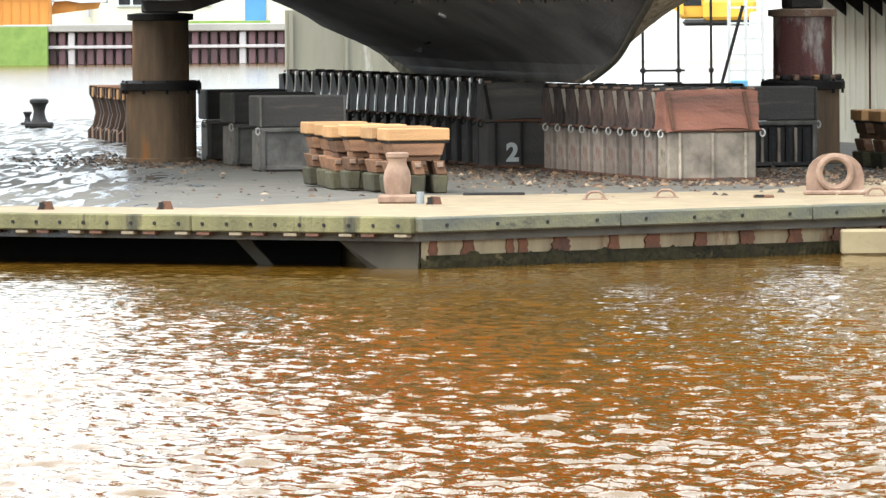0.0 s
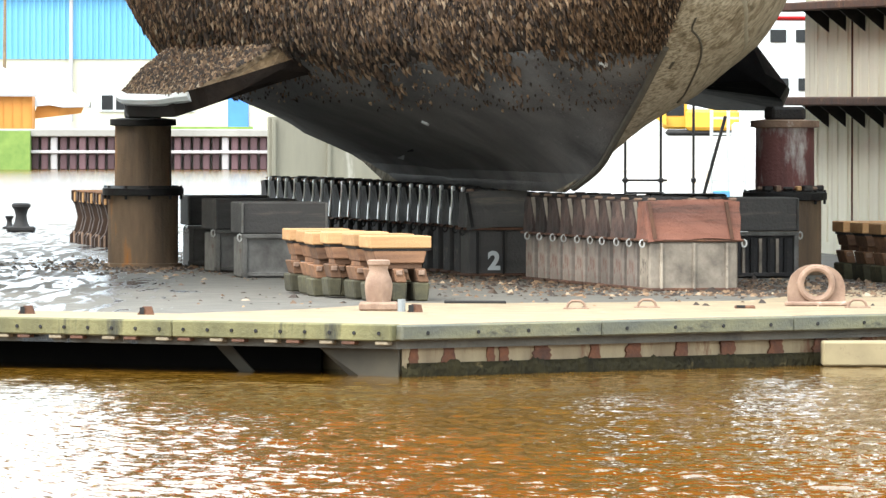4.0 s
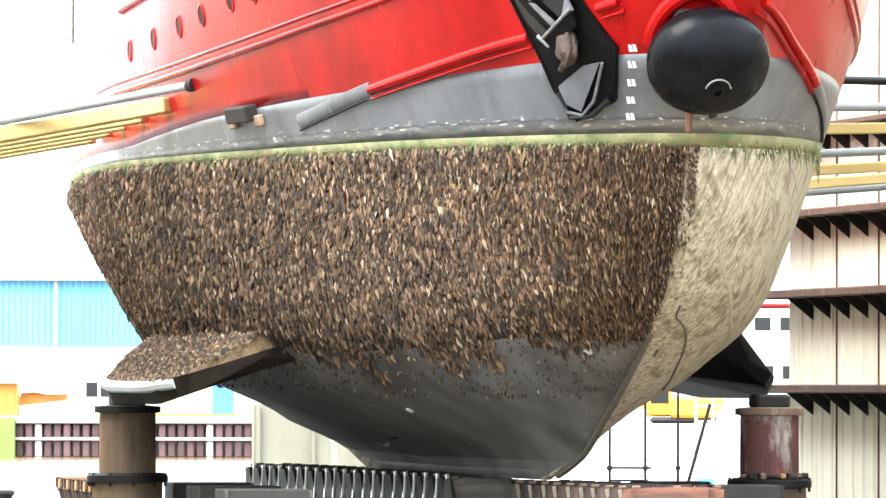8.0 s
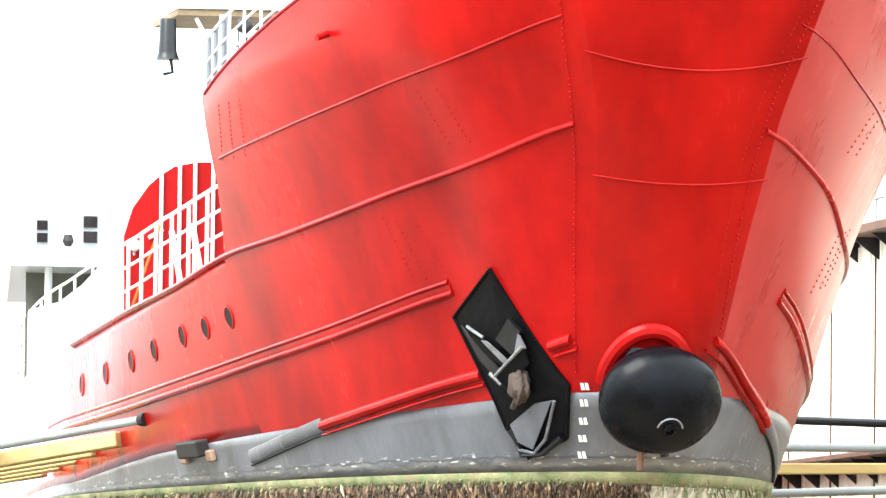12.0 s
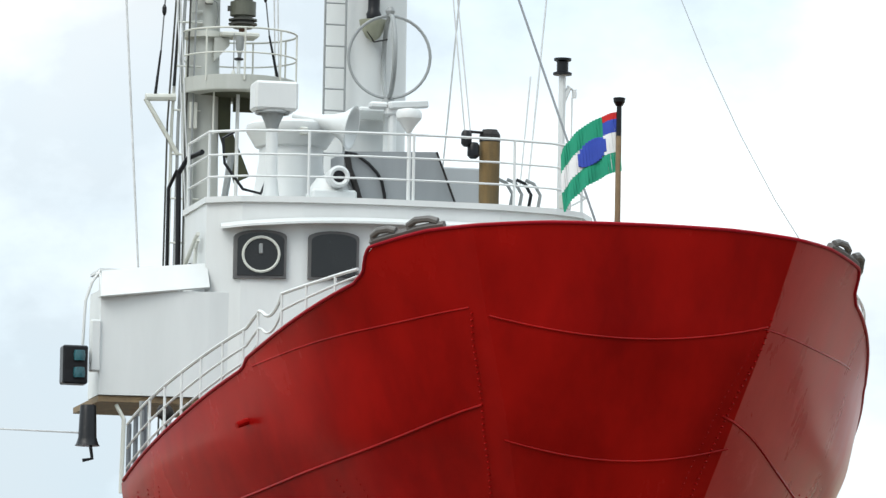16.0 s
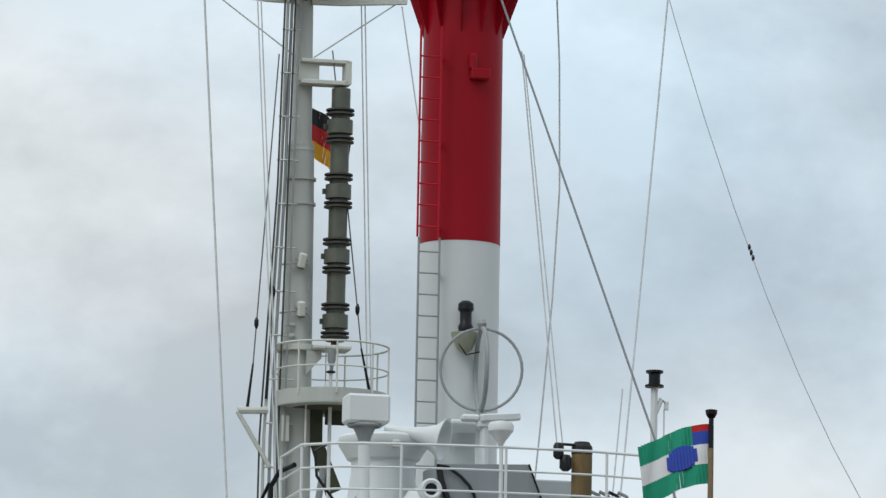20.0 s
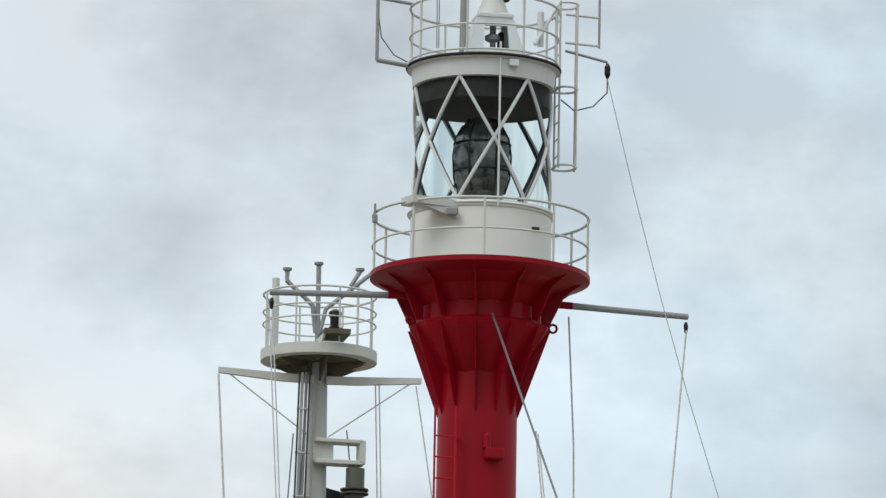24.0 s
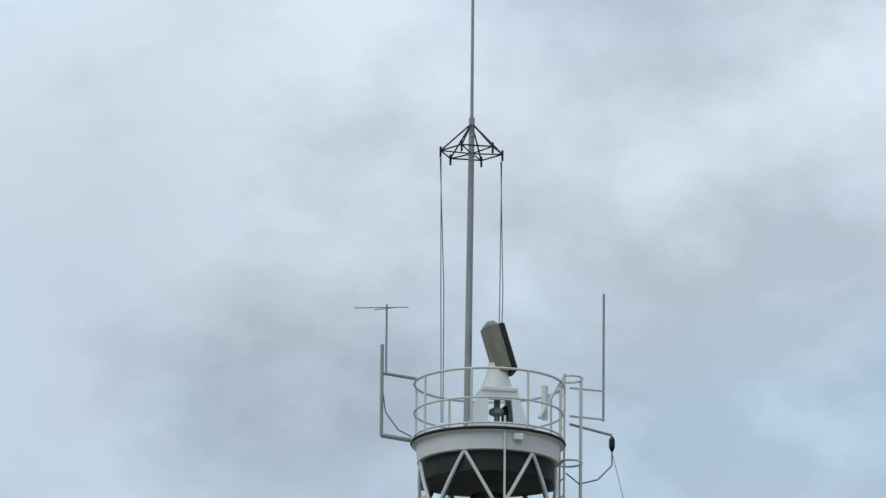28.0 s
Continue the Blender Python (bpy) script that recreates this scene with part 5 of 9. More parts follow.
part("slide_rim", tube(B(), [lift(3.26, 6.72, 0.1), lift(3.24, 6.52, 0.12), lift(3.08, 6.48, 0.13), lift(2.86, 6.64, 0.12), lift(2.49, 7.1, 0.1)], 0.022, 6), BOOT, pocket, "worn grey rim of the slide")
part("side_plate", plate(B(), [lift(3.22, 8.04, 0.06), lift(2.92, 7.5, 0.07), lift(2.98, 7.24, 0.07), lift(3.16, 7.6, 0.06)], 0.02), IRON, pocket, "grey worn side of the recess")
part("lower_lip", tube(B(), [lift(3.24, 6.75, 0.08), lift(3.25, 6.45, 0.10), lift(3.0, 6.47, 0.10), lift(2.7, 6.66, 0.09)], 0.045, 8), RUBBER, pocket, "rounded black lower lip")

# the mushroom anchor hauled up under the stem
WORNARC = mat("worn_grey_metal", (0.16, 0.165, 0.17), (0.08, 0.083, 0.088), scale=6, rough=0.5)
MUSHROOM = mat("worn_gloss_black_paint", (0.004, 0.005, 0.007), (0.0015, 0.0015, 0.002), scale=2.5, rough=0.28, bump=0.35, grain=6, spec=0.09, stain=(0.04, 0.041, 0.043), stain_scale=16, stain_at=0.66)
hub = Vector((1.72, 0.0, 7.10))
fwd = Vector((-0.94, 0.0, -0.34)).normalized()
bm = lathe(B(), [(0.0, -0.42), (0.3, -0.40), (0.56, -0.28), (0.72, -0.08), (0.745, 0.06), (0.70, 0.2), (0.56, 0.33), (0.36, 0.42), (0.15, 0.46), (0.0, 0.465)], 48, hub + fwd * 0.1, fwd)
bmesh.ops.transform(bm, matrix=Matrix.Translation(hub) @ Matrix.Diagonal((1, 1.05, 0.93, 1)) @ Matrix.Translation(-hub), verts=bm.verts)
mush = part("mushroom_anchor", bm, MUSHROOM, ship, "large black mushroom anchor under the stem", smooth=True)
low = hub + Vector((-0.40, -0.05, -0.42))
bm = lathe(B(), [(0.085, -0.06), (0.085, 0.04), (0.05, 0.05), (0.04, 0.01)], 20, low, Vector((-0.8, 0, -0.6)))
part("boss", bm, MUSHROOM, mush, "small round boss", smooth=True)
bm = B()
tube(bm, [low + Vector((-0.04 - 0.10 * math.sin(radians(a)), 0.16 * math.cos(radians(a)), 0.13 * math.sin(radians(a)))) for a in range(10, 171, 10)], 0.012, 5)
part("arc_weld", bm, WORNARC, mush, "pale worn arc")
bm = B()
lip = [skin_at(0.12 + 0.51 * math.cos(radians(a)), 7.33 + 0.58 * math.sin(radians(a)), 0.02) for a in range(-4, 185, 8)]
tube(bm, lip, 0.105, 10)
part("hawse_lip", bm, RED, ship, "thick rounded red lip of the stem hawse", smooth=True)
bm = lathe(B(), [(0.50, -0.6), (0.50, 0.0), (0.42, 0.02), (0.40, -0.4)], 28, (1.72, 0, 7.34), (-0.94, 0, -0.1))
part("hawse_pipe", bm, RUBBER, ship, "dark mouth of the hawse pipe", smooth=True)
bm = B()
rod(bm, (2.25, 0.08, 6.55), (2.2, 0.1, 6.2), 0.06, 0.04)
part("drain_stub", bm, RUST, ship, "short rusty drain pipe")
bm = B()
rod(bm, (2.2, -0.2, 6.5), (2.2, -0.22, 6.38), 0.07, 0.06)
part("sea_cock", bm, RUBBER, ship)

# draught marks: unreadable white figures
for z in (7.24, 7.04, 6.82, 6.61, 6.41):
    v = float(np.interp(z, (6.41, 7.24), (0.72, 0.82)))
    lo, hi = nose(z), nose(z) + 2
    for _ in range(30):
        m = (lo + hi) / 2
        lo, hi = (m, hi) if half(m, z) < v else (lo, m)
    p, n2 = Vector((lo, v, z)), normal(lo, z, 1)
    w = n2.cross(Vector((0, 0, 1))).normalized()
    h = w.cross(n2).normalized()
    bm = B()
    for d in (-0.03, 0.03):
        plate(bm, [p + n2 * 0.008 + w * (d - 0.02) + h * 0.045, p + n2 * 0.008 + w * (d + 0.02) + h * 0.045, p + n2 * 0.008 + w * (d + 0.025) - h * 0.05, p + n2 * 0.008 + w * (d - 0.025) - h * 0.05], 0.008)
    part("draught_mark", bm, WHITE, ship, "white draught mark")

# side fittings
p, n2 = skin(11.8, 6.74, 1), normal(11.8, 6.74, 1)
m = Matrix.Translation(p) @ n2.to_track_quat("Z", "Y").to_matrix().to_4x4()
part("overboard_chute", box(B(), 0, 0, 0.08, 0.9, 0.22, 0.2, m=m, bevel=0.02), IRON, ship, "dark steel chute box on the side")
for d in (-0.6, 0.55):
    part("pad_eye", box(B(), d, -0.12, 0.03, 0.26, 0.16, 0.08, m=m, bevel=0.02), PINKRUST, ship, "small worn steel pad")
p, n2 = skin(3.28, 11.63, 1), normal(3.28, 11.63, 1)
part("drain_spout", rod(B(), p - n2 * 0.02, p + n2 * 0.16 + Vector((-0.02, 0, -0.03)), 0.045, 0.04), RED, ship, "short red drain spout")
for u, z, side in ((5.6, 3.5, 1), (13.3, 2.72, 1)):
    part("sounding_disc", lathe(B(), [(0.06, -0.01), (0.06, 0.03), (0.02, 0.035)], 14, skin(u, z, side), normal(u, z, side)), WHITE, ship, "small pale round disc")

# fairleads on the bulwark: a grey base with two horns
HORN = mat("grey_brown_fairlead_paint", (0.13, 0.125, 0.12), (0.07, 0.065, 0.06), scale=5, rough=0.6, bump=0.2, grain=20)
for side, u in ((1, -0.25), (-1, -0.05)):
    on = lambda d, h: skin(u + d, line_top(u + d) + h, side, -0.05)
    for d in (-0.34, 0.08):
        bm = tube(B(), [on(d + 0.16, 0.04), on(d + 0.15, 0.10), on(d + 0.06, 0.135), on(d - 0.06, 0.12), on(d - 0.12, 0.08)], 0.045, 8)
        part("fairlead_horn", bm, HORN, ship, "rounded grey fairlead horn", smooth=True)
    part("fairlead_base", tube(B(), [on(d, 0.035) for d in np.linspace(-0.5, 0.28, 8)], 0.05, 6), HORN, ship, "grey fairlead base")


DULLGREY = mat("dull_blue_grey_paint", (0.13, 0.145, 0.16), (0.09, 0.10, 0.11), scale=4, rough=0.6)


def railing(path, heights, post_every, r=0.018, mat_=WHITE, posts_at=None, label="white tubular railing", name="railing"):
    """Posts and rails along a path of deck points; each rail and post a part of its own."""
    t = new(name)
    t.parent = ship
    tagged(t, label)
    pts = [Vector(p) for p in path]
    for h in heights:
        part("rail", tube(B(), [p + Vector((0, 0, h)) for p in pts], r if h == max(heights) else r * 0.8, 6), mat_, t)
    d = [0]
    for a, b in zip(pts, pts[1:]):
        d.append(d[-1] + (b - a).length)
    n = max(1, round(d[-1] / post_every))
    for i in range(n + 1):
        s = d[-1] * i / n
        k = max(j for j in range(len(d)) if d[j] <= s + 1e-6)
        k = min(k, len(pts) - 2)
        p = pts[k].lerp(pts[k + 1], (s - d[k]) / max(1e-6, d[k + 1] - d[k]))
        part("post", rod(B(), p - Vector((0, 0, 0.02)), p + Vector((0, 0, max(heights))), r * 1.1, seg=6), mat_, t)
    return t


for side in BOTH:
    t = new("forecastle_railing")
    t.parent = ship
    tagged(t, "white railing along the forecastle edge")
    at = lambda u, h: skin(u, line_top(u) - 0.05, side, -0.03) + Vector((0, 0, h))
    tall = lambda u: float(np.interp(u, (0.5, 1.2, 2.2, 2.7, 7.9), (0.10, 0.22, 0.42, 0.54, 0.78)))
    for k, r in ((1.0, 0.022), (0.60, 0.016), (0.26, 0.016)):
        part("rail", tube(B(), [at(u, tall(u) * k) for u in np.linspace(2.75, 7.9, 15)], r, 6), WHITE, t)
        if k > 0.5:
            part("rail", tube(B(), [at(u, tall(u) * k + 0.12 * k) for u in np.linspace(0.5, 2.1, 8)], r, 6), WHITE, t)
            a, b = at(2.1, tall(2.1) * k + 0.12 * k), at(2.75, tall(2.75) * k)
            bend = [a.lerp(b, q) - Vector((0, 0, 0.16 * math.sin(math.pi * min(1.0, q * 1.15)) ** 0.7)) for q in np.linspace(0, 0.95, 9)] + [b]
            part("swan_neck", tube(B(), bend, r, 6), WHITE, t, "bent joint of the rail")
    for u in (0.9, 1.5, 2.1, 2.75, 3.2, 3.8, 4.5, 5.2, 5.9, 6.6):
        part("post", rod(B(), at(u, 0.0), at(u, tall(u) + (0.12 if u < 2.5 else 0.0)), 0.02, seg=6), WHITE, t)
    for u in (7.0, 7.5, 7.95):
        p = skin(u, line_top(u) - 0.05, side, -0.06)
        part("post", rod(B(), p - Vector((0, 0, 0.1)), p + Vector((0, 0, 0.80)), 0.036, seg=6), DULLGREY, t, "thick grey stanchion")

lamp_ = part("spot_lamp", lathe(B(), [(0.05, -0.14), (0.10, -0.10), (0.11, 0.06), (0.07, 0.12)], 16, (6.8, 4.3, 12.02), (-0.8, 0.3, 0.1)), IRON, ship, "small black spot lamp on the forecastle", smooth=True)
part("stem", rod(B(), (6.82, 4.29, 11.4), (6.82, 4.29, 11.95), 0.03, seg=6), IRON, lamp_)

# main deck: railings and the round-topped red bulwark abaft the forecastle
for side in BOTH:
    path = [skin(u, line_deck(u), side, -0.06) for u in np.linspace(9.0, 15.6, 9)]
    railing(path, (0.35, 0.68, 1.02), 0.95, 0.026, WHITE, label="white main deck railing", name="deck_railing")
    railing([skin(u, line_deck(u), side, -0.06) for u in np.linspace(16.0, 34, 14)], (0.35, 0.68, 1.02), 1.6, 0.02, WHITE, label="white after deck railing", name="deck_railing")
    bm = B()
    out = [(4.30, 8.6), (4.32, 9.85), (4.2, 10.25), (3.97, 10.58), (3.8, 10.73), (3.61, 10.85), (3.3, 10.92), (2.2, 10.95), (2.2, 8.6)]
    plate(bm, [(15.9, side * v, z) for v, z in out], 0.06)
    w = part("deck_bulwark", bm, PLATE_RED, ship, "red screen plate across the deck with a rounded corner")
    for v, z0, z1 in ((3.80, 9.0, 10.78), (3.54, 9.0, 10.90), (3.32, 9.0, 10.95), (3.06, 9.0, 10.95)):
        part("stripe", box(B(), 15.84, side * v, (z0 + z1) / 2, 0.05, 0.05, z1 - z0, bevel=0.01), WHITE, w, "white upright frame")
    part("stripe", rod(B(), (15.82, side * 3.98, 9.83), (15.82, side * 3.78, 9.95), 0.03, seg=6), WHITE, w)
    part("deck_light", lathe(B(), [(0.05, 0), (0.085, 0.06), (0.06, 0.12)], 14, (15.86, side * 4.18, 9.72), (-1, 0, 0)), WHITE, w, "small white round lamp")
    part("lamp_stem", rod(B(), (15.84, side * 4.18, 9.58), (15.84, side * 4.18, 9.68), 0.02, seg=6), STEEL, w)
    for u0, u1 in ((10.3, 10.9), (11.9, 12.5)):
        bm = B()
        plate(bm, [(u0, side * 4.2, 9.0), (u0 + 0.16, side * 4.2, 9.0), (u1 + 0.16, side * 4.22, 9.72), (u1, side * 4.22, 9.72)], 0.05)
        part("brace", bm, WHITE, ship, "slanting white brace of the deck railing")
    part("guy_rope", tube(B(), [(14.9, side * 4.4, 8.68), (14.2, side * 4.3, 9.3), (13.5, side * 4.22, 9.85)], 0.02, 5), ORANGE, ship, "orange rope lashed to the railing")
    bm = rod(B(), (8.95, side * (half(9, 9.2) - 0.1), 9.1), (8.75, side * (half(9, 9.2) + 0.06), 12.35), 0.055, seg=10)
    part("pillar", bm, STEEL, ship, "grey pillar at the break of the forecastle")
    bm = rod(B(), (9.3, side * (half(9, 9.2) - 0.2), 9.1), (9.3, side * (half(9, 9.2) - 0.2), 10.7), 0.06, seg=10)
    part("pillar", bm, STEEL, ship, "grey pillar at the break of the forecastle")

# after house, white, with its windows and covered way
# the covered way's shade is put into this dark grey
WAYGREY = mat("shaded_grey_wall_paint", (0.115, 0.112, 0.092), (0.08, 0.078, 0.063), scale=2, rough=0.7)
aft = new("after_house")
aft.parent = ship
tagged(aft, "white after deckhouse with small windows")
part("upper_wall", slab(B(), [(26.0, 4.05), (26.0, -4.05), (36, -2.6), (36, 2.6)], 10.22, 11.3), WHITE, aft)
part("boat_deck", slab(B(), [(25.7, 4.42), (25.7, -4.42), (36, -2.9), (36, 2.9)], 10.0, 10.2), WHITE, aft, "overhanging white boat deck")
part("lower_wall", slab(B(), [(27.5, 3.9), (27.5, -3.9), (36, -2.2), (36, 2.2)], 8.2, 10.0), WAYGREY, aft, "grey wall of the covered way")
pts = [(25.75, 3.05, 10.0), (25.75, 3.3, 9.72), (25.75, 3.65, 9.45), (25.75, 4.12, 9.32), (25.75, 4.12, 8.3), (25.75, 2.0, 8.3), (25.75, 2.0, 10.0)]
part("side_screen", plate(B(), pts, 0.05), WHITE, aft, "white curved screen")
for v, w_, z0, z1 in ((3.90, 0.22, 10.33, 10.75), (3.15, 0.28, 10.33, 10.84)):
    w = part("window", box(B(), 25.98, v, (z0 + z1) / 2, 0.06, w_, z1 - z0, bevel=0.02), STEEL, aft, "dark-framed small window")
    for d in (0.28, 0.74):
        part("pane", box(B(), 25.95, v, z0 + (z1 - z0) * d, 0.05, w_ * 0.75, (z1 - z0) * 0.34), GLASS_DARK, w)
part("lamp", lathe(B(), [(0.05, -0.08), (0.09, 0), (0.06, 0.1)], 10, (25.9, 3.5, 10.4)), IRON, aft)
part("post", rod(B(), (26.2, 3.75, 8.3), (26.2, 3.75, 10.0), 0.06), WHITE, aft)

# ---- upperworks ----
def kid(name, label="", parent=None):
    ob = new(name)
    ob.parent = parent or ship
    return tagged(ob, label) if label else ob


LENS = mat("dark_teal_lens", (0.02, 0.10, 0.12), (0.01, 0.05, 0.06), scale=8, rough=0.15)
ROOF_Z = 15.30
FRONT = [(10.95, 3.03), (10.62, 2.6), (10.42, 1.8), (10.3, 0.9), (10.28, 0.0), (10.3, -0.9), (10.5, -1.7), (10.8, -2.15), (11.4, -2.42)]

house = kid("wheelhouse", "white wheelhouse with arched windows under a visor")
part("wall", slab(B(), FRONT + [(12.7, -2.42), (12.7, -2.2), (15.6, -2.2), (15.6, 1.9), (12.5, 1.9), (12.5, 3.03)], 12.35, ROOF_Z), WHITE, house)
part("lower_wall", slab(B(), [(10.92, 4.46), (10.74, 3.0), (10.6, 0), (10.8, -3.0), (11.2, -4.46), (12.2, -4.46), (11.75, 4.46)], 12.62, 14.05), WHITE, house, "white front of the bridge wings")
part("wing_floor", slab(B(), [(10.95, 4.46), (10.8, 3.0), (10.7, 0), (10.9, -3.0), (11.2, -4.46), (12.9, -4.46), (12.9, 4.46)], 12.53, 12.61), WOOD, house, "brown underside of the bridge wings")
for side in BOTH:
    x0 = 10.75 if side > 0 else 11.1
    part("wing_hood", plate(B(), [(x0 + 0.25, side * 3.0, 14.46), (x0 + 0.28, side * 4.44, 14.31), (x0 + 0.02, side * 4.48, 13.93), (x0 + 0.0, side * 3.0, 14.11)], 0.03), WHITE, house, "sloping white hood over the bridge wing")
    part("hood_end", plate(B(), [(x0 + 0.28, side * 4.46, 14.30), (x0 + 0.02, side * 4.47, 13.94), (x0 + 0.3, side * 4.46, 13.94)], 0.02), WHITE, house)
    part("wing_roof", slab(B(), [(x0 + 0.24, side * 3.0), (x0 + 0.26, side * 4.46), (11.8, side * 4.46), (11.8, side * 3.0)], 14.30, 14.34), WHITE, house)
    part("end_post", box(B(), x0 + 0.2, side * 4.52, 13.28, 0.16, 0.14, 0.70, bevel=0.02), WHITE, house, "white post at the wing end")
    bm = B()
    tube(bm, [(x0 + 0.3, side * 4.44, 14.33), (x0 + 0.3, side * 4.56, 14.15), (x0 + 0.32, side * 4.64, 13.9), (x0 + 0.35, side * 4.66, 13.3)], 0.022, 6)
    part("hood_edge", bm, WHITE, house)
    lamp = part("sidelight_box", box(B(), 10.9, side * 4.81, 13.0, 0.28, 0.34, 0.52, bevel=0.02), RUBBER, house, "black sidelight box")
    for dz in (-0.11, 0.12):
        part("lens", lathe(B(), [(0.075, -0.07), (0.085, 0), (0.075, 0.07)], 14, (10.75, side * 4.76, 13.0 + dz)), LENS, lamp, "coloured lamp lens", smooth=True)
    low = part("deck_lamp", lathe(B(), [(0.10, 0.30), (0.11, 0.28), (0.125, -0.14), (0.15, -0.22), (0.17, -0.25), (0.05, -0.25)], 18, (10.9, side * 4.60, 12.17)), RUBBER, house, "black bell-shaped hanging lamp", smooth=True)
    part("bracket", tube(B(), [(10.9, side * 4.56, 11.95), (10.9, side * 4.53, 11.75), (10.9, side * 4.66, 11.72)], 0.025, 6), RUBBER, low)
    part("stay", tube(B(), [(11.0, side * 4.2, 12.5), (10.95, side * 4.1, 12.3), (10.95, side * 4.12, 11.3)], 0.03, 6), GREYWHITE, house, "pale stay under the bridge wing")
bm = B()
arc = [(float(np.interp(v, [p[1] for p in FRONT][::-1], [p[0] for p in FRONT][::-1])), v) for v in np.linspace(2.86, -2.1, 26)]
rows = []
for u, v in arc:
    drop = 0.10 * (max(0.0, v - 0.9) / 1.96) ** 2 + 0.05 * (max(0.0, -v) / 2.1) ** 2
    rows.append([bm.verts.new(p) for p in ((u - 0.02, v, 15.10 - drop), (u - 0.22, v * 1.01, 15.03 - drop), (u - 0.22, v * 1.01, 15.0 - drop), (u - 0.02, v, 15.04 - drop))])
for r0, r1 in zip(rows, rows[1:]):
    for k in range(4):
        bm.faces.new((r0[k], r0[(k + 1) % 4], r1[(k + 1) % 4], r1[k]))
bm.faces.new(rows[0])
bm.faces.new(rows[-1][::-1])
part("visor", bm, WHITE, house, "slim white visor curving over the windows", smooth=True)
bm = B()
slab(bm, [(u - 0.05, v * 1.01) for u, v in FRONT] + [(12.75, -2.45), (12.75, -2.25), (15.65, -2.25), (15.65, 1.95), (12.55, 1.95), (12.55, 3.06)], ROOF_Z - 0.02, ROOF_Z + 0.06)
part("roof", bm, WHITE, house)


def arched(bm, u, v, z0, z1, w, depth, slope=0.0):
    """A window plate with an arched head, across the ship, facing forward."""
    pts = [(-w / 2, z0), (w / 2, z0), (w / 2, z1 - 0.09)] + [(w / 2 * math.cos(radians(a)), z1 - 0.09 + 0.09 * math.sin(radians(a))) for a in range(20, 180, 20)] + [(-w / 2, z1 - 0.09)]
    lo = [bm.verts.new((u + slope * y, v + y, z)) for y, z in pts]
    hi = [bm.verts.new((u - depth + slope * y, v + y, z)) for y, z in pts]
    n = len(pts)
    for i in range(n):
        bm.faces.new((lo[i], lo[(i + 1) % n], hi[(i + 1) % n], hi[i]))
    bm.faces.new(lo)
    bm.faces.new(hi[::-1])
    return bm


WINGREY = mat("grey_window_rubber", (0.10, 0.10, 0.10), (0.07, 0.07, 0.07), scale=5, rough=0.6)
FV, FU = [p[1] for p in FRONT][::-1], [p[0] for p in FRONT][::-1]
for i, v in enumerate((2.36, 1.39, 0.38, -0.6, -1.5)):
    u, sl = float(np.interp(v, FV, FU)), float(np.interp(v + 0.3, FV, FU) - np.interp(v - 0.3, FV, FU)) / 0.6
    w = part("window", arched(B(), u + 0.04, v, 14.24, 14.9, 0.68, 0.09, sl), WINGREY, house, "arched wheelhouse window in a grey frame")
    part("glass", arched(B(), u + 0.0, v, 14.28, 14.86, 0.60, 0.065, sl), GLASS_DARK, w, "dark glass")
    if i == 0:
        c = (u - 0.10, v + 0.0, 14.56)
        part("clear_view_ring", tube(B(), [(c[0] + sl * y, c[1] + y, z) for (x, y, z) in ((0, 0.235 * math.cos(radians(a)), c[2] + 0.235 * math.sin(radians(a))) for a in range(0, 360, 15))], 0.02, 6, True), GREYWHITE, w, "white ring of the spinning clear-view screen")
        part("wiper_motor", box(B(), u - 0.08, v, 14.64, 0.05, 0.05, 0.14, bevel=0.01), STEEL, w)

for u in (12.0, 12.35):
    part("portlight", lathe(B(), [(0.07, 0.0), (0.075, 0.03), (0.05, 0.035)], 14, (u, 3.03, 14.5), (0, 1, 0)), GLASS_DARK, house, "small dark portlight")
part("grab_rail", tube(B(), [(12.4, 3.1, 14.45), (11.9, 3.1, 14.62), (11.3, 3.1, 14.85), (11.15, 3.1, 14.88)], 0.03, 6), GREYWHITE, house, "slanting grab rail")
part("grab_rail", tube(B(), [(11.5, 3.1, 14.4), (11.35, 3.1, 14.5), (11.3, 3.1, 14.7), (11.15, 3.1, 14.8)], 0.025, 6), GREYWHITE, house, "bent grab rail")
roofpath = [(12.5, 3.0, ROOF_Z + 0.05)] + [(u + 0.1, v * 0.985, ROOF_Z + 0.05) for u, v in FRONT] + [(12.6, -2.4, ROOF_Z + 0.05)]
railing(roofpath, (0.30, 0.60, 0.92), 1.55, 0.02, WHITE, label="white three-bar railing round the wheelhouse roof", name="roof_railing")

# on the wheelhouse roof
scan = kid("navigation_radar", "white radar scanner box on a pedestal")
part("housing", box(B(), 11.3, 2.06, 16.82, 0.42, 0.60, 0.40, bevel=0.035), WHITE, scan)
part("base_ring", tube(B(), circle((11.3, 2.08, 16.60), 0.22, 24), 0.022, 6, True), STEEL, scan, "grey ring under the housing")
part("funnel", lathe(B(), [(0.08, 16.38), (0.10, 16.45), (0.16, 16.58), (0.16, 16.63), (0.05, 16.64)], 18, (11.3, 2.08, 0)), STEEL, scan, "grey funnel-shaped neck", smooth=True)
part("pedestal", lathe(B(), [(0.14, 15.3), (0.11, 15.5), (0.085, 15.7), (0.08, 16.40)], 18, (11.3, 2.08, 0)), WHITE, scan, smooth=True)
sig = kid("signal_turret", "white conical turret carrying fog horns")
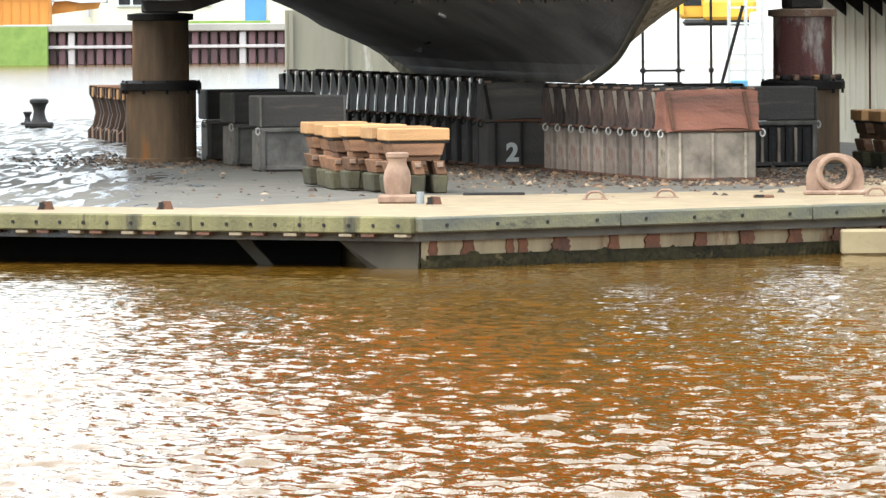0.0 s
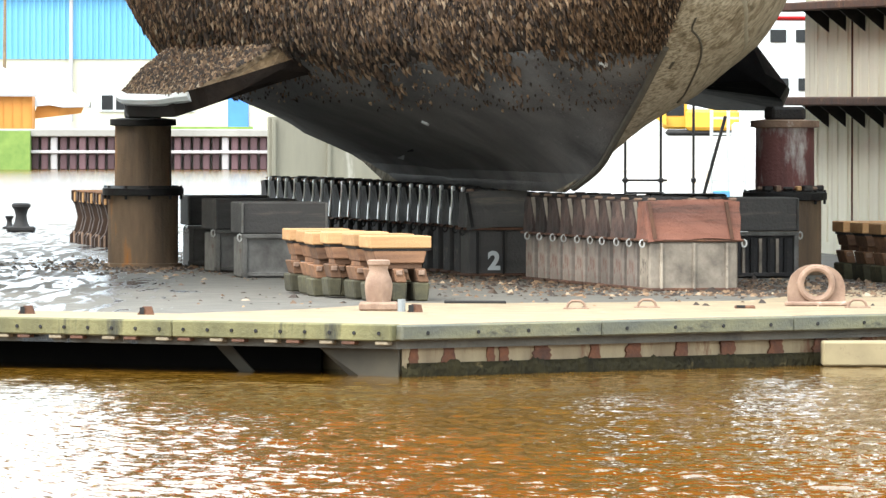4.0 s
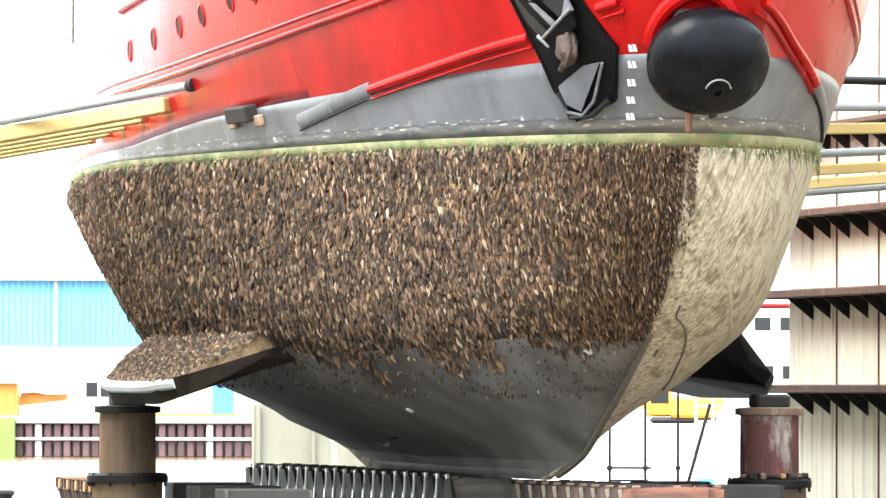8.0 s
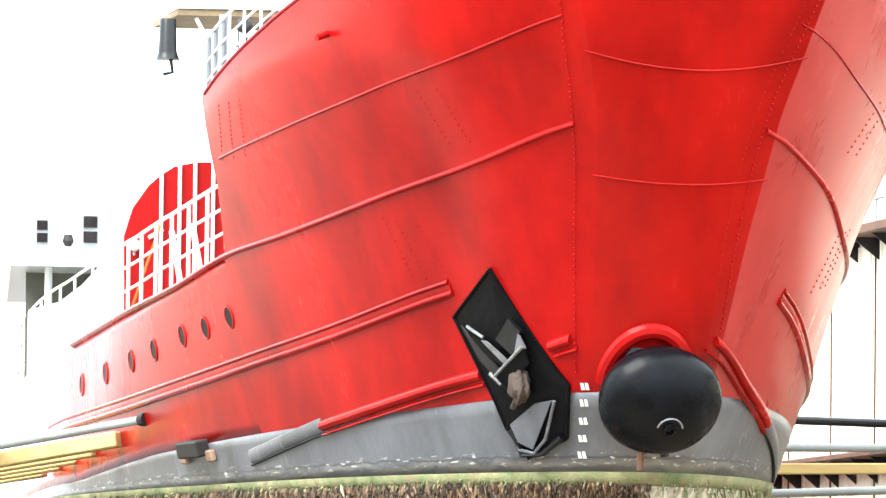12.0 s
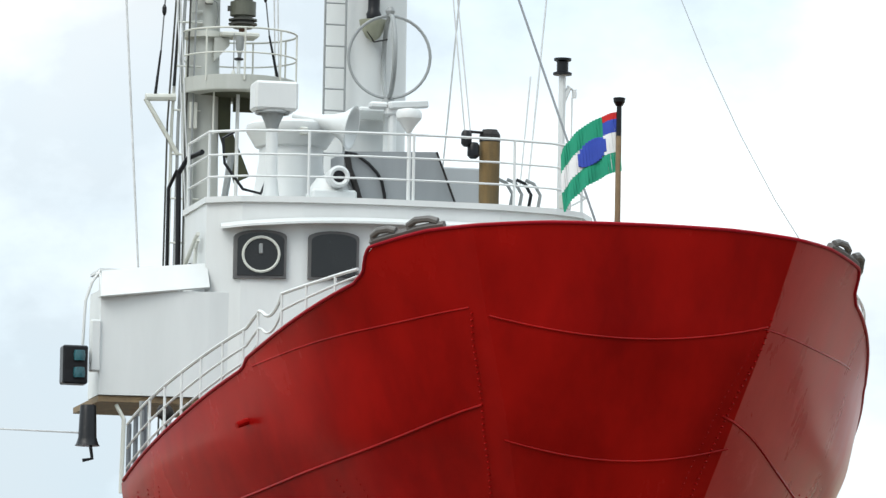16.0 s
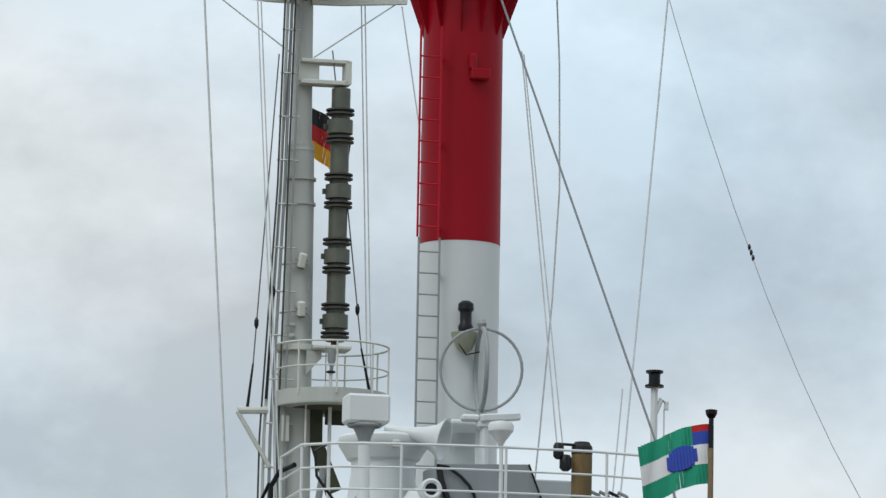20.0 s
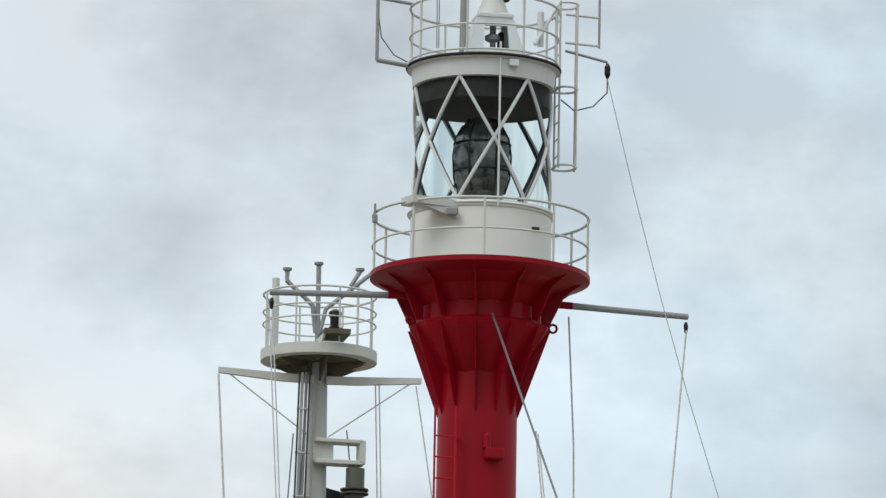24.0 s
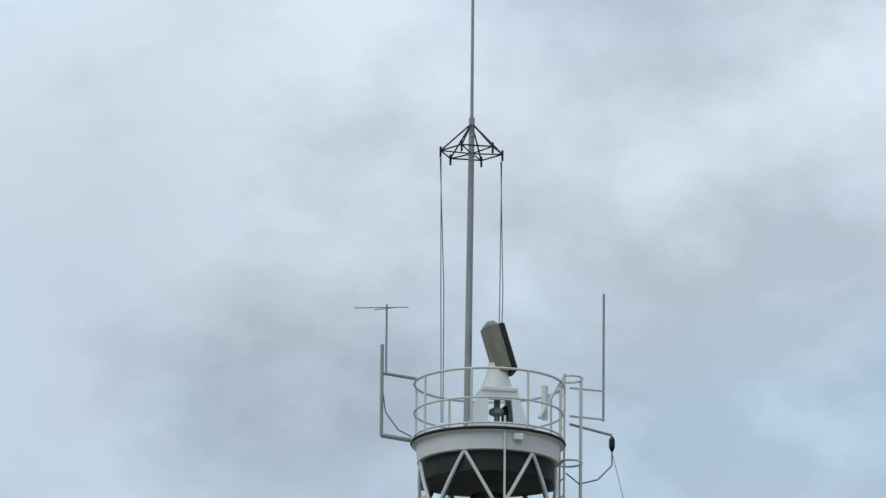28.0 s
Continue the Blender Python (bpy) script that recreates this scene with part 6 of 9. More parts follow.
part("cone", lathe(B(), [(0.60, 15.3), (0.50, 15.7), (0.44, 16.12), (0.44, 16.28), (0.50, 16.30), (0.61, 16.48), (0.63, 16.52), (0.62, 16.60), (0.56, 16.64), (0.2, 16.68)], 32, (12.6, 1.55, 0)), WHITE, sig, smooth=True)
part("lug", box(B(), 11.96, 1.5, 16.46, 0.08, 0.11, 0.11, bevel=0.015), GREYWHITE, sig)
bell = lathe(B(), [(0.05, -0.85), (0.085, -0.5), (0.13, -0.28), (0.20, -0.11), (0.30, 0.0), (0.315, 0.02), (0.28, 0.02), (0.16, -0.08), (0.07, -0.2)], 28, (11.9, 0.86, 16.53), (-0.46, -0.86, -0.22))
part("trumpet", bell, WHITE, sig, "flared white fog horn", smooth=True)
tubeh = lathe(B(), [(0.15, -0.4), (0.15, 0.02), (0.12, 0.05), (0.085, 0.03), (0.07, -0.2)], 22, (10.9, 1.22, 15.72), (-1, 0.05, 0))
part("horn_tube", tubeh, WHITE, sig, "white horn tube with a dark mouth", smooth=True)
part("mouth", lathe(B(), [(0.085, 0), (0.08, 0.02), (0.01, 0.02)], 16, (10.90, 1.22, 15.72), (-1, 0.05, 0)), RUBBER, sig)
bm = lathe(B(), [(0.36, 15.3), (0.34, 15.52), (0.30, 15.62), (0.22, 15.74), (0.08, 15.80), (0.02, 15.81)], 22, (11.35, 1.22, 0))
part("hood", bm, WHITE, sig, "rounded white hood behind the horn tube", smooth=True)
part("base", box(B(), 11.2, 1.26, 15.42, 0.5, 0.62, 0.26, bevel=0.03), WHITE, sig)
nav = kid("radar_antenna", "white bar radar antenna")
part("bar", box(B(), 0, 0, 0, 0.1, 0.62, 0.11, m=Matrix.Translation((11.8, 0.08, 16.87)) @ Matrix.Rotation(radians(-7), 4, "X") @ Matrix.Rotation(radians(18), 4, "Z"), bevel=0.02), WHITE, nav)
part("motor", box(B(), 11.8, 0.28, 16.76, 0.16, 0.26, 0.12, bevel=0.03), WHITE, nav)
part("bracket", box(B(), 11.8, 0.5, 16.84, 0.16, 0.26, 0.10, bevel=0.03), WHITE, nav)
part("post", rod(B(), (11.8, 0.3, ROOF_Z), (11.8, 0.3, 16.75), 0.06), WHITE, nav)
part("satellite_dome", lathe(B(), [(0.03, -0.24), (0.07, -0.17), (0.13, -0.09), (0.172, -0.04), (0.178, 0.03), (0.15, 0.08), (0.05, 0.10)], 20, (10.4, 0.37, 16.53)), WHITE, ship, "small white antenna dome on the railing", smooth=True)
part("dome_post", rod(B(), (10.4, 0.36, ROOF_Z), (10.4, 0.36, 16.3), 0.028), WHITE, ship)
CASEGREY = mat("pale_grey_casing_paint", (0.235, 0.255, 0.265), (0.185, 0.20, 0.21), scale=2, rough=0.5, streak=0.5)
part("roof_casing", plate(B(), [(11.6, 1.1, ROOF_Z), (11.6, 1.1, 16.10), (11.6, -0.19, 16.15), (11.6, -0.52, ROOF_Z)], 0.9), CASEGREY, ship, "grey casing with a slanting end")
VENTGREY = mat("light_grey_vent_paint", (0.33, 0.35, 0.36), (0.27, 0.285, 0.29), scale=2, rough=0.5, streak=0.5)
part("casing_edge", rod(B(), (11.14, -0.19, 16.15), (11.14, -0.52, ROOF_Z), 0.016, seg=6), IRON, ship, "dark edge of the casing")
part("vent_panel", box(B(), 12.6, -0.72, 15.70, 0.6, 0.98, 0.80, bevel=0.02), VENTGREY, ship, "low pale ventilator casing")
MOSSPOST = mat("mossy_post_timber", (0.20, 0.125, 0.045), (0.07, 0.055, 0.025), scale=3.5, rough=0.85, spread=0.36, streak=0.8, stain=(0.10, 0.11, 0.05), stain_scale=3, stain_at=0.56, bump=0.4, grain=30)
post = part("timber_post", lathe(B(), [(0.138, 15.35), (0.142, 16.2), (0.138, 16.3), (0.11, 16.36)], 14, (10.7, -0.83, 0)), MOSSPOST, ship, "short greenish timber post", smooth=True)
part("cap", lathe(B(), [(0.145, 16.26), (0.143, 16.36), (0.10, 16.43), (0.02, 16.44)], 14, (10.7, -0.83, 0)), IRON, post)
for v, z, r in ((-0.48, 16.30, 0.075), (-0.58, 16.14, 0.085)):
    part("bell_lamp", lathe(B(), [(r * 0.5, -0.13), (r, -0.09), (r, 0.05), (r * 0.7, 0.09), (0.01, 0.10)], 12, (10.6, v, z)), RUBBER, post, "small black deck lantern", smooth=True)
part("lamp_arm", rod(B(), (10.6, -0.44, 16.38), (10.65, -0.74, 16.38), 0.02, seg=6), RUBBER, post)
lp = kid("light_pole", "white pole with a black lantern")
part("pole", rod(B(), (10.9, -1.88, 15.2), (10.9, -1.88, 17.28), 0.05), WHITE, lp)
part("lantern", lathe(B(), [(0.13, 0), (0.13, 0.03), (0.08, 0.05), (0.08, 0.18), (0.12, 0.2), (0.12, 0.23)], 18, (10.9, -1.88, 17.26)), RUBBER, lp, smooth=True)
part("arm", tube(B(), [(10.9, -1.9, 16.9), (10.9, -1.98, 17.1), (10.9, -2.05, 17.06), (10.9, -2.05, 16.95)], 0.035, 6), WHITE, lp)
part("whip", rod(B(), (10.9, -2.02, 15.4), (10.9, -2.02, 16.95), 0.012), WHITE, lp)
part("fitting", box(B(), 10.85, -1.95, 15.9, 0.12, 0.12, 0.2, bevel=0.02), GREYWHITE, lp)
part("fitting", box(B(), 10.85, -1.92, 15.5, 0.14, 0.14, 0.22, bevel=0.02), GREYWHITE, lp)
pipes = kid("vent_pipes", "bent grey and black vent pipes")
for i in range(4):
    v = -1.18 - 0.13 * i
    part("pipe", tube(B(), [(11.0, v, 15.3), (11.0, v - 0.05, 15.6), (11.0, v + 0.04, 15.75), (11.0, v + 0.16, 15.8)], 0.025, 6), RUBBER if i == 2 else STEEL, pipes)
part("pipe", tube(B(), [(12.8, 3.06, 14.3), (12.8, 3.08, 15.9), (12.7, 2.98, 16.1), (12.3, 2.85, 16.15)], 0.038, 8), RUBBER, pipes, "thick black cable pipe")
part("pipe", tube(B(), [(12.9, 3.2, 14.3), (12.9, 3.2, 15.7), (12.8, 3.1, 15.95)], 0.026, 8), RUBBER, pipes)
cab = kid("roof_cables", "dark drooping cables")
part("cable", tube(B(), [(11.1, 1.1, 16.08), (11.1, 0.95, 16.06), (11.1, 0.77, 15.94), (11.1, 0.65, 15.82), (11.1, 0.58, 15.70), (11.1, 0.54, 15.52), (11.1, 0.53, 15.40)], 0.024, 6), RUBBER, cab, smooth=True)
part("cable", tube(B(), [(11.08, 1.08, 16.06), (11.08, 1.04, 15.85), (11.08, 0.96, 15.65), (11.08, 0.88, 15.40)], 0.045, 6), IRON, cab, smooth=True)
part("cable", tube(B(), [(11.6, 2.55, 16.35), (11.5, 2.72, 16.25), (11.45, 2.7, 15.9), (11.4, 2.45, 15.55), (11.4, 2.2, 15.5), (11.4, 2.1, 15.75)], 0.022, 5), RUBBER, cab)
part("cable", tube(B(), [(12.4, 2.7, 15.4), (12.2, 2.55, 15.5), (12, 2.5, 16.1)], 0.05, 6), STEEL, cab)

# ---- the light tower ----
LADDERRED = mat("bright_red_ladder_paint", (0.42, 0.006, 0.018), (0.32, 0.004, 0.012), scale=4, rough=0.45, spec=0.2)
TU, TV = 14.9, 0.04
tower = kid("light_tower", "tubular light tower, white below and red above")
part("lower_tube", lathe(B(), [(0.62, 9.0), (0.585, 16), (0.575, 19.72)], 40, (TU, TV, 0)), TOWERWHITE, tower, "white lower tube", smooth=True)
part("upper_tube", lathe(B(), [(0.578, 19.72), (0.565, 23.4)], 40, (TU, TV, 0)), RED_DARK, tower, "deep red upper tube", smooth=True)
part("collar", lathe(B(), [(0.565, 23.28), (0.60, 23.33), (1.0, 23.93), (1.03, 24.0), (0.92, 24.05), (0.90, 24.28)], 12, (TU, TV, 0)), RED_DARK, tower, "flared red gallery collar")
part("gallery", lathe(B(), [(0.86, 24.26), (0.90, 24.28), (1.06, 24.50), (1.30, 24.62), (1.56, 24.70), (1.58, 24.71), (1.58, 24.78), (1.0, 24.79)], 48, (TU, TV, 0)), RED_DARK, tower, "round red gallery rim")
for k in range(12):
    a = radians(30 * k + 15)
    d = Vector((math.cos(a), math.sin(a), 0))
    c = Vector((TU, TV, 0))
    part("fin", plate(B(), [c + d * 0.55 + Vector((0, 0, 22.72)), c + d * 0.575 + Vector((0, 0, 22.72)), c + d * 1.02 + Vector((0, 0, 23.97)), c + d * 0.9 + Vector((0, 0, 23.97)), c + d * 0.55 + Vector((0, 0, 23.4))], 0.014), RED_DARK, tower, "red triangular fin under the collar")
    part("gusset", plate(B(), [c + d * 0.9 + Vector((0, 0, 24.06)), c + d * 1.0 + Vector((0, 0, 24.04)), c + d * 1.22 + Vector((0, 0, 24.50)), c + d * 1.5 + Vector((0, 0, 24.69)), c + d * 0.9 + Vector((0, 0, 24.69))], 0.03), RED_DARK, tower, "red gusset plate")
for k, a in enumerate((100, 262)):
    d = Vector((math.cos(radians(a)), math.sin(radians(a)), 0))
    part("lug", tube(B(), [Vector((TU, TV, 24.05)) + d * (1.06 + 0.06 * math.cos(radians(b))) + Vector((0, 0, 0.06 * math.sin(radians(b)))) for b in range(0, 360, 45)], 0.02, 5, True), RED_DARK, tower)
part("gallery_floor", lathe(B(), [(1.5, 24.785), (1.5, 24.80), (0.9, 24.802)], 40, (TU, TV, 0)), STEEL, tower, "grey gallery floor")
drum = part("lantern_drum", lathe(B(), [(1.015, 24.78), (1.015, 25.60), (1.04, 25.62), (1.04, 25.70), (0.9, 25.71)], 48, (TU, TV, 0)), DRUMWHITE, tower, "white drum under the lantern", smooth=True)
part("band", tube(B(), circle((TU, TV, 25.66), 1.045, 40), 0.02, 6, True), WHITE, drum)
part("vent_box", box(B(), TU - 0.80, TV - 0.62, 25.35, 0.1, 0.12, 0.05, bevel=0.01), IRON, drum)
bm = B()
slab(bm, [(TU - 0.85, TV + 0.42), (TU - 0.55, TV + 0.75), (TU - 0.75, TV + 1.32), (TU - 1.08, TV + 1.22)], 25.58, 25.69)
part("davit_shelf", bm, GREYWHITE, drum, "small projecting shelf")
part("shelf_stay", plate(B(), [(TU - 0.86, TV + 0.55, 25.58), (TU - 1.0, TV + 1.15, 25.60), (TU - 0.88, TV + 0.62, 25.44), (TU - 0.86, TV + 0.52, 25.42)], 0.05), GREYWHITE, drum, "tapered stay under the shelf")
part("shelf_box", box(B(), TU - 0.95, TV + 0.62, 25.50, 0.12, 0.16, 0.12, bevel=0.02), STEEL, drum, "small grey box under the shelf")

lan = kid("lantern", "glazed lantern with white diamond glazing bars")
GLASS = bpy.data.materials.new("lantern_glass")
GLASS.use_nodes = True
gb = GLASS.node_tree.nodes["Principled BSDF"]
gb.inputs["Base Color"].default_value = (0.80, 0.9, 0.88, 1)
gb.inputs["Transmission Weight"].default_value, gb.inputs["Roughness"].default_value, gb.inputs["IOR"].default_value = 1.0, 0.02, 1.05
bm = B()
lo = [bm.verts.new((TU + 0.97 * math.cos(2 * math.pi * k / 48), TV + 0.97 * math.sin(2 * math.pi * k / 48), 25.71)) for k in range(48)]
hi = [bm.verts.new((v.co.x, v.co.y, 27.52)) for v in lo]
for k in range(48):
    bm.faces.new((lo[k], lo[(k + 1) % 48], hi[(k + 1) % 48], hi[k]))
pane = part("glazing", bm, GLASS, lan, "clear curved glazing", smooth=True)
pane.visible_shadow = False
# dark tone for the inner side of the white glazing bars
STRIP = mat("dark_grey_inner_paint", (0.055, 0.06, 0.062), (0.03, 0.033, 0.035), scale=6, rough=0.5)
for k in range(6):
    for s in (-1, 1):
        a0 = 178 + 60 * k + 30
        pts = [(TU + 0.985 * math.cos(radians(a0 + s * 60 * i / 12)), TV + 0.985 * math.sin(radians(a0 + s * 60 * i / 12)), 27.52 - 1.8 * i / 12) for i in range(13)]
        part("glazing_bar", tube(B(), pts, 0.026, 6), WHITE, lan)
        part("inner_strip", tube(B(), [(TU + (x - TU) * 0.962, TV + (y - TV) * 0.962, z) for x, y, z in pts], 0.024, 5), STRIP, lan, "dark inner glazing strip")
part("front_rod", rod(B(), (TU - 1.06, TV - 0.02, 25.6), (TU - 1.06, TV - 0.02, 28.0), 0.016), WHITE, lan)
OPTIC = mat("thick_greenish_lens_glass", (0.075, 0.088, 0.08), (0.006, 0.007, 0.007), scale=3.2, rough=0.1, spread=0.2, spec=0.8)
part("optic", lathe(B(), [(0.28, 25.75), (0.31, 25.98), (0.375, 26.2), (0.39, 26.4), (0.39, 26.66), (0.355, 26.8), (0.26, 26.98), (0.22, 27.06), (0.10, 27.08)], 12, (TU, TV, 0)), OPTIC, lan, "dark barrel-shaped lens")
for z in (26.3, 26.7):
    part("optic_ring", tube(B(), circle((TU, TV, z), 0.39, 20), 0.014, 5, True), IRON, lan)
for k in range(6):
    a = radians(60 * k + 20)
    part("optic_rib", tube(B(), [(TU + r * math.cos(a), TV + r * math.sin(a), z) for r, z in ((0.315, 25.98), (0.38, 26.2), (0.398, 26.53), (0.36, 26.8), (0.265, 26.98))], 0.014, 5), IRON, lan)
part("lamp_table", lathe(B(), [(0.5, 25.68), (0.5, 25.76), (0.3, 25.78)], 24, (TU, TV, 0)), IRON, lan)
part("lantern_floor", lathe(B(), [(0.95, 25.62), (0.95, 25.68), (0.1, 25.69)], 24, (TU, TV, 0)), STEEL, lan)
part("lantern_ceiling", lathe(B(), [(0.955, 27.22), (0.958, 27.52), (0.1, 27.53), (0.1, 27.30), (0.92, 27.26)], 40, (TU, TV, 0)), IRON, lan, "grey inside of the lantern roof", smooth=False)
part("roof", lathe(B(), [(0.9, 27.50), (1.02, 27.52), (1.04, 27.76), (1.10, 27.78), (1.10, 27.83), (0.1, 27.88)], 48, (TU, TV, 0)), WHITE, lan, "white lantern roof", smooth=False)
part("gutter", tube(B(), circle((TU, TV, 27.81), 1.10, 48), 0.025, 6, True), IRON, lan)
part("nameplate_box", box(B(), TU - 1.05, TV - 0.22, 27.70, 0.08, 0.14, 0.1, bevel=0.01), WHITE, lan)


def ring_rail(name, label, R, z0, heights, n, mat_=WHITE, c=(TU, TV), r=0.02, a0=0):
    t = kid(name, label)
    for h in heights:
        part("rail", tube(B(), circle((c[0], c[1], z0 + h), R, 48), r if h == max(heights) else r * 0.8, 6, True), mat_, t)
    for k in range(n):
        a = radians(a0 + 360 * k / n)
        x, y = c[0] + R * math.cos(a), c[1] + R * math.sin(a)
        part("post", rod(B(), (x, y, z0), (x, y, z0 + max(heights)), r, seg=6), mat_, t)
    return t


gr = ring_rail("gallery_railing", "white ring railing round the lantern gallery", 1.55, 24.76, (0.42, 0.86), 9, GREYWHITE, a0=50)
part("stub", rod(B(), (TU - 0.15, TV + 1.58, 25.46), (TU - 0.15, TV + 1.58, 25.72), 0.018), STEEL, gr)
part("clamp", box(B(), TU - 0.15, TV + 1.58, 25.5, 0.07, 0.07, 0.12, bevel=0.01), STEEL, gr)
ring_rail("lantern_roof_railing", "white ring railing on the lantern roof", 1.07, 27.83, (0.06, 0.43, 0.86), 8, GREYWHITE, a0=20)

rad = kid("scanner_mast", "radar scanner on a white pedestal on the lantern roof")
cx, cy = TU - 0.1, TV - 0.10
for sx, sy in ((-1, -1), (-1, 1), (1, -1), (1, 1)):
    part("leg", plate(B(), [(cx + sx * 0.32, cy + sy * 0.44, 27.85), (cx + sx * 0.32, cy + sy * 0.20, 27.85), (cx + sx * 0.2, cy + sy * 0.165, 28.52), (cx + sx * 0.2, cy + sy * 0.25, 28.52)], 0.05), WHITE, rad, "tapered white leg plate")
for sy in (-1, 1):
    part("side_plate", plate(B(), [(cx - 0.32, cy + sy * 0.44, 27.85), (cx + 0.32, cy + sy * 0.44, 27.85), (cx + 0.2, cy + sy * 0.25, 28.52), (cx - 0.2, cy + sy * 0.25, 28.52)], 0.03), WHITE, rad, "sloping white side plate")
part("apron", box(B(), cx - 0.3, cy, 27.95, 0.06, 0.84, 0.20), WHITE, rad)
part("lintel", box(B(), cx - 0.2, cy, 28.47, 0.06, 0.46, 0.12), WHITE, rad)
part("head_plate", box(B(), cx, cy, 28.56, 0.5, 0.52, 0.08, bevel=0.02), WHITE, rad)
part("gear", lathe(B(), [(0.03, 27.9), (0.035, 28.2), (0.11, 28.24), (0.11, 28.3), (0.04, 28.34), (0.04, 28.52)], 14, (cx, cy, 0)), STEEL, rad)
part("motor", box(B(), cx + 0.05, cy - 0.13, 28.2, 0.14, 0.08, 0.34, bevel=0.02), IRON, rad)
part("gear_head", lathe(B(), [(0.24, 28.6), (0.16, 28.82), (0.13, 28.98)], 16, (cx, cy, 0)), GREYWHITE, rad, smooth=True)
SCANOLIVE = mat("olive_grey_radome", (0.20, 0.195, 0.14), (0.13, 0.125, 0.09), scale=4, rough=0.5)
tilt = Matrix.Translation((cx, cy + 0.0, 29.22)) @ Matrix.Rotation(radians(-17), 4, "X")
bar_ = part("antenna", box(B(), 0, 0.02, 0, 0.4, 0.23, 0.78, m=tilt, bevel=0.07), SCANOLIVE, rad, "olive-grey slanting antenna body")
part("antenna_back", box(B(), 0.05, -0.135, -0.04, 0.38, 0.09, 0.74, m=tilt, bevel=0.02), IRON, bar_, "dark side of the antenna")

pole = kid("topmast", "thin grey topmast with a ring of spreaders")
part("pole", rod(B(), (TU + 0.1, TV + 0.29, 28.05), (TU + 0.1, TV + 0.26, 32.7), 0.055, 0.042, 10), STEEL, pole)
part("upper_pole", rod(B(), (TU + 0.1, TV + 0.26, 32.6), (TU + 0.1, TV + 0.26, 36.0), 0.025, 0.018, 8), STEEL, pole)
apex = Vector((TU + 0.1, TV + 0.26, 32.62))
for k in range(6):
    a = radians(60 * k + 30)
    p = apex + Vector((0.46 * math.cos(a), 0.46 * math.sin(a), -0.44))
    a2 = radians(60 * k + 90)
    q = apex + Vector((0.46 * math.cos(a2), 0.46 * math.sin(a2), -0.44))
    part("strut", rod(B(), apex, p, 0.013, seg=5), IRON, pole)
    part("spoke", rod(B(), apex - Vector((0, 0, 0.46)), p, 0.011, seg=5), IRON, pole)
    part("rim", rod(B(), p, q, 0.012, seg=5), IRON, pole)
    part("stub", rod(B(), p - Vector((0, 0, 0.1)), p + Vector((0, 0, 0.06)), 0.018, seg=6), IRON, pole)
for y in (0.46, -0.46):
    for d in (0, 0.045):
        part("halyard", tube(B(), [apex + Vector((0, y * 0.98 + d * 0.3, -0.55)), apex + Vector((0, y * 0.95 - d, -2.5)), apex + Vector((0, y * 0.9 - d * 0.6, -4.5))], 0.007, 4), WIRE, pole)

aer = kid("whip_aerials", "thin aerials on brackets beside the lantern roof")
AL = TV + 1.57
part("mast", rod(B(), (TU, AL, 27.86), (TU, AL, 29.2), 0.026), STEEL, aer)
part("mast", rod(B(), (TU, AL - 0.06, 28.75), (TU, AL - 0.06, 29.8), 0.015), STEEL, aer)
part("dipole", rod(B(), (TU, AL + 0.42, 29.72), (TU, AL - 0.38, 29.78), 0.008, seg=5), STEEL, aer)
part("dipole", rod(B(), (TU - 0.35, AL - 0.15, 29.68), (TU + 0.35, AL + 0.05, 29.8), 0.008, seg=5), STEEL, aer)
part("bracket", rod(B(), (TU, AL, 28.78), (TU, TV + 1.05, 28.72), 0.025), STEEL, aer)
part("bracket", rod(B(), (TU, AL, 27.86), (TU, TV + 1.05, 27.8), 0.035), STEEL, aer)
AR = TV - 1.70
part("mast", rod(B(), (TU, AR, 28.25), (TU, AR, 30.15), 0.018), STEEL, aer)
part("bracket", rod(B(), (TU, AR, 28.7), (TU, TV - 1.2, 28.72), 0.018), GREYWHITE, aer)
part("bracket", rod(B(), (TU, AR, 28.28), (TU, TV - 1.2, 28.3), 0.018), GREYWHITE, aer)
part("arm", rod(B(), (TU, TV - 1.2, 28.18), (TU, AR - 0.13, 28.05), 0.02), STEEL, aer)
part("insulator", lathe(B(), [(0.02, -0.12), (0.045, -0.06), (0.045, 0.05), (0.02, 0.1)], 8, (TU, AR - 0.13, 27.93)), RUBBER, aer)
part("cable", tube(B(), [(TU, AR - 0.13, 27.85), (TU, AR - 0.13, 27.6), (TU, AR + 0.08, 27.38), (TU, AR + 0.35, 27.3), (TU, TV - 1.15, 27.45)], 0.012, 5), WIRE, aer)
part("cable", tube(B(), [(TU, AL, 28.6), (TU, AL - 0.06, 28.2), (TU, AL - 0.25, 27.95), (TU, AL - 0.45, 27.86)], 0.01, 5), WIRE, aer)

cage = kid("caged_ladder", "white caged ladder on the lantern side")
for x, y in ((TU - 0.15, TV - 1.09), (TU + 0.15, TV - 1.09), (TU - 0.16, TV - 1.34), (TU + 0.1, TV - 1.38)):
    part("rail", rod(B(), (x, y, 26.42), (x, y, 28.85), 0.018, seg=6), GREYWHITE, cage)
for z in (26.45, 27.6, 28.85):
    part("hoop", tube(B(), [(TU, TV - 1.07, z)] + [(TU + 0.22 * math.sin(radians(a)), TV - 1.2 - 0.2 * math.cos(radians(a)) * 0.9, z) for a in range(-140, 141, 20)] + [(TU, TV - 1.07, z)], 0.018, 5), GREYWHITE, cage)
for k in range(9):
    part("rung", rod(B(), (TU - 0.15, TV - 1.09, 26.6 + 0.25 * k), (TU + 0.15, TV - 1.09, 26.6 + 0.25 * k), 0.012, seg=5), GREYWHITE, cage)
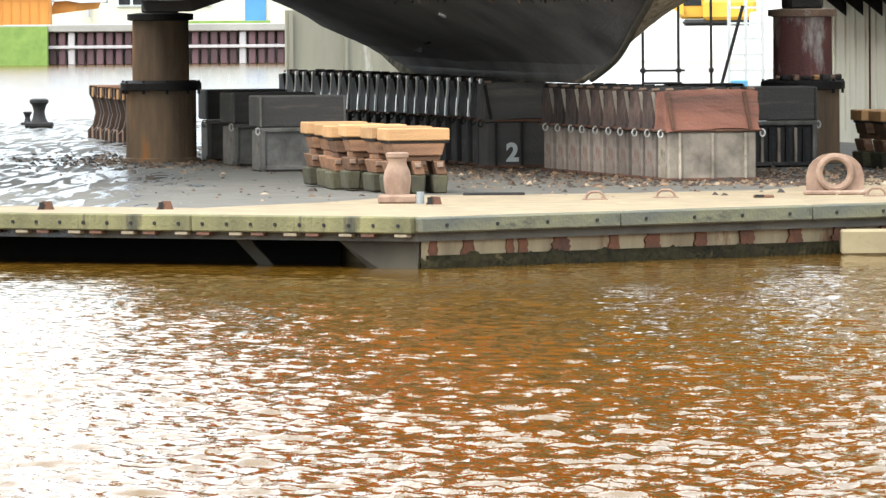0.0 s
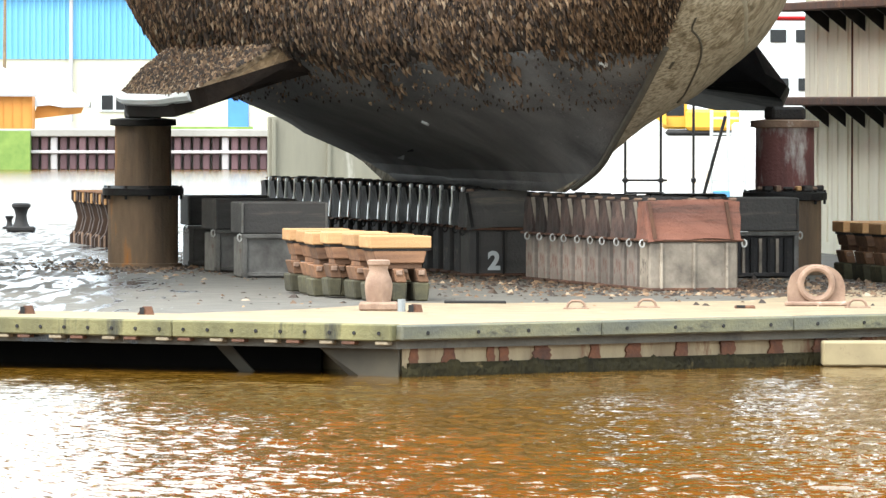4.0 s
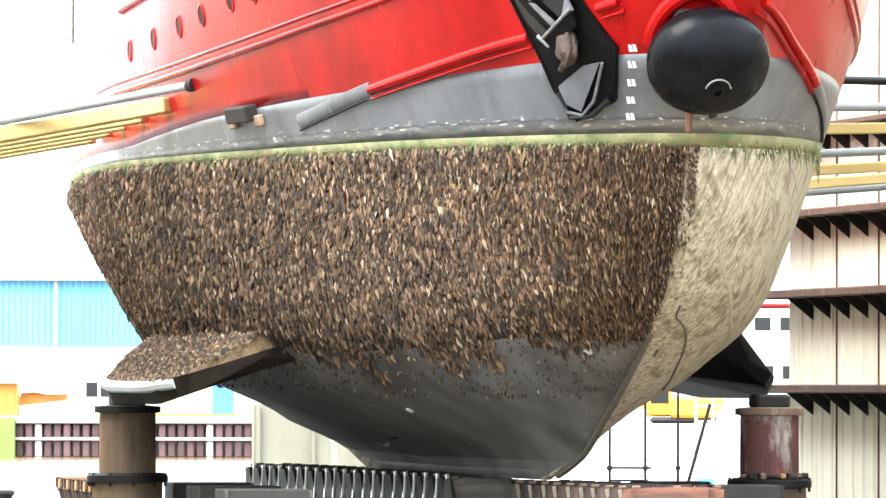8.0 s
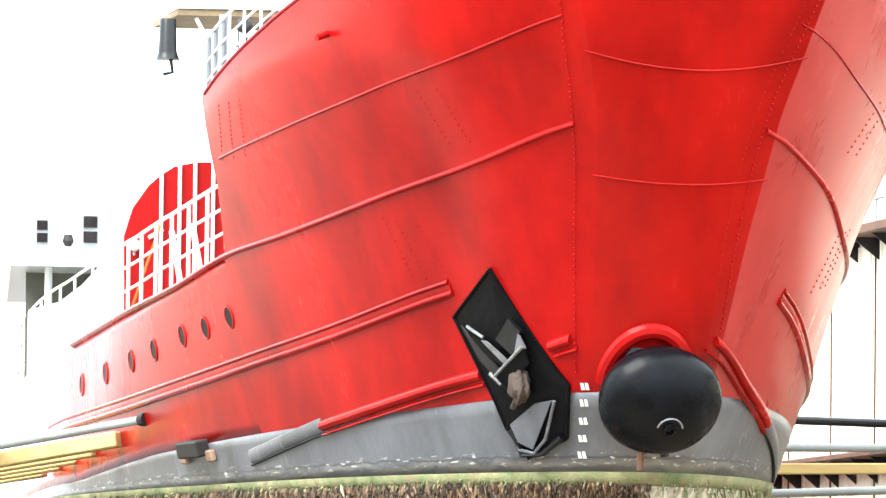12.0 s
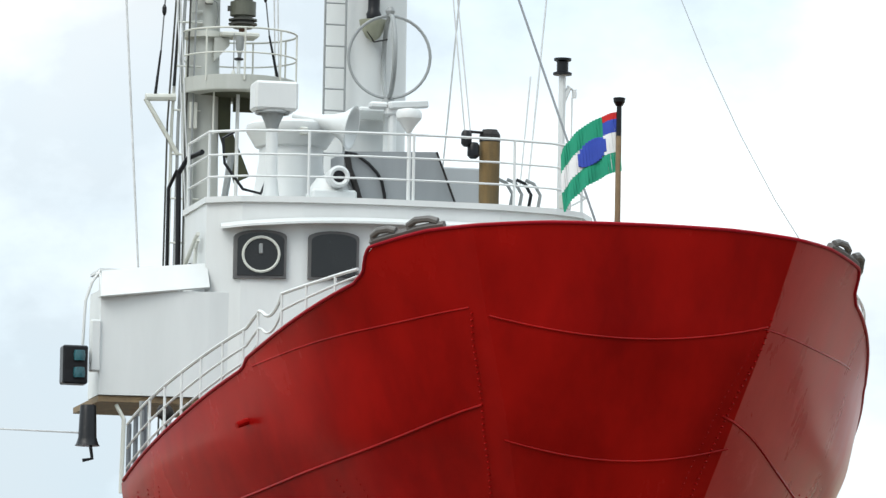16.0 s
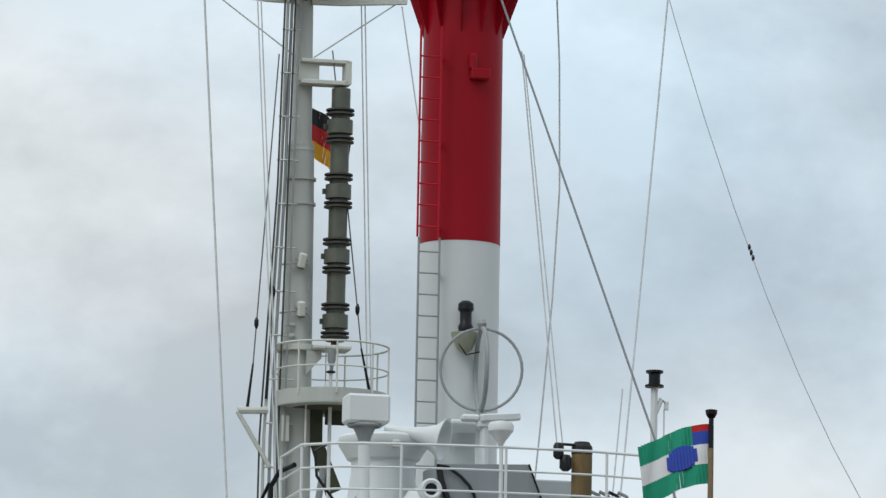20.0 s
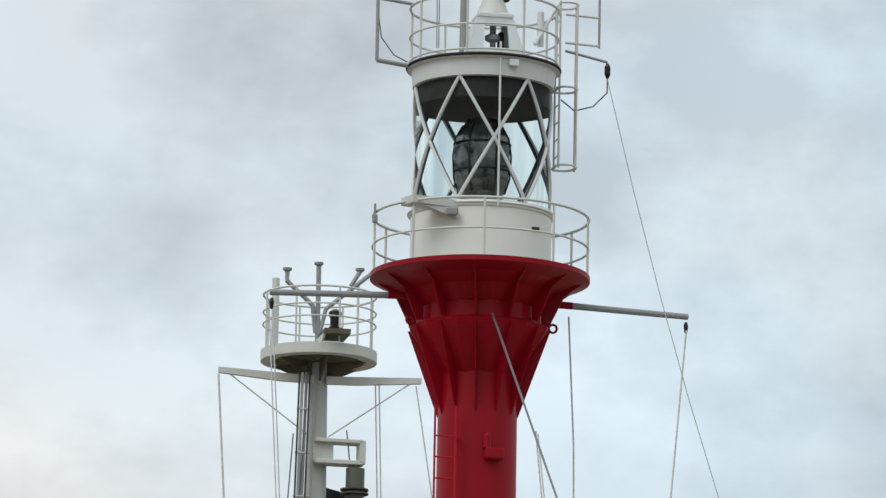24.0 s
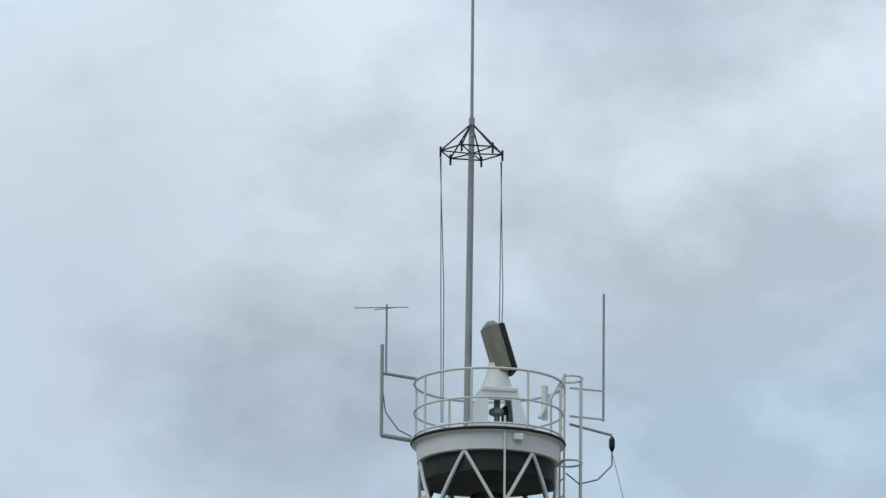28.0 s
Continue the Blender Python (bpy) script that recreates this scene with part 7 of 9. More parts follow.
part("gate_strut", rod(B(), (TU - 0.6, TV - 0.62, 28.1), (TU - 0.3, TV - 1.05, 28.85), 0.03), WHITE, cage)
part("gate_post", rod(B(), (TU - 0.5, TV - 0.72, 28.1), (TU - 0.5, TV - 0.72, 28.6), 0.05), WHITE, cage)

yard = kid("signal_yard", "grey signal yard across the collar")
for side in BOTH:
    part("arm", rod(B(), (TU - 0.05, TV + side * 1.3, 24.42), (TU - 0.05, TV + side * 3.06, 24.42 - 0.06), 0.05, 0.045, 10), STEEL, yard)
    part("root", rod(B(), (TU - 0.05, TV + side * 0.9, 24.43), (TU - 0.05, TV + side * 1.35, 24.42), 0.054, seg=10), RED_DARK, yard)
    part("shackle", lathe(B(), [(0.02, -0.1), (0.035, 0), (0.02, 0.06)], 8, (TU - 0.05, TV + side * 3.03, 24.22)), IRON, yard)


def ladder(name, label, u, v, z0, z1, w, step, mat_):
    t = kid(name, label)
    for s in (-1, 1):
        part("stile", rod(B(), (u, v + s * w / 2, z0), (u, v + s * w / 2, z1), 0.018, seg=6), mat_, t)
    n = int((z1 - z0) / step)
    for k in range(n):
        z = z0 + step * (k + 0.5)
        part("rung", rod(B(), (u, v - w / 2, z), (u, v + w / 2, z), 0.013, seg=5), mat_, t)
    for k in range(0, n, 4):
        z = z0 + step * (k + 0.5)
        part("standoff", rod(B(), (u, v - w / 2, z), (u + 0.25, v - w / 2 - 0.05, z), 0.02, seg=5), mat_, t)


ladder("tower_ladder", "white ladder up the tower", TU - 0.62, TV + 0.57, 15.4, 19.72, 0.30, 0.305, STEEL)
ladder("tower_ladder", "red ladder up the tower", TU - 0.66, TV + 0.60, 19.72, 22.75, 0.30, 0.305, LADDERRED)
part("tower_lamp_bracket", box(B(), TU - 0.55, TV - 0.12, 22.1, 0.3, 0.28, 0.16, bevel=0.02), RED_DARK, tower)
part("tower_lamp", lathe(B(), [(0.06, 22.18), (0.06, 22.36), (0.03, 22.4)], 10, (TU - 0.6, TV - 0.02, 0)), RED_DARK, tower)

OLIVEDULL = mat("dull_olive_white_paint", (0.30, 0.31, 0.24), (0.18, 0.19, 0.14), scale=3, rough=0.6)
lamp = kid("tower_lantern", "black signal lantern on a bracket on the tower")
part("bracket", lathe(B(), [(0.02, -0.30), (0.10, -0.24), (0.19, -0.06), (0.20, 0.0), (0.05, 0.01)], 18, (TU - 0.72, TV + 0.05, 18.37)), OLIVEDULL, lamp, "round dull lantern bracket", smooth=True)
part("arm", box(B(), TU - 0.6, TV + 0.05, 18.22, 0.3, 0.1, 0.12, bevel=0.02), GREYWHITE, lamp)
part("body", lathe(B(), [(0.10, 18.38), (0.11, 18.45), (0.085, 18.5), (0.085, 18.66), (0.115, 18.7), (0.11, 18.78), (0.06, 18.82)], 16, (TU - 0.75, TV + 0.05, 0)), RUBBER, lamp, smooth=True)
part("cable", tube(B(), [(TU - 0.8, TV + 0.15, 18.2), (TU - 0.8, TV + 0.05, 18.05), (TU - 0.78, TV - 0.15, 18.1)], 0.012, 5), IRON, lamp)

loop = kid("direction_finder", "crossed-loop direction finder aerial")
LU, LV, LZ = 13.7, -0.05, 17.82
part("loop", tube(B(), [(LU + 0.6 * math.cos(radians(a)) * 0.2, LV + 0.56 * math.cos(radians(a)), LZ - 0.03 + 0.58 * math.sin(radians(a))) for a in range(0, 360, 10)], 0.022, 6, True), STEEL, loop)
part("loop", tube(B(), [(LU + 0.6 * math.cos(radians(a)), LV - 0.6 * math.cos(radians(a)) * 0.08, LZ - 0.03 + 0.58 * math.sin(radians(a))) for a in range(0, 360, 10)], 0.034, 6, True), STEEL, loop)
part("hub", lathe(B(), [(0.05, LZ + 0.56), (0.07, LZ + 0.62), (0.04, LZ + 0.68)], 10, (LU, LV, 0)), STEEL, loop)
part("foot", lathe(B(), [(0.12, LZ - 0.75), (0.1, LZ - 0.66), (0.05, LZ - 0.6)], 12, (LU, LV, 0)), STEEL, loop)
part("shelf", box(B(), LU + 0.15, LV + 0.1, LZ - 0.82, 0.9, 0.75, 0.07, bevel=0.02), WHITE, loop)
part("stand", rod(B(), (LU, LV, ROOF_Z), (LU, LV, LZ - 0.8), 0.07), WHITE, loop)

# ---- the after mast ----
MU, MV = 27.4, 0.0
mast = kid("after_mast", "grey-white after mast with platforms")
OLIVE_DK = mat("dark_clamp_paint", (0.05, 0.052, 0.042), (0.03, 0.03, 0.026), scale=4, rough=0.6)
MASTGREY = mat("greyed_mast_paint", (0.43, 0.445, 0.42), (0.33, 0.345, 0.315), scale=2, rough=0.55, streak=1.2, stain=(0.25, 0.25, 0.20), stain_scale=2.4, stain_at=0.64, bump=0.1, grain=16)
part("lower_tube", lathe(B(), [(0.30, 8.4), (0.27, 16), (0.225, 22.2), (0.21, 23.2)], 24, (MU, MV, 0)), MASTGREY, mast, smooth=True)
part("upper_tube", lathe(B(), [(0.22, 23.1), (0.21, 23.16), (0.17, 23.3), (0.145, 25.9)], 20, (MU, MV, 0)), MASTGREY, mast, smooth=True)
for z in (22.25, 22.65):
    part("collar", lathe(B(), [(0.2, z - 0.03), (0.255, z - 0.02), (0.255, z + 0.02), (0.2, z + 0.03)], 20, (MU, MV, 0)), MASTGREY, mast)
for z, tip in ((20.53, -2), (21.30, 10)):
    m = pose(MU - 0.36, MV + 0.01, z) @ Matrix.Rotation(radians(tip), 4, "X") @ Matrix.Rotation(radians(-14), 4, "Y")
    lamp_box = part("floodlight", box(B(), 0, 0, 0, 0.18, 0.115, 0.23, m=m, bevel=0.018), GREYWHITE, mast, "small pale floodlight box")
    part("glass", box(B(), 0.0, 0, -0.122, 0.14, 0.09, 0.02, m=m), OLIVE_DK, lamp_box)
    part("yoke", tube(B(), [(MU - 0.36, MV - 0.075, z), (MU - 0.26, MV - 0.10, z + 0.03), (MU - 0.24, MV + 0.10, z + 0.03), (MU - 0.36, MV + 0.075, z)], 0.013, 5), STEEL, lamp_box)
    part("arm", rod(B(), (MU - 0.3, MV + 0.06, z - 0.02), (MU - 0.28, MV + 0.34, z - 0.07), 0.018, seg=6), MASTGREY, mast, "short lamp arm")
    part("cable", tube(B(), [(MU - 0.3, MV - 0.06, z - 0.05), (MU - 0.3, MV - 0.13, z - 0.1), (MU - 0.28, MV - 0.15, z - 0.3), (MU - 0.26, MV - 0.11, z - 0.5)], 0.009, 5), STEEL, mast)
for z in (20.28, 20.12):
    part("pipe_clip", box(B(), MU - 0.27, MV + 0.17, z, 0.06, 0.16, 0.045, bevel=0.008), MASTGREY, mast)
top = kid("mast_platform", "round white platform at the masthead")
MASTOLIVE = mat("olive_stained_paint", (0.125, 0.12, 0.075), (0.055, 0.052, 0.032), scale=3, rough=0.8, spread=0.4, stain=(0.24, 0.235, 0.17), stain_scale=2.5, stain_at=0.60)
part("floor", lathe(B(), [(0.87, 25.82), (0.93, 25.82), (0.93, 25.99), (0.88, 26.0), (0.2, 25.98), (0.2, 25.94), (0.87, 25.93)], 40, (MU, MV, 0)), GREYWHITE, top)
part("underside", lathe(B(), [(0.12, 25.80), (0.868, 25.825), (0.868, 25.86), (0.12, 25.88)], 36, (MU, MV, 0)), MASTOLIVE, top, "olive-stained underside")
for k in range(6):
    a = radians(60 * k)
    part("gusset", plate(B(), [(MU + 0.14 * math.cos(a), MV + 0.14 * math.sin(a), 25.8), (MU + 0.8 * math.cos(a), MV + 0.8 * math.sin(a), 25.8), (MU + 0.14 * math.cos(a), MV + 0.14 * math.sin(a), 25.5)], 0.03), MASTOLIVE, top)
part("lamp_bracket", slab(B(), [(MU - 1.1, MV + 0.12), (MU - 1.1, MV - 0.3), (MU - 0.4, MV - 0.32), (MU - 0.4, MV + 0.1)], 26.1, 26.18), MASTOLIVE, top)
part("bracket_web", plate(B(), [(MU - 1.05, MV + 0.1, 26.12), (MU - 0.4, MV + 0.1, 26.12), (MU - 0.4, MV + 0.1, 25.8)], 0.03), GREYWHITE, top)
part("anchor_light", lathe(B(), [(0.1, 26.18), (0.11, 26.24), (0.08, 26.27), (0.08, 26.4), (0.11, 26.44), (0.1, 26.5), (0.04, 26.54)], 14, (MU - 0.8, MV - 0.1, 0)), RUBBER, top, "small black anchor light", smooth=True)
ring_rail("mast_platform_railing", "white ring railing on the mast platform", 0.90, 26.0, (0.42, 0.62, 0.9), 8, GREYWHITE, (MU, MV), 0.018, 10)
for v, z, r in ((0.72, 27.15, 0.06), (-0.62, 27.15, 0.02)):
    part("side_frame", rod(B(), (MU, MV + v, 26.0), (MU, MV + v, z), r), GREYWHITE, top)
for pts in ([(MU, 0.54, 27.3), (MU, 0.54, 27.12), (MU, 0.12, 26.75), (MU, 0.06, 26.3)], [(MU, 0.03, 27.42), (MU, 0.03, 26.0)], [(MU, -0.95, 27.42), (MU, -0.1, 26.7), (MU, 0.0, 26.3)], [(MU, -0.64, 27.34), (MU, -0.50, 27.1)]):
    part("aerial_arm", tube(B(), [(a, MV + b, c) for a, b, c in pts], 0.04, 6), STEEL, top, "bent grey aerial arm")
for v, z in ((0.54, 27.3), (0.03, 27.42), (-0.64, 27.36)):
    part("aerial_cap", lathe(B(), [(0.04, -0.03), (0.075, 0.0), (0.075, 0.03)], 12, (MU, MV + v, z)), STEEL, top)
yd = kid("mast_yard", "slim white yard on the after mast")
for side in BOTH:
    part("arm", plate(B(), [(MU - 0.15, MV + side * 0.1, 25.45), (MU - 0.15, MV + side * 0.6, 25.46), (MU - 0.15, MV + side * 1.64, 25.54), (MU - 0.15, MV + side * 1.64, 25.63), (MU - 0.15, MV + side * 0.1, 25.57)], 0.09), GREYWHITE, yd)
    part("brace", rod(B(), (MU - 0.15, MV + side * 1.5, 25.56), (MU - 0.15, MV + side * 0.15, 24.6), 0.012, seg=5), GREYWHITE, yd)
arm = kid("insulator_bracket", "white steel bracket holding the insulators")
part("beam", box(B(), MU - 0.2, MV - 0.3, 24.52, 0.3, 0.78, 0.06, bevel=0.01), GREYWHITE, arm)
part("beam", box(B(), MU - 0.2, MV - 0.3, 24.18, 0.3, 0.78, 0.07, bevel=0.01), GREYWHITE, arm)
part("cheek", box(B(), MU - 0.2, MV - 0.68, 24.35, 0.3, 0.1, 0.38, bevel=0.01), GREYWHITE, arm)
part("cheek", box(B(), MU - 0.2, MV - 0.05, 24.35, 0.1, 0.35, 0.34, bevel=0.01), GREYWHITE, arm)
OLIVE = mat("olive_insulator_glaze", (0.10, 0.105, 0.08), (0.062, 0.066, 0.05), scale=4, rough=0.45)
ins = kid("insulator_stack", "long stack of olive aerial insulators")
IV = MV - 0.56
part("core", rod(B(), (MU - 0.25, IV, 20.05), (MU - 0.22, IV - 0.03, 24.1), 0.15, seg=20), OLIVE, ins, smooth=True)
for k in range(4):
    z = 20.36 + 1.04 * k
    part("sleeve", lathe(B(), [(0.16, -0.12), (0.205, -0.11), (0.205, 0.11), (0.16, 0.12)], 24, (MU - 0.25, IV - 0.005 * k, z)), OLIVE, ins)
    for d in (-0.21, 0.24):
        part("clamp", lathe(B(), [(0.15, -0.045), (0.23, -0.045), (0.23, -0.02), (0.17, -0.015), (0.17, 0.015), (0.23, 0.02), (0.23, 0.045), (0.15, 0.045)], 12, (MU - 0.25, IV - 0.005 * k, z + d)), OLIVE_DK, ins, "dark bolted clamp")
    part("lug", box(B(), MU - 0.25, IV + 0.22, z, 0.06, 0.05, 0.08), OLIVE_DK, ins)
part("foot", rod(B(), (MU - 0.25, IV, 19.85), (MU - 0.25, IV, 20.1), 0.06), RUST, ins)
lowp = kid("lower_platform", "lower mast platform with white railing")
LPU, LPV = MU - 0.2, MV - 0.52
MASTGREEN = mat("algae_green_steel", (0.060, 0.066, 0.034), (0.028, 0.031, 0.017), scale=3, rough=0.8)
part("fascia", lathe(B(), [(0.80, 18.97), (0.90, 18.97), (0.905, 18.99), (0.905, 19.21), (0.88, 19.215), (0.87, 19.13), (0.2, 19.12), (0.2, 19.08)], 40, (LPU, LPV, 0)), MASTGREY, lowp, "round grey platform floor with a tall edge")
part("underside", lathe(B(), [(0.25, 18.96), (0.80, 18.975), (0.80, 19.02), (0.25, 19.03)], 30, (LPU, LPV, 0)), MASTGREEN, lowp, "dark green underside")
# dark green panels stand in for the shaded recess below the floor
for v0, v1, z0, z1 in ((0.13, -0.04, 18.63, 18.97), (-0.06, -0.42, 18.42, 18.97), (-0.46, -0.78, 18.74, 18.97)):
    part("shade_panel", box(B(), MU - 0.10, (v0 + v1) / 2, (z0 + z1) / 2, 0.04, abs(v1 - v0), z1 - z0), MASTGREEN, lowp, "dark green panel under the platform")
part("web", plate(B(), [(MU - 0.12, -0.22, 18.44), (MU - 0.12, -0.44, 18.44), (MU - 0.12, -0.74, 17.72), (MU - 0.12, -0.50, 17.60)], 0.05), MASTGREEN, lowp, "dark slanting web plate")
part("web", plate(B(), [(MU - 0.3, MV + 0.42, 18.97), (MU - 0.3, MV + 0.2, 18.97), (MU - 0.3, MV + 0.2, 16.5), (MU - 0.3, MV + 0.34, 17.0)], 0.05), MASTGREY, lowp)
part("panel", box(B(), MU - 0.34, MV + 0.22, 18.62, 0.06, 0.12, 0.42, bevel=0.01), GREYWHITE, lowp, "pale box on the mast")
part("stanchion", rod(B(), (MU - 0.62, MV - 0.05, 18.3), (MU - 0.62, MV - 0.05, 18.98), 0.016, seg=6), GREYWHITE, lowp)
# shoulder plate round the mast, its gusset and the insulator's foot plate
part("shoulder", lathe(B(), [(0.2, 19.88), (0.34, 19.89), (0.345, 19.98), (0.2, 19.995)], 28, (MU, MV + 0.0, 0)), GREYWHITE, lowp, "round plate on the mast")
part("gusset", plate(B(), [(MU - 0.22, MV - 0.10, 19.88), (MU - 0.22, MV - 0.34, 19.88), (MU - 0.22, MV - 0.34, 19.76), (MU - 0.22, MV - 0.10, 19.50)], 0.20), MASTGREY, lowp, "deep gusset under the plate")
part("foot_plate", box(B(), MU - 0.26, MV - 0.49, 19.925, 0.46, 0.60, 0.075, bevel=0.02), GREYWHITE, lowp, "flat foot plate of the insulators")
part("socket", lathe(B(), [(0.065, 19.88), (0.065, 19.71), (0.03, 19.60), (0.028, 19.53)], 14, (MU - 0.5, MV - 0.47, 0)), STEEL, lowp, "tapered grey aerial socket", smooth=True)
part("disc", lathe(B(), [(0.03, 19.50), (0.075, 19.515), (0.075, 19.535), (0.03, 19.55)], 16, (MU - 0.5, MV - 0.46, 0)), IRON, lowp)
part("support", rod(B(), (MU - 0.5, MV - 0.45, 15.6), (MU - 0.5, MV - 0.46, 19.52), 0.03), WHITE, lowp, "slim white pole")
part("drop_rod", rod(B(), (MU - 0.7, MV - 0.34, 19.9), (MU - 0.7, MV - 0.34, 19.3), 0.010, seg=5), STEEL, lowp)
part("cone", lathe(B(), [(0.055, 19.2), (0.012, 19.34)], 10, (MU - 0.7, MV - 0.34, 0)), GREYWHITE, lowp)
part("outrigger", rod(B(), (MU - 0.3, MV + 0.5, 18.9), (MU - 0.3, MV + 0.98, 18.88), 0.06), GREYWHITE, lowp)
part("outrigger_stay", rod(B(), (MU - 0.3, MV + 0.98, 18.86), (MU - 0.3, MV + 0.45, 18.0), 0.04), GREYWHITE, lowp)
ring_rail("lower_platform_railing", "white railing on the lower mast platform", 0.91, 19.12, (0.44, 0.83), 9, GREYWHITE, (LPU, LPV), 0.017, 15)
run = kid("mast_pipes", "bundle of grey pipes and cables up the mast")
for i, (v0, v1) in enumerate(((0.30, 0.68), (0.24, 0.56), (0.36, 0.78), (0.2, 0.42), (0.12, 0.30))):
    part("pipe", tube(B(), [(MU - 0.25 - 0.03 * i, MV + v0, 25.6), (MU - 0.25 - 0.03 * i, MV + v0 + 0.06, 22.5), (MU - 0.25 - 0.03 * i, MV + v1 * 0.8, 18.5), (MU - 0.25 - 0.03 * i, MV + v1 * 0.85, 13.0)], 0.026 if i < 2 else 0.016, 6), (GREYWHITE, STEEL, OLIVE_DK, OLIVE_DK, STEEL)[i], run)
for k in range(16):
    part("clip", rod(B(), (MU - 0.3, MV + 0.1, 14.5 + 0.7 * k), (MU - 0.3, MV + 0.62 - 0.015 * k, 14.5 + 0.7 * k), 0.016, seg=5), GREYWHITE, run)


# ---- rigging ----
ROPE = mat("pale_halyard_rope", (0.60, 0.62, 0.62), (0.42, 0.43, 0.43), scale=8, rough=0.8)
GALV = mat("dull_grey_rope", (0.50, 0.52, 0.52), (0.36, 0.375, 0.375), scale=8, rough=0.7)
rig = kid("rigging", "wire stays and signal halyards")


def wire(p, q, r=0.011, sag=0.0, m=ROPE, name="wire"):
    p, q = Vector(p), Vector(q)
    return part(name, tube(B(), [p.lerp(q, i / 10) - Vector((0, 0, sag * 4 * (i / 10) * (1 - i / 10))) for i in range(11)] if sag else [p, q], r, 5), m, rig)


wire((TU - 1.0, TV + 0.02, 24.05), (0.3, 0.12, 13.75), 0.016, 0.0, WIRE, "forestay")
wire((TU, TV - 1.83, 27.8), (0.0, -2.46, 13.6), 0.007, 1.5, STEEL, "aerial_wire")
for k in range(3):
    part("insulator", lathe(B(), [(0.012, -0.04), (0.024, 0), (0.012, 0.04)], 8, Vector((TU, TV - 1.83, 27.9)).lerp(Vector((0.0, -2.46, 13.6)), 0.546 + 0.006 * k) - Vector((0, 0, 1.49))), RUBBER, rig)
wire((TU - 0.05, TV - 3.04, 24.2), (12.3, -1.75, 15.9), 0.013, 0.05, GALV)
wire((12.9, -1.9, 17.5), (12.4, -1.66, 15.9), 0.011, 0.0, GALV)
part("wire", tube(B(), [(14.8, v, z) for v, z in ((-1.25, 24.25), (-1.35, 22.4), (-1.38, 20.6), (-1.30, 19.0), (-1.15, 17.1), (-1.0, 15.4))], 0.013, 5), GALV, rig, smooth=True)
wire((11.0, 0.04, 21.85), (10.8, -0.5, 16.4), 0.011)
wire((10.95, 0.02, 21.8), (10.8, -0.58, 16.4), 0.010)
for d in (0.0, 0.05):
    wire((TU - 0.05, TV + 3.02 + d, 24.2), (14.6, 2.52 + d, 14.4), 0.010)
wire((MU - 0.15, MV + 1.64, 25.52), (MU - 0.3, 0.86, 13.6), 0.018)
for v0, v1 in ((-0.9, -1.1), (-0.96, -1.16), (-1.56, -2.6)):
    wire((MU - 0.15, MV + v0, 25.5), (MU - 0.3, MV + v1, 19.0), 0.012)
# shrouds with dark rigging screws at their feet
for (va, za), (vb, zb), (vc, zc) in (((0.44, 24.6), (0.75, 19.63), (0.83, 18.89)), ((0.26, 25.0), (0.48, 20.16), (0.53, 19.08)), ((-0.42, 24.7), (-0.98, 19.95), (-1.13, 19.26))):
    wire((MU - 0.3, MV + va, za), (MU - 0.3, MV + vb, zb), 0.012, 0.0, WIRE, "shroud")
    part("rigging_screw", rod(B(), (MU - 0.3, MV + vb, zb), (MU - 0.3, MV + vc, zc), 0.016, 0.026, 8), RUBBER, rig, "dark rigging screw")
    at = Vector((MU - 0.3, MV + vb, zb)).lerp(Vector((MU - 0.3, MV + va, za)), 0.13)
    part("thimble", lathe(B(), [(0.016, -0.09), (0.036, -0.03), (0.036, 0.04), (0.016, 0.09)], 8, at), RUBBER, rig)
wire((11.0, 4.6, 12.1), (12, 22, 12.4), 0.012)
part("stay_foot", box(B(), 0.45, 0.12, 13.55, 0.12, 0.14, 0.2, bevel=0.03), STEEL, rig)

# ---- flags ----
STAFF_Z = 15.42
staff = kid("jackstaff", "brown jackstaff at the stem")
part("pole", rod(B(), (0, 0, 12.4), (0, 0, 15.0), 0.04, 0.034, 10), WOOD, staff)
part("pole_head", rod(B(), (0, 0, 15.0), (0, 0, STAFF_Z), 0.034, 0.03, 10), RUBBER, staff, "dark upper part of the staff")
part("truck", lathe(B(), [(0.04, -0.05), (0.07, 0.0), (0.075, 0.05), (0.03, 0.06)], 14, (0, 0, STAFF_Z)), RUBBER, staff)

GREEN = mat("green_flag_cloth", (0.01, 0.30, 0.17), (0.008, 0.22, 0.13), scale=6, rough=0.85)
CLOTH = mat("white_flag_cloth", (0.72, 0.74, 0.74), (0.62, 0.64, 0.64), scale=6, rough=0.85)
BLUECLOTH = mat("blue_flag_emblem", (0.03, 0.07, 0.42), (0.02, 0.05, 0.3), scale=6, rough=0.85)
BLACKCLOTH = mat("black_flag_cloth", (0.012, 0.012, 0.012), scale=6, rough=0.85)
REDCLOTH = mat("red_flag_cloth", (0.5, 0.012, 0.012), scale=6, rough=0.85)
GOLDCLOTH = mat("gold_flag_cloth", (0.75, 0.36, 0.01), scale=6, rough=0.85)


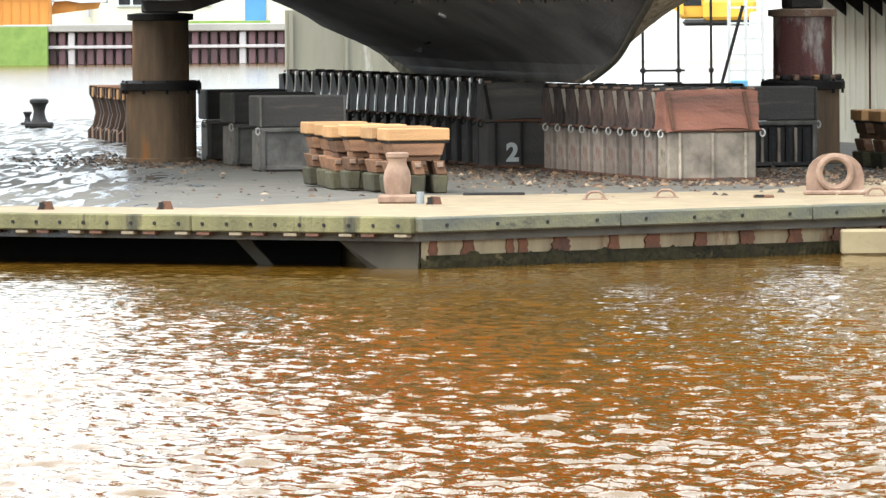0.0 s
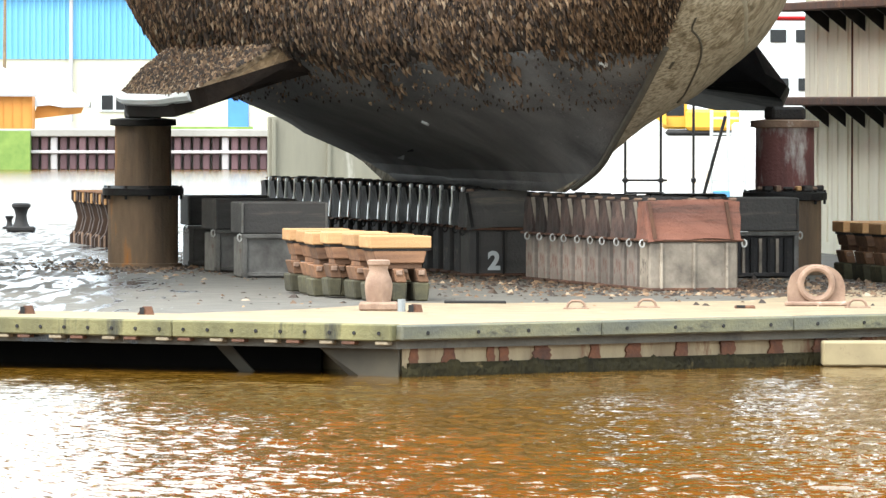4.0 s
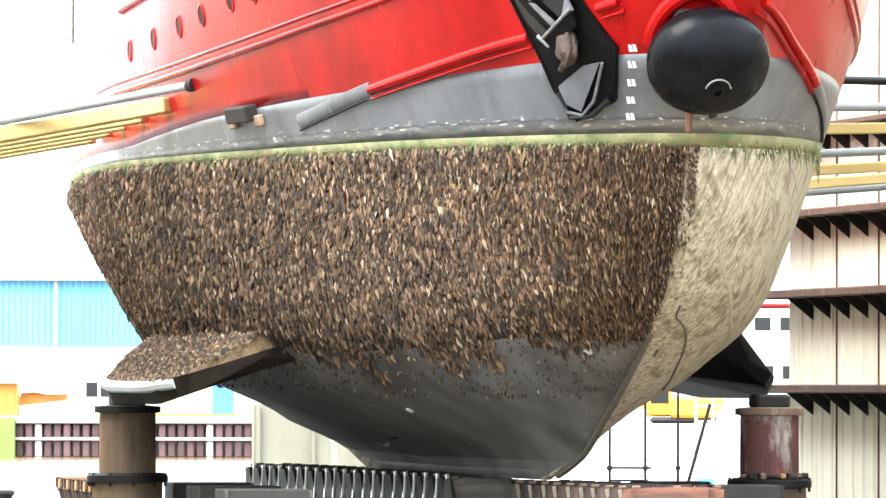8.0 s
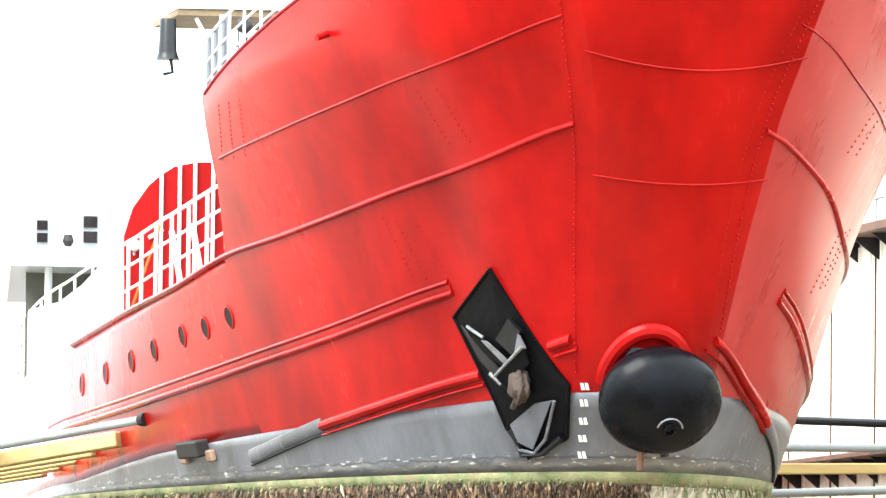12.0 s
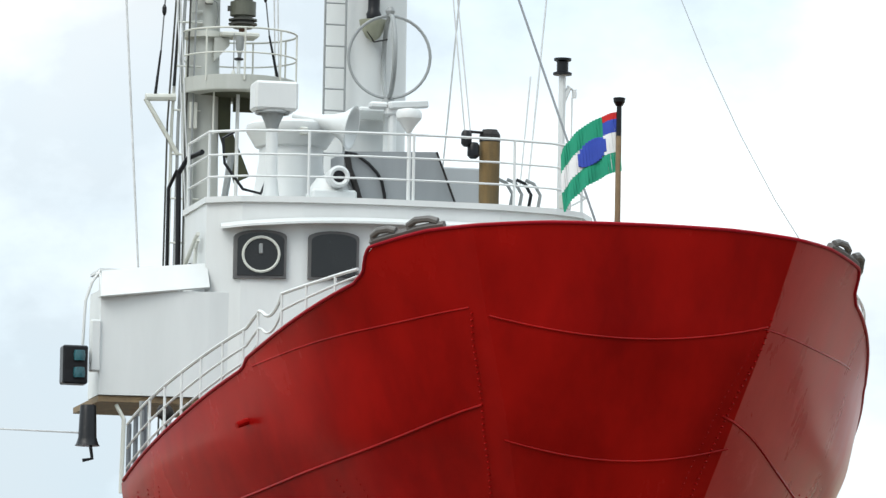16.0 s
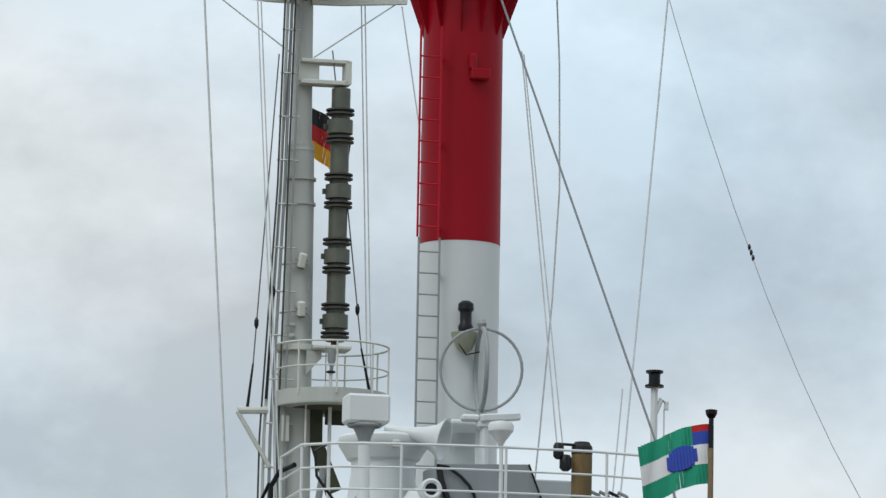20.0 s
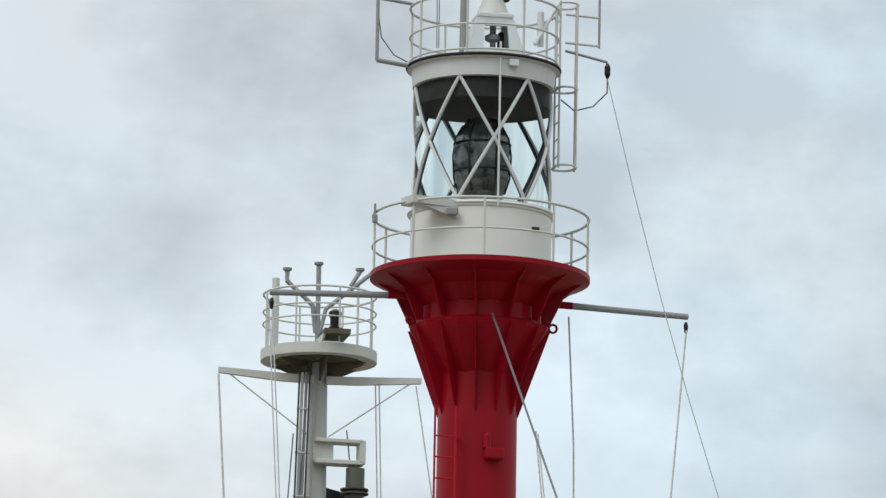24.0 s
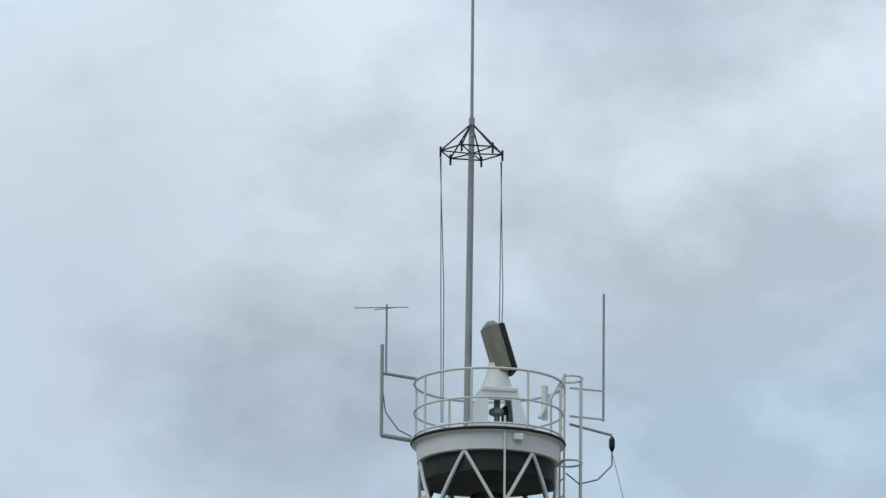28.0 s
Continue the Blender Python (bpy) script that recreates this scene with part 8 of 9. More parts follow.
def flag(name, label, bands, height, width, n, emblem=None, canton=0):
    """A flag in rigid strips, hinged one after another; each strip carries its bands."""
    t = kid(name, label)
    strips = []
    for i in range(n):
        bm = B()
        w = width / n
        lo = height / len(bands)
        for j, m_ in enumerate(bands):
            f0 = len(bm.faces)
            for k in range(3):
                a, b = -lo * (j + k / 3), -lo * (j + (k + 1) / 3)
                vs = [bm.verts.new((x, 0.012 * math.sin(6 * z + i), z)) for x, z in ((0, a), (w * 1.04, a), (w * 1.04, b), (0, b))]
                bm.faces.new(vs)
            bm.faces.ensure_lookup_table()
            for f in bm.faces[f0:]:
                f.material_index = j
        if i < canton:
            for f in bm.faces[:3]:
                f.material_index = len(bands) + (0 if f.calc_center_median().z > -lo / 3 else 1)
        bmesh.ops.remove_doubles(bm, verts=bm.verts, dist=0.0005)
        me = bpy.data.meshes.new("strip")
        bm.to_mesh(me)
        bm.free()
        for m_ in (*bands, REDCLOTH, BLUECLOTH):
            me.materials.append(m_)
        s = new("strip", me)
        s.parent = t
        s.modifiers.new("cloth", "SOLIDIFY").thickness = 0.006
        strips.append(s)
        if emblem and i in emblem:
            part("emblem", box(B(), w / 2, 0, -height / 2, w * 1.02, 0.034, 2 * emblem[i], bevel=0.004), BLUECLOTH, s, "part of the blue round emblem")
    return t, strips


jack, jack_strips = flag("jack_flag", "green and white flag with blue emblem and red-blue corner", (GREEN, CLOTH, GREEN), 0.73, 1.0, 24, {5: 0.08, 6: 0.115, 7: 0.135, 8: 0.145, 9: 0.15, 10: 0.15, 11: 0.145, 12: 0.135, 13: 0.115, 14: 0.08}, 6)
jack.matrix_basis = pose(0, 0, 15.30)
ensign, ensign_strips = flag("mast_ensign", "black, red and gold flag on the mast", (BLACKCLOTH, REDCLOTH, GOLDCLOTH), 0.78, 0.95, 18)
ensign.matrix_basis = pose(MU + 0.5, MV - 0.25, 23.9)

# ---- on the dock deck ----
def on_deck(u, v, yaw=0.0, z=DECK_Z):
    return SHIP @ pose(u, v, z, 0, 0, yaw)


STAVE = mat("bright_worn_edge_steel", (0.90, 0.92, 0.93), (0.66, 0.68, 0.69), scale=6, rough=0.32, rand=0.2, metal=0.85)
RINGGREY = mat("pale_ring_steel", (0.50, 0.49, 0.46), (0.30, 0.29, 0.27), scale=6, rough=0.6)
BLOCKSTEEL = mat("scoured_grey_block_steel", (0.44, 0.37, 0.29), (0.12, 0.095, 0.072), scale=1.7, rough=0.75, spread=0.36, stain=(0.05, 0.034, 0.024), stain_scale=2.2, stain_at=0.58, bump=0.4, grain=24, rand=0.25)
# darker than the front trestle: grime, with hull shade put into the colour
PLAINSTEEL = mat("grimy_block_steel", (0.27, 0.225, 0.19), (0.07, 0.057, 0.048), scale=1.6, rough=0.8, spread=0.4, stain=(0.15, 0.07, 0.05), stain_scale=2.4, stain_at=0.56, bump=0.4, grain=24, rand=0.45)
SIDEGREY = mat("dull_grey_block_steel", (0.19, 0.18, 0.165), (0.06, 0.054, 0.048), scale=2.5, rough=0.8, spread=0.4, stain=(0.10, 0.05, 0.03), stain_scale=3.0, stain_at=0.60, bump=0.4, grain=24, rand=0.3)
BLOCKDARK = mat("black_tarred_timber", (0.048, 0.043, 0.041), (0.014, 0.012, 0.012), scale=3, rough=0.75, spec=0.4, stain=(0.105, 0.088, 0.07), stain_scale=2.4, stain_at=0.58, bump=0.6, grain=24, rand=0.35)
SIDECAP = mat("dark_grey_cap_timber", (0.095, 0.088, 0.082), (0.032, 0.029, 0.027), scale=2.0, rough=0.85, stain=(0.16, 0.13, 0.10), stain_scale=2.0, stain_at=0.58, bump=0.6, grain=24, rand=0.35, streak=1.5, axis=1)
DARKCAP = mat("dark_brown_cap_timber", (0.105, 0.066, 0.054), (0.022, 0.017, 0.016), scale=3.0, rough=0.85, bump=0.6, grain=30, rand=0.7, spread=0.4, stain=(0.17, 0.145, 0.13), stain_scale=3.5, stain_at=0.64)
REDCAP = mat("reddish_cap_timber", (0.29, 0.118, 0.076), (0.11, 0.047, 0.035), scale=2.6, rough=0.8, bump=0.6, grain=30, streak=1.6, axis=1, spread=0.36, stain=(0.06, 0.036, 0.028), stain_scale=2.0, stain_at=0.58)


def keel_block(label, cap_mat, low_mat, w=1.26, lg=0.62, h=1.18, ring=None):
    """A keel block: steel trestle below, timber cap with sloping ends above."""
    t = thing("keel_block", Matrix(), label, "keel block", "keel blocks under the ship")
    hs = h * 0.52
    b = part("trestle", box(B(), 0, 0, hs / 2 + 0.02, lg * 0.86, w * 0.92, hs, bevel=0.02), low_mat, t)
    for y in (-0.34, 0.0, 0.34):
        part("stiffener", box(B(), -lg * 0.45, y * w, hs / 2 + 0.02, 0.07, 0.028, hs * 0.96), ring or BLOCKSTEEL, b)
    part("foot_plate", box(B(), 0, 0, 0.02, lg, w, 0.04, bevel=0.01), RUST, t)
    part("top_plate", box(B(), 0, 0, hs + 0.04, lg * 0.96, w * 1.04, 0.035, bevel=0.01), RUST, t)
    for s in (-1, 1):
        part("lug", tube(B(), [(-lg * 0.4, s * (w * 0.53 + 0.032 * math.cos(radians(a))), hs + 0.0 + 0.048 * math.sin(radians(a))) for a in range(0, 360, 45)], 0.012, 5, True), ring or RINGGREY, t, "lifting ring")
    bm = box(B(), 0, 0, (hs + 0.06 + h) / 2, lg * 0.98, w * 0.98, h - hs - 0.06)
    bmesh.ops.subdivide_edges(bm, edges=list(bm.edges), cuts=4, use_grid_fill=True)
    wear = random.Random(len(label))
    for v in bm.verts:
        end = abs(v.co.y) / (w * 0.49)
        v.co.y *= 1 - 0.05 * max(0.0, (v.co.z - hs) / (h - hs))
        v.co += Vector((wear.uniform(-0.012, 0.012), wear.uniform(-0.012, 0.012), wear.uniform(-0.016, 0.010) - 0.03 * end ** 4))
    c = part("cap", bm, cap_mat, t, "worn squared timber cap")
    for s in (-1, 1):
        part("strap", box(B(), -lg * 0.515, s * w * 0.40, (hs + h) / 2 + 0.02, 0.03, 0.045, (h - hs) * 0.86, m=Matrix.Translation((0, s * w * 0.40, hs)) @ Matrix.Rotation(radians(-10), 4, "X") @ Matrix.Translation((0, -s * w * 0.40, -hs))), ring or (RUST if cap_mat is REDCAP else BLOCKSTEEL), c, "slanting steel strap")
    for k in range(7):
        part("debris", box(B(), -lg * 0.3 + 0.12 * (k % 3), -w * 0.42 + w * 0.14 * k, h + 0.005, 0.08 + 0.04 * (k % 2), 0.10 + 0.03 * (k % 3), 0.035 + 0.012 * (k % 3), m=None, bevel=0.012), BLOCKDARK if k % 3 else PINKRUST, c, "bit of debris on the cap")
    return t


front = keel_block("keel block with a reddish timber cap on a scoured steel trestle", REDCAP, BLOCKSTEEL, 1.28, 0.66, 1.18)
front.matrix_world = on_deck(6.45, -0.72)
plain = keel_block("keel block with a dark timber cap on a grey steel trestle", DARKCAP, PLAINSTEEL, 1.2, 0.62, 1.17)
plain.matrix_world = on_deck(7.25, -0.69)
for k in range(1, 9):
    copy_thing(plain, on_deck(7.25 + 0.665 * k, -0.69 + 0.026 * k, 1.5 * math.sin(k * 2.3)))
two = keel_block("dark keel block with a painted white number", SIDECAP, SIDECAP, 1.1, 0.62, 1.2, IRON)
two.matrix_world = on_deck(15.0, -0.02)
cu = bpy.data.curves.new("number", "FONT")
cu.body, cu.size, cu.extrude, cu.align_x = "2", 0.35, 0.004, "CENTER"
num = new("number", cu)
num.parent = two
num.matrix_local = Matrix.Translation((-0.30, 0.14, 0.10)) @ Matrix(((0, 0, -1, 0), (-1, 0, 0, 0), (0, 1, 0, 0), (0, 0, 0, 1)))
cu.offset = 0.014
cu.materials.append(WHITE)
tagged(num, "painted white numeral two")
# hull shade is put into the near-black of trestle, stiffeners and rings
dark = keel_block("tarred black keel block with pale worn edges", BLOCKDARK, BLOCKDARK, 1.05, 0.5, 1.22, IRON)
dark.matrix_world = on_deck(16.0, -0.1)
# bright metal strips added in place of wet glints along the row
for s in (-1, 1):
    part("worn_edge", box(B(), -0.27, s * 0.535, 0.93, 0.07, 0.05, 0.56, m=Matrix.Rotation(radians(s * 4), 4, "X"), bevel=0.012), STAVE, dark, "pale worn edge board")
for k in range(1, 21):
    copy_thing(dark, on_deck(16.0 + 0.66 * k, -0.1 + 0.02 * k, 2.0 * math.sin(k * 1.7)) @ pose(0, 0, 0.006 * (k % 3)))


def side_block(label, w, h, cap, low):
    t = thing("side_block", Matrix(), label, "side block", "side blocks on the dock")
    part("frame", box(B(), 0, 0, h * 0.27, 0.8, w * 0.94, h * 0.54, bevel=0.02), low, t)
    for s in (-1, 1):
        part("post", box(B(), -0.43, s * w * 0.46, h * 0.27, 0.07, 0.07, h * 0.56, bevel=0.01), SIDEGREY, t, "worn steel corner post")
        part("lug", tube(B(), [(-0.44, s * (w * 0.52 + 0.03 * math.cos(radians(a))), h * 0.53 + 0.05 * math.sin(radians(a))) for a in range(0, 360, 45)], 0.013, 5, True), RINGGREY, t, "lifting ring")
        part("edge_strap", box(B(), -0.44, s * w * 0.485, h * 0.79, 0.05, 0.03, h * 0.40, bevel=0.008), SIDEGREY, t, "worn steel edge strap")
    part("sill", box(B(), -0.42, 0, 0.05, 0.08, w, 0.06, bevel=0.01), low, t)
    part("beam", box(B(), -0.42, 0, h * 0.55, 0.1, w, 0.06, bevel=0.01), SIDEGREY, t)
    c = part("cap", box(B(), 0, 0, h * 0.79, 0.86, w, h * 0.42, bevel=0.02), cap, t, "heavy dark timber cap")
    part("foot", box(B(), -0.38, w * 0.44, 0.0, 0.12, 0.12, 0.1), IRON, t)
    return t


a = side_block("grey-black side block with a heavy timber cap", 1.22, 1.05, SIDECAP, SIDEGREY)
a.matrix_world = on_deck(14.6, 3.2)
copy_thing(a, on_deck(18.2, 2.98, 3))
copy_thing(a, on_deck(22.0, 2.68, -2))
c = side_block("dark side block with a ribbed steel frame", 0.98, 1.12, SIDECAP, BLOCKDARK)
c.matrix_world = on_deck(13.4, -3.35)
for i in range(6):
    part("rib", box(B(), -0.43, -0.3 + 0.12 * i, 0.3, 0.05, 0.04, 0.5), BLOCKSTEEL if i % 2 else IRON, c)
copy_thing(c, on_deck(17.5, -3.3, 2))

SCREEN = mat("weathered_beige_paint", (0.25, 0.235, 0.175), (0.14, 0.13, 0.10), scale=1.5, rough=0.85, streak=1.0, stain=(0.34, 0.33, 0.28), stain_scale=2.2, stain_at=0.58)
bh = thing("pale_screen", on_deck(58.0, -4.55), "pale weathered steel screen standing across the dock deck", "screen")
part("plate", box(B(), 0, -1.6, 1.08, 0.12, 3.4, 2.16, bevel=0.02), SCREEN, bh)
for v in (0.0, -1.1, -2.2):
    part("stiffener", box(B(), -0.1, v, 1.06, 0.1, 0.06, 2.1), SCREEN, bh)
WEBRUST = mat("dark_rusty_web_steel", (0.075, 0.042, 0.026), (0.02, 0.012, 0.009), scale=4, rough=0.85, bump=0.4, grain=20)
r_ = thing("frame_block", on_deck(36.5, 1.85), "rusty waisted steel frame block with pale edges", "side block", "rusty frame blocks")
for x in (-0.30, 0.30):
    bm = B()
    half_ = [(0.47, 0.0), (0.47, 0.14), (0.38, 0.24), (0.33, 0.45), (0.38, 0.66), (0.44, 0.76), (0.44, 0.9)]
    plate(bm, [(x, y, z) for y, z in half_] + [(x, -y, z) for y, z in half_[::-1]], 0.10)
    part("web", bm, WEBRUST, r_)
    part("top_edge", box(B(), x - 0.06, 0, 0.90, 0.05, 0.9, 0.03, bevel=0.01), OLDWOOD, r_, "brown worn top edge")
    for y in (-0.40, 0.40):
        part("foot_edge", box(B(), x - 0.06, y, 0.10, 0.04, 0.035, 0.2, bevel=0.01), PINKRUST, r_, "pale worn foot edge")
        part("edge", box(B(), x - 0.06, y * 0.97, 0.80, 0.04, 0.04, 0.18, bevel=0.01), NEWWOOD, r_, "orange worn edge")
part("beam", box(B(), 0, 0, 0.86, 0.9, 0.2, 0.08, bevel=0.02), DARKRUST, r_)
part("beam", box(B(), 0, 0, 0.05, 0.9, 0.2, 0.08, bevel=0.02), DARKRUST, r_)
for k in range(1, 4):
    copy_thing(r_, on_deck(36.5 + 1.3 * k, 1.85 - 0.06 * k))


FOOTMOSS = mat("dark_mossy_timber", (0.08, 0.07, 0.036), (0.022, 0.02, 0.012), scale=5, rough=0.9, stain=(0.15, 0.15, 0.075), stain_scale=4, stain_at=0.62, bump=0.5, grain=26, rand=0.3)


def timber_stack(label, w):
    t = thing("timber_block", Matrix(), label, "timber block", "timber blocks")
    part("top_timber", box(B(), 0, 0, 0.725, 0.60, w, 0.15, bevel=0.012), NEWWOOD, t, "fresh yellow timber")
    part("shim", box(B(), 0.02, -0.02, 0.633, 0.56, w * 0.94, 0.035, bevel=0.006), BLOCKDARK, t, "thin dark shim")
    bm = box(B(), 0, 0, 0.54, 0.54, w * 0.86, 0.15, bevel=0.012)
    for v in bm.verts:
        v.co.y *= 1.0 if v.co.z > 0.54 else 0.9
    part("timber", bm, OLDWOOD, t)
    part("timber", box(B(), 0.0, 0.0, 0.43, 0.44, w * 0.74, 0.07, bevel=0.01), OLDWOOD, t)
    for y in (-0.36, 0.0, 0.36):
        bm = box(B(), -0.04, y * w, 0.315, 0.46, w * 0.17, 0.17, bevel=0.012)
        for v in bm.verts:
            v.co.y += 0.02 if v.co.z > 0.315 else -0.02
        part("wedge", bm, OLDWOOD, t)
        part("wedge_face", box(B(), -0.285, y * w + 0.012, 0.35, 0.03, w * 0.10, 0.06, bevel=0.008), PINKRUST, t, "pale worn wedge end")
        bm = box(B(), 0, y * w, 0.115, 0.54, w * 0.25, 0.23, bevel=0.02)
        for v in bm.verts:
            v.co.y = y * w + (v.co.y - y * w) * (1.0 if v.co.z > 0.1 else 0.8)
        part("foot", bm, FOOTMOSS, t, "mossy green foot")
    return t


w0 = timber_stack("stack of old timbers topped with a fresh yellow beam", 0.78)
w0.matrix_world = on_deck(1.95, 4.05, 2) @ pose(0, 0, 0)
for k in range(1, 6):
    copy_thing(w0, on_deck(1.95 + 0.78 * k, 4.06 + 0.05 * k + (0.10 if k in (2, 3) else 0.0), 3 * math.sin(k * 2)) @ pose(0, 0, 0.012 * (k % 3)))
copy_thing(w0, on_deck(9.4, -4.62, -2))
for k in range(1, 4):
    copy_thing(w0, on_deck(9.4 + 1.0 * k, -4.64, 2 * math.sin(k)))
copy_thing(w0, on_deck(9.2, -5.55, 1))


MAROON = mat("dark_maroon_post_iron", (0.26, 0.10, 0.088), (0.08, 0.032, 0.03), scale=1.4, rough=0.8, streak=0.3, spread=0.4, stain=(0.50, 0.46, 0.43), stain_scale=1.0, stain_at=0.48, bump=0.5, grain=24)


def post(label, u, v, paint=POSTRUST, low=POSTRUST):
    t = thing("bilge_post", on_deck(u, v), label, "support post", "bilge support posts")
    p = part("lower_tube", lathe(B(), [(0.58, 0.0), (0.58, 0.05), (0.52, 0.06), (0.52, 1.06)], 36), low, t, "wide rust-streaked lower tube", smooth=False)
    part("flange", lathe(B(), [(0.52, 1.05), (0.60, 1.06), (0.60, 1.16), (0.56, 1.18), (0.50, 1.2)], 36), IRON, t, "dark bolted flange")
    part("upper_tube", lathe(B(), [(0.42, 1.18), (0.415, 2.1)], 36), paint, t, "narrower upper tube")
    part("head_plate", lathe(B(), [(0.42, 2.08), (0.49, 2.09), (0.49, 2.18), (0.3, 2.2)], 36), IRON if paint is POSTRUST else PINKRUST, t, "round head plate")
    part("packing", box(B(), 0, 0, 2.28, 0.5, 0.5, 0.2, bevel=0.04), BLOCKDARK, t, "timber packing")
    for k in range(10):
        a = radians(36 * k)
        part("bolt", rod(B(), (0.565 * math.cos(a), 0.565 * math.sin(a), 1.0), (0.565 * math.cos(a), 0.565 * math.sin(a), 1.2), 0.022, seg=6), IRON, t)
    return t


post("rust-streaked tubular post under the bilge fin", 21.5, 3.99)
q = post("reddish tubular post under the bilge fin", 15.2, -4.2, MAROON)
for k in range(9):
    a = radians(120 + 17 * k)
    part("debris", box(B(), 0.5 * math.cos(a), 0.5 * math.sin(a), 1.225, 0.10 + 0.03 * (k % 3), 0.08 + 0.05 * (k % 2), 0.05 + 0.02 * (k % 3), bevel=0.015), NEWWOOD if k == 4 else BLOCKDARK if k % 2 else PINKRUST, q, "bit of debris on the flange")


def bollard(x, y, s, material, label, spool=False):
    t = thing("bollard", pose(x, y, DECK_Z), label, "bollard")
    part("base", box(B(), 0, 0, 0.06 * s, 0.62 * s, 0.46 * s, 0.12 * s, bevel=0.03 * s), material, t)
    if spool:
        part("barrel", lathe(B(), [(0.20 * s, 0.11 * s), (0.15 * s, 0.2 * s), (0.12 * s, 0.36 * s), (0.16 * s, 0.5 * s), (0.21 * s, 0.55 * s), (0.21 * s, 0.61 * s), (0.15 * s, 0.64 * s)], 22), material, t, smooth=True)
        return t
    part("barrel", lathe(B(), [(0.19 * s, 0.11 * s), (0.20 * s, 0.16 * s), (0.215 * s, 0.26 * s), (0.22 * s, 0.33 * s), (0.20 * s, 0.41 * s), (0.16 * s, 0.48 * s), (0.145 * s, 0.53 * s), (0.155 * s, 0.57 * s), (0.18 * s, 0.59 * s), (0.18 * s, 0.635 * s), (0.15 * s, 0.65 * s)], 26), material, t, smooth=True)
    return t


b0 = bollard(-0.72, 88.95, 0.74, PINKRUST, "pinkish rusted single bollard near the dock edge")
for ob in b0.children:
    ob.scale = (1.0, 1.0, 1.25)
bollard(-7.85, 142.8, 0.85, IRON, "dark spool bollard far down the dock deck", True)
bollard(-8.25, 146.0, 0.4, IRON, "small dark spool bollard far down the deck", True)

f = thing("ring_fairlead", pose(4.5, 91.3, DECK_Z), "pinkish rusted fairlead plate with a round eye", "fairlead")
bm = B()
loops = []
for y in (-0.04, 0.04):
    inner, outer = [], []
    for k in range(32):
        a = 2 * math.pi * (k + 0.5) / 32
        c_, s_ = math.cos(a), math.sin(a)
        reach = 1 / math.hypot(c_ / 0.33, s_ / 0.235) if s_ > 0 else min(0.345 / abs(c_), 0.27 / abs(s_))
        inner.append(bm.verts.new((0.15 * c_, y, 0.27 + 0.15 * s_)))
        outer.append(bm.verts.new((reach * c_, y, 0.27 + reach * s_)))
    loops.append((inner, outer))
for k in range(32):
    j = (k + 1) % 32
    (i0, o0), (i1, o1) = loops
    for q4 in ((i0[k], o0[k], o0[j], i0[j]), (i1[j], o1[j], o1[k], i1[k]), (o0[k], o1[k], o1[j], o0[j]), (i0[j], i1[j], i1[k], i0[k])):
        bm.faces.new(q4)
part("plate", bm, PINKRUST, f)
part("eye_ring", tube(B(), [(0.19 * math.cos(radians(a)), -0.06, 0.27 + 0.19 * math.sin(radians(a))) for a in range(0, 360, 15)], 0.042, 8, True), PINKRUST, f, smooth=True)
part("foot_bar", box(B(), 0, -0.05, 0.03, 0.76, 0.2, 0.06, bevel=0.02), PINKRUST, f)


def small(name, label, cat, x, y, makers):
    t = thing(name, pose(x, y, DECK_Z), label, cat)
    for nm, bm, m_ in makers:
        part(nm, bm, m_, t)
    return t


for x, y in ((-4.75, 87.5), (-3.37, 87.2)):
    small("mooring_cleat", "small rusty mooring block on the deck edge", "cleat", x, y, [("body", plate(B(), [(-0.1, 0, 0), (0.1, 0, 0), (0.07, 0, 0.1), (-0.03, 0, 0.1)], 0.16), RUST), ("slot", box(B(), -0.04, -0.09, 0.05, 0.05, 0.02, 0.08), IRON)])
small("deck_stub", "short grey pipe stub", "pipe", -0.45, 88.55, [("pipe", rod(B(), (0, 0, 0), (0.0, 0, 0.15), 0.045), STEEL)])
small("mooring_cleat", "small rusty mooring block on the deck edge", "cleat", -0.3, 88.4, [("body", plate(B(), [(-0.09, 0, 0), (0.1, 0, 0), (0.08, 0, 0.09), (-0.03, 0, 0.1)], 0.14), RUST), ("slot", box(B(), -0.04, -0.08, 0.05, 0.06, 0.02, 0.08), IRON)])
for x, y in ((1.6, 89.8), (2.45, 90.4), (4.95, 90.5)):
    small("deck_ring", "pale steel lifting loop on the deck", "lifting ring", x, y, [("loop", tube(B(), [(-0.12, 0, 0), (-0.09, 0, 0.07), (-0.05, 0, 0.1), (0.05, 0, 0.1), (0.09, 0, 0.07), (0.12, 0, 0)], 0.018, 6), PINKRUST), ("pad", box(B(), 0, 0, 0.01, 0.3, 0.2, 0.02), PINKRUST)])
small("steel_bar", "dark steel bar lying on the deck", "bar", 0.42, 92.2, [("bar", box(B(), 0, 0, 0.02, 0.75, 0.06, 0.04, bevel=0.01), IRON)])
small("mooring_cleat", "flat rusty pad on the deck edge", "cleat", 3.6, 90.2, [("body", box(B(), 0, 0, 0.02, 0.24, 0.2, 0.04, bevel=0.01), RUST), ("slot", box(B(), -0.05, -0.1, 0.03, 0.1, 0.02, 0.03), IRON)])


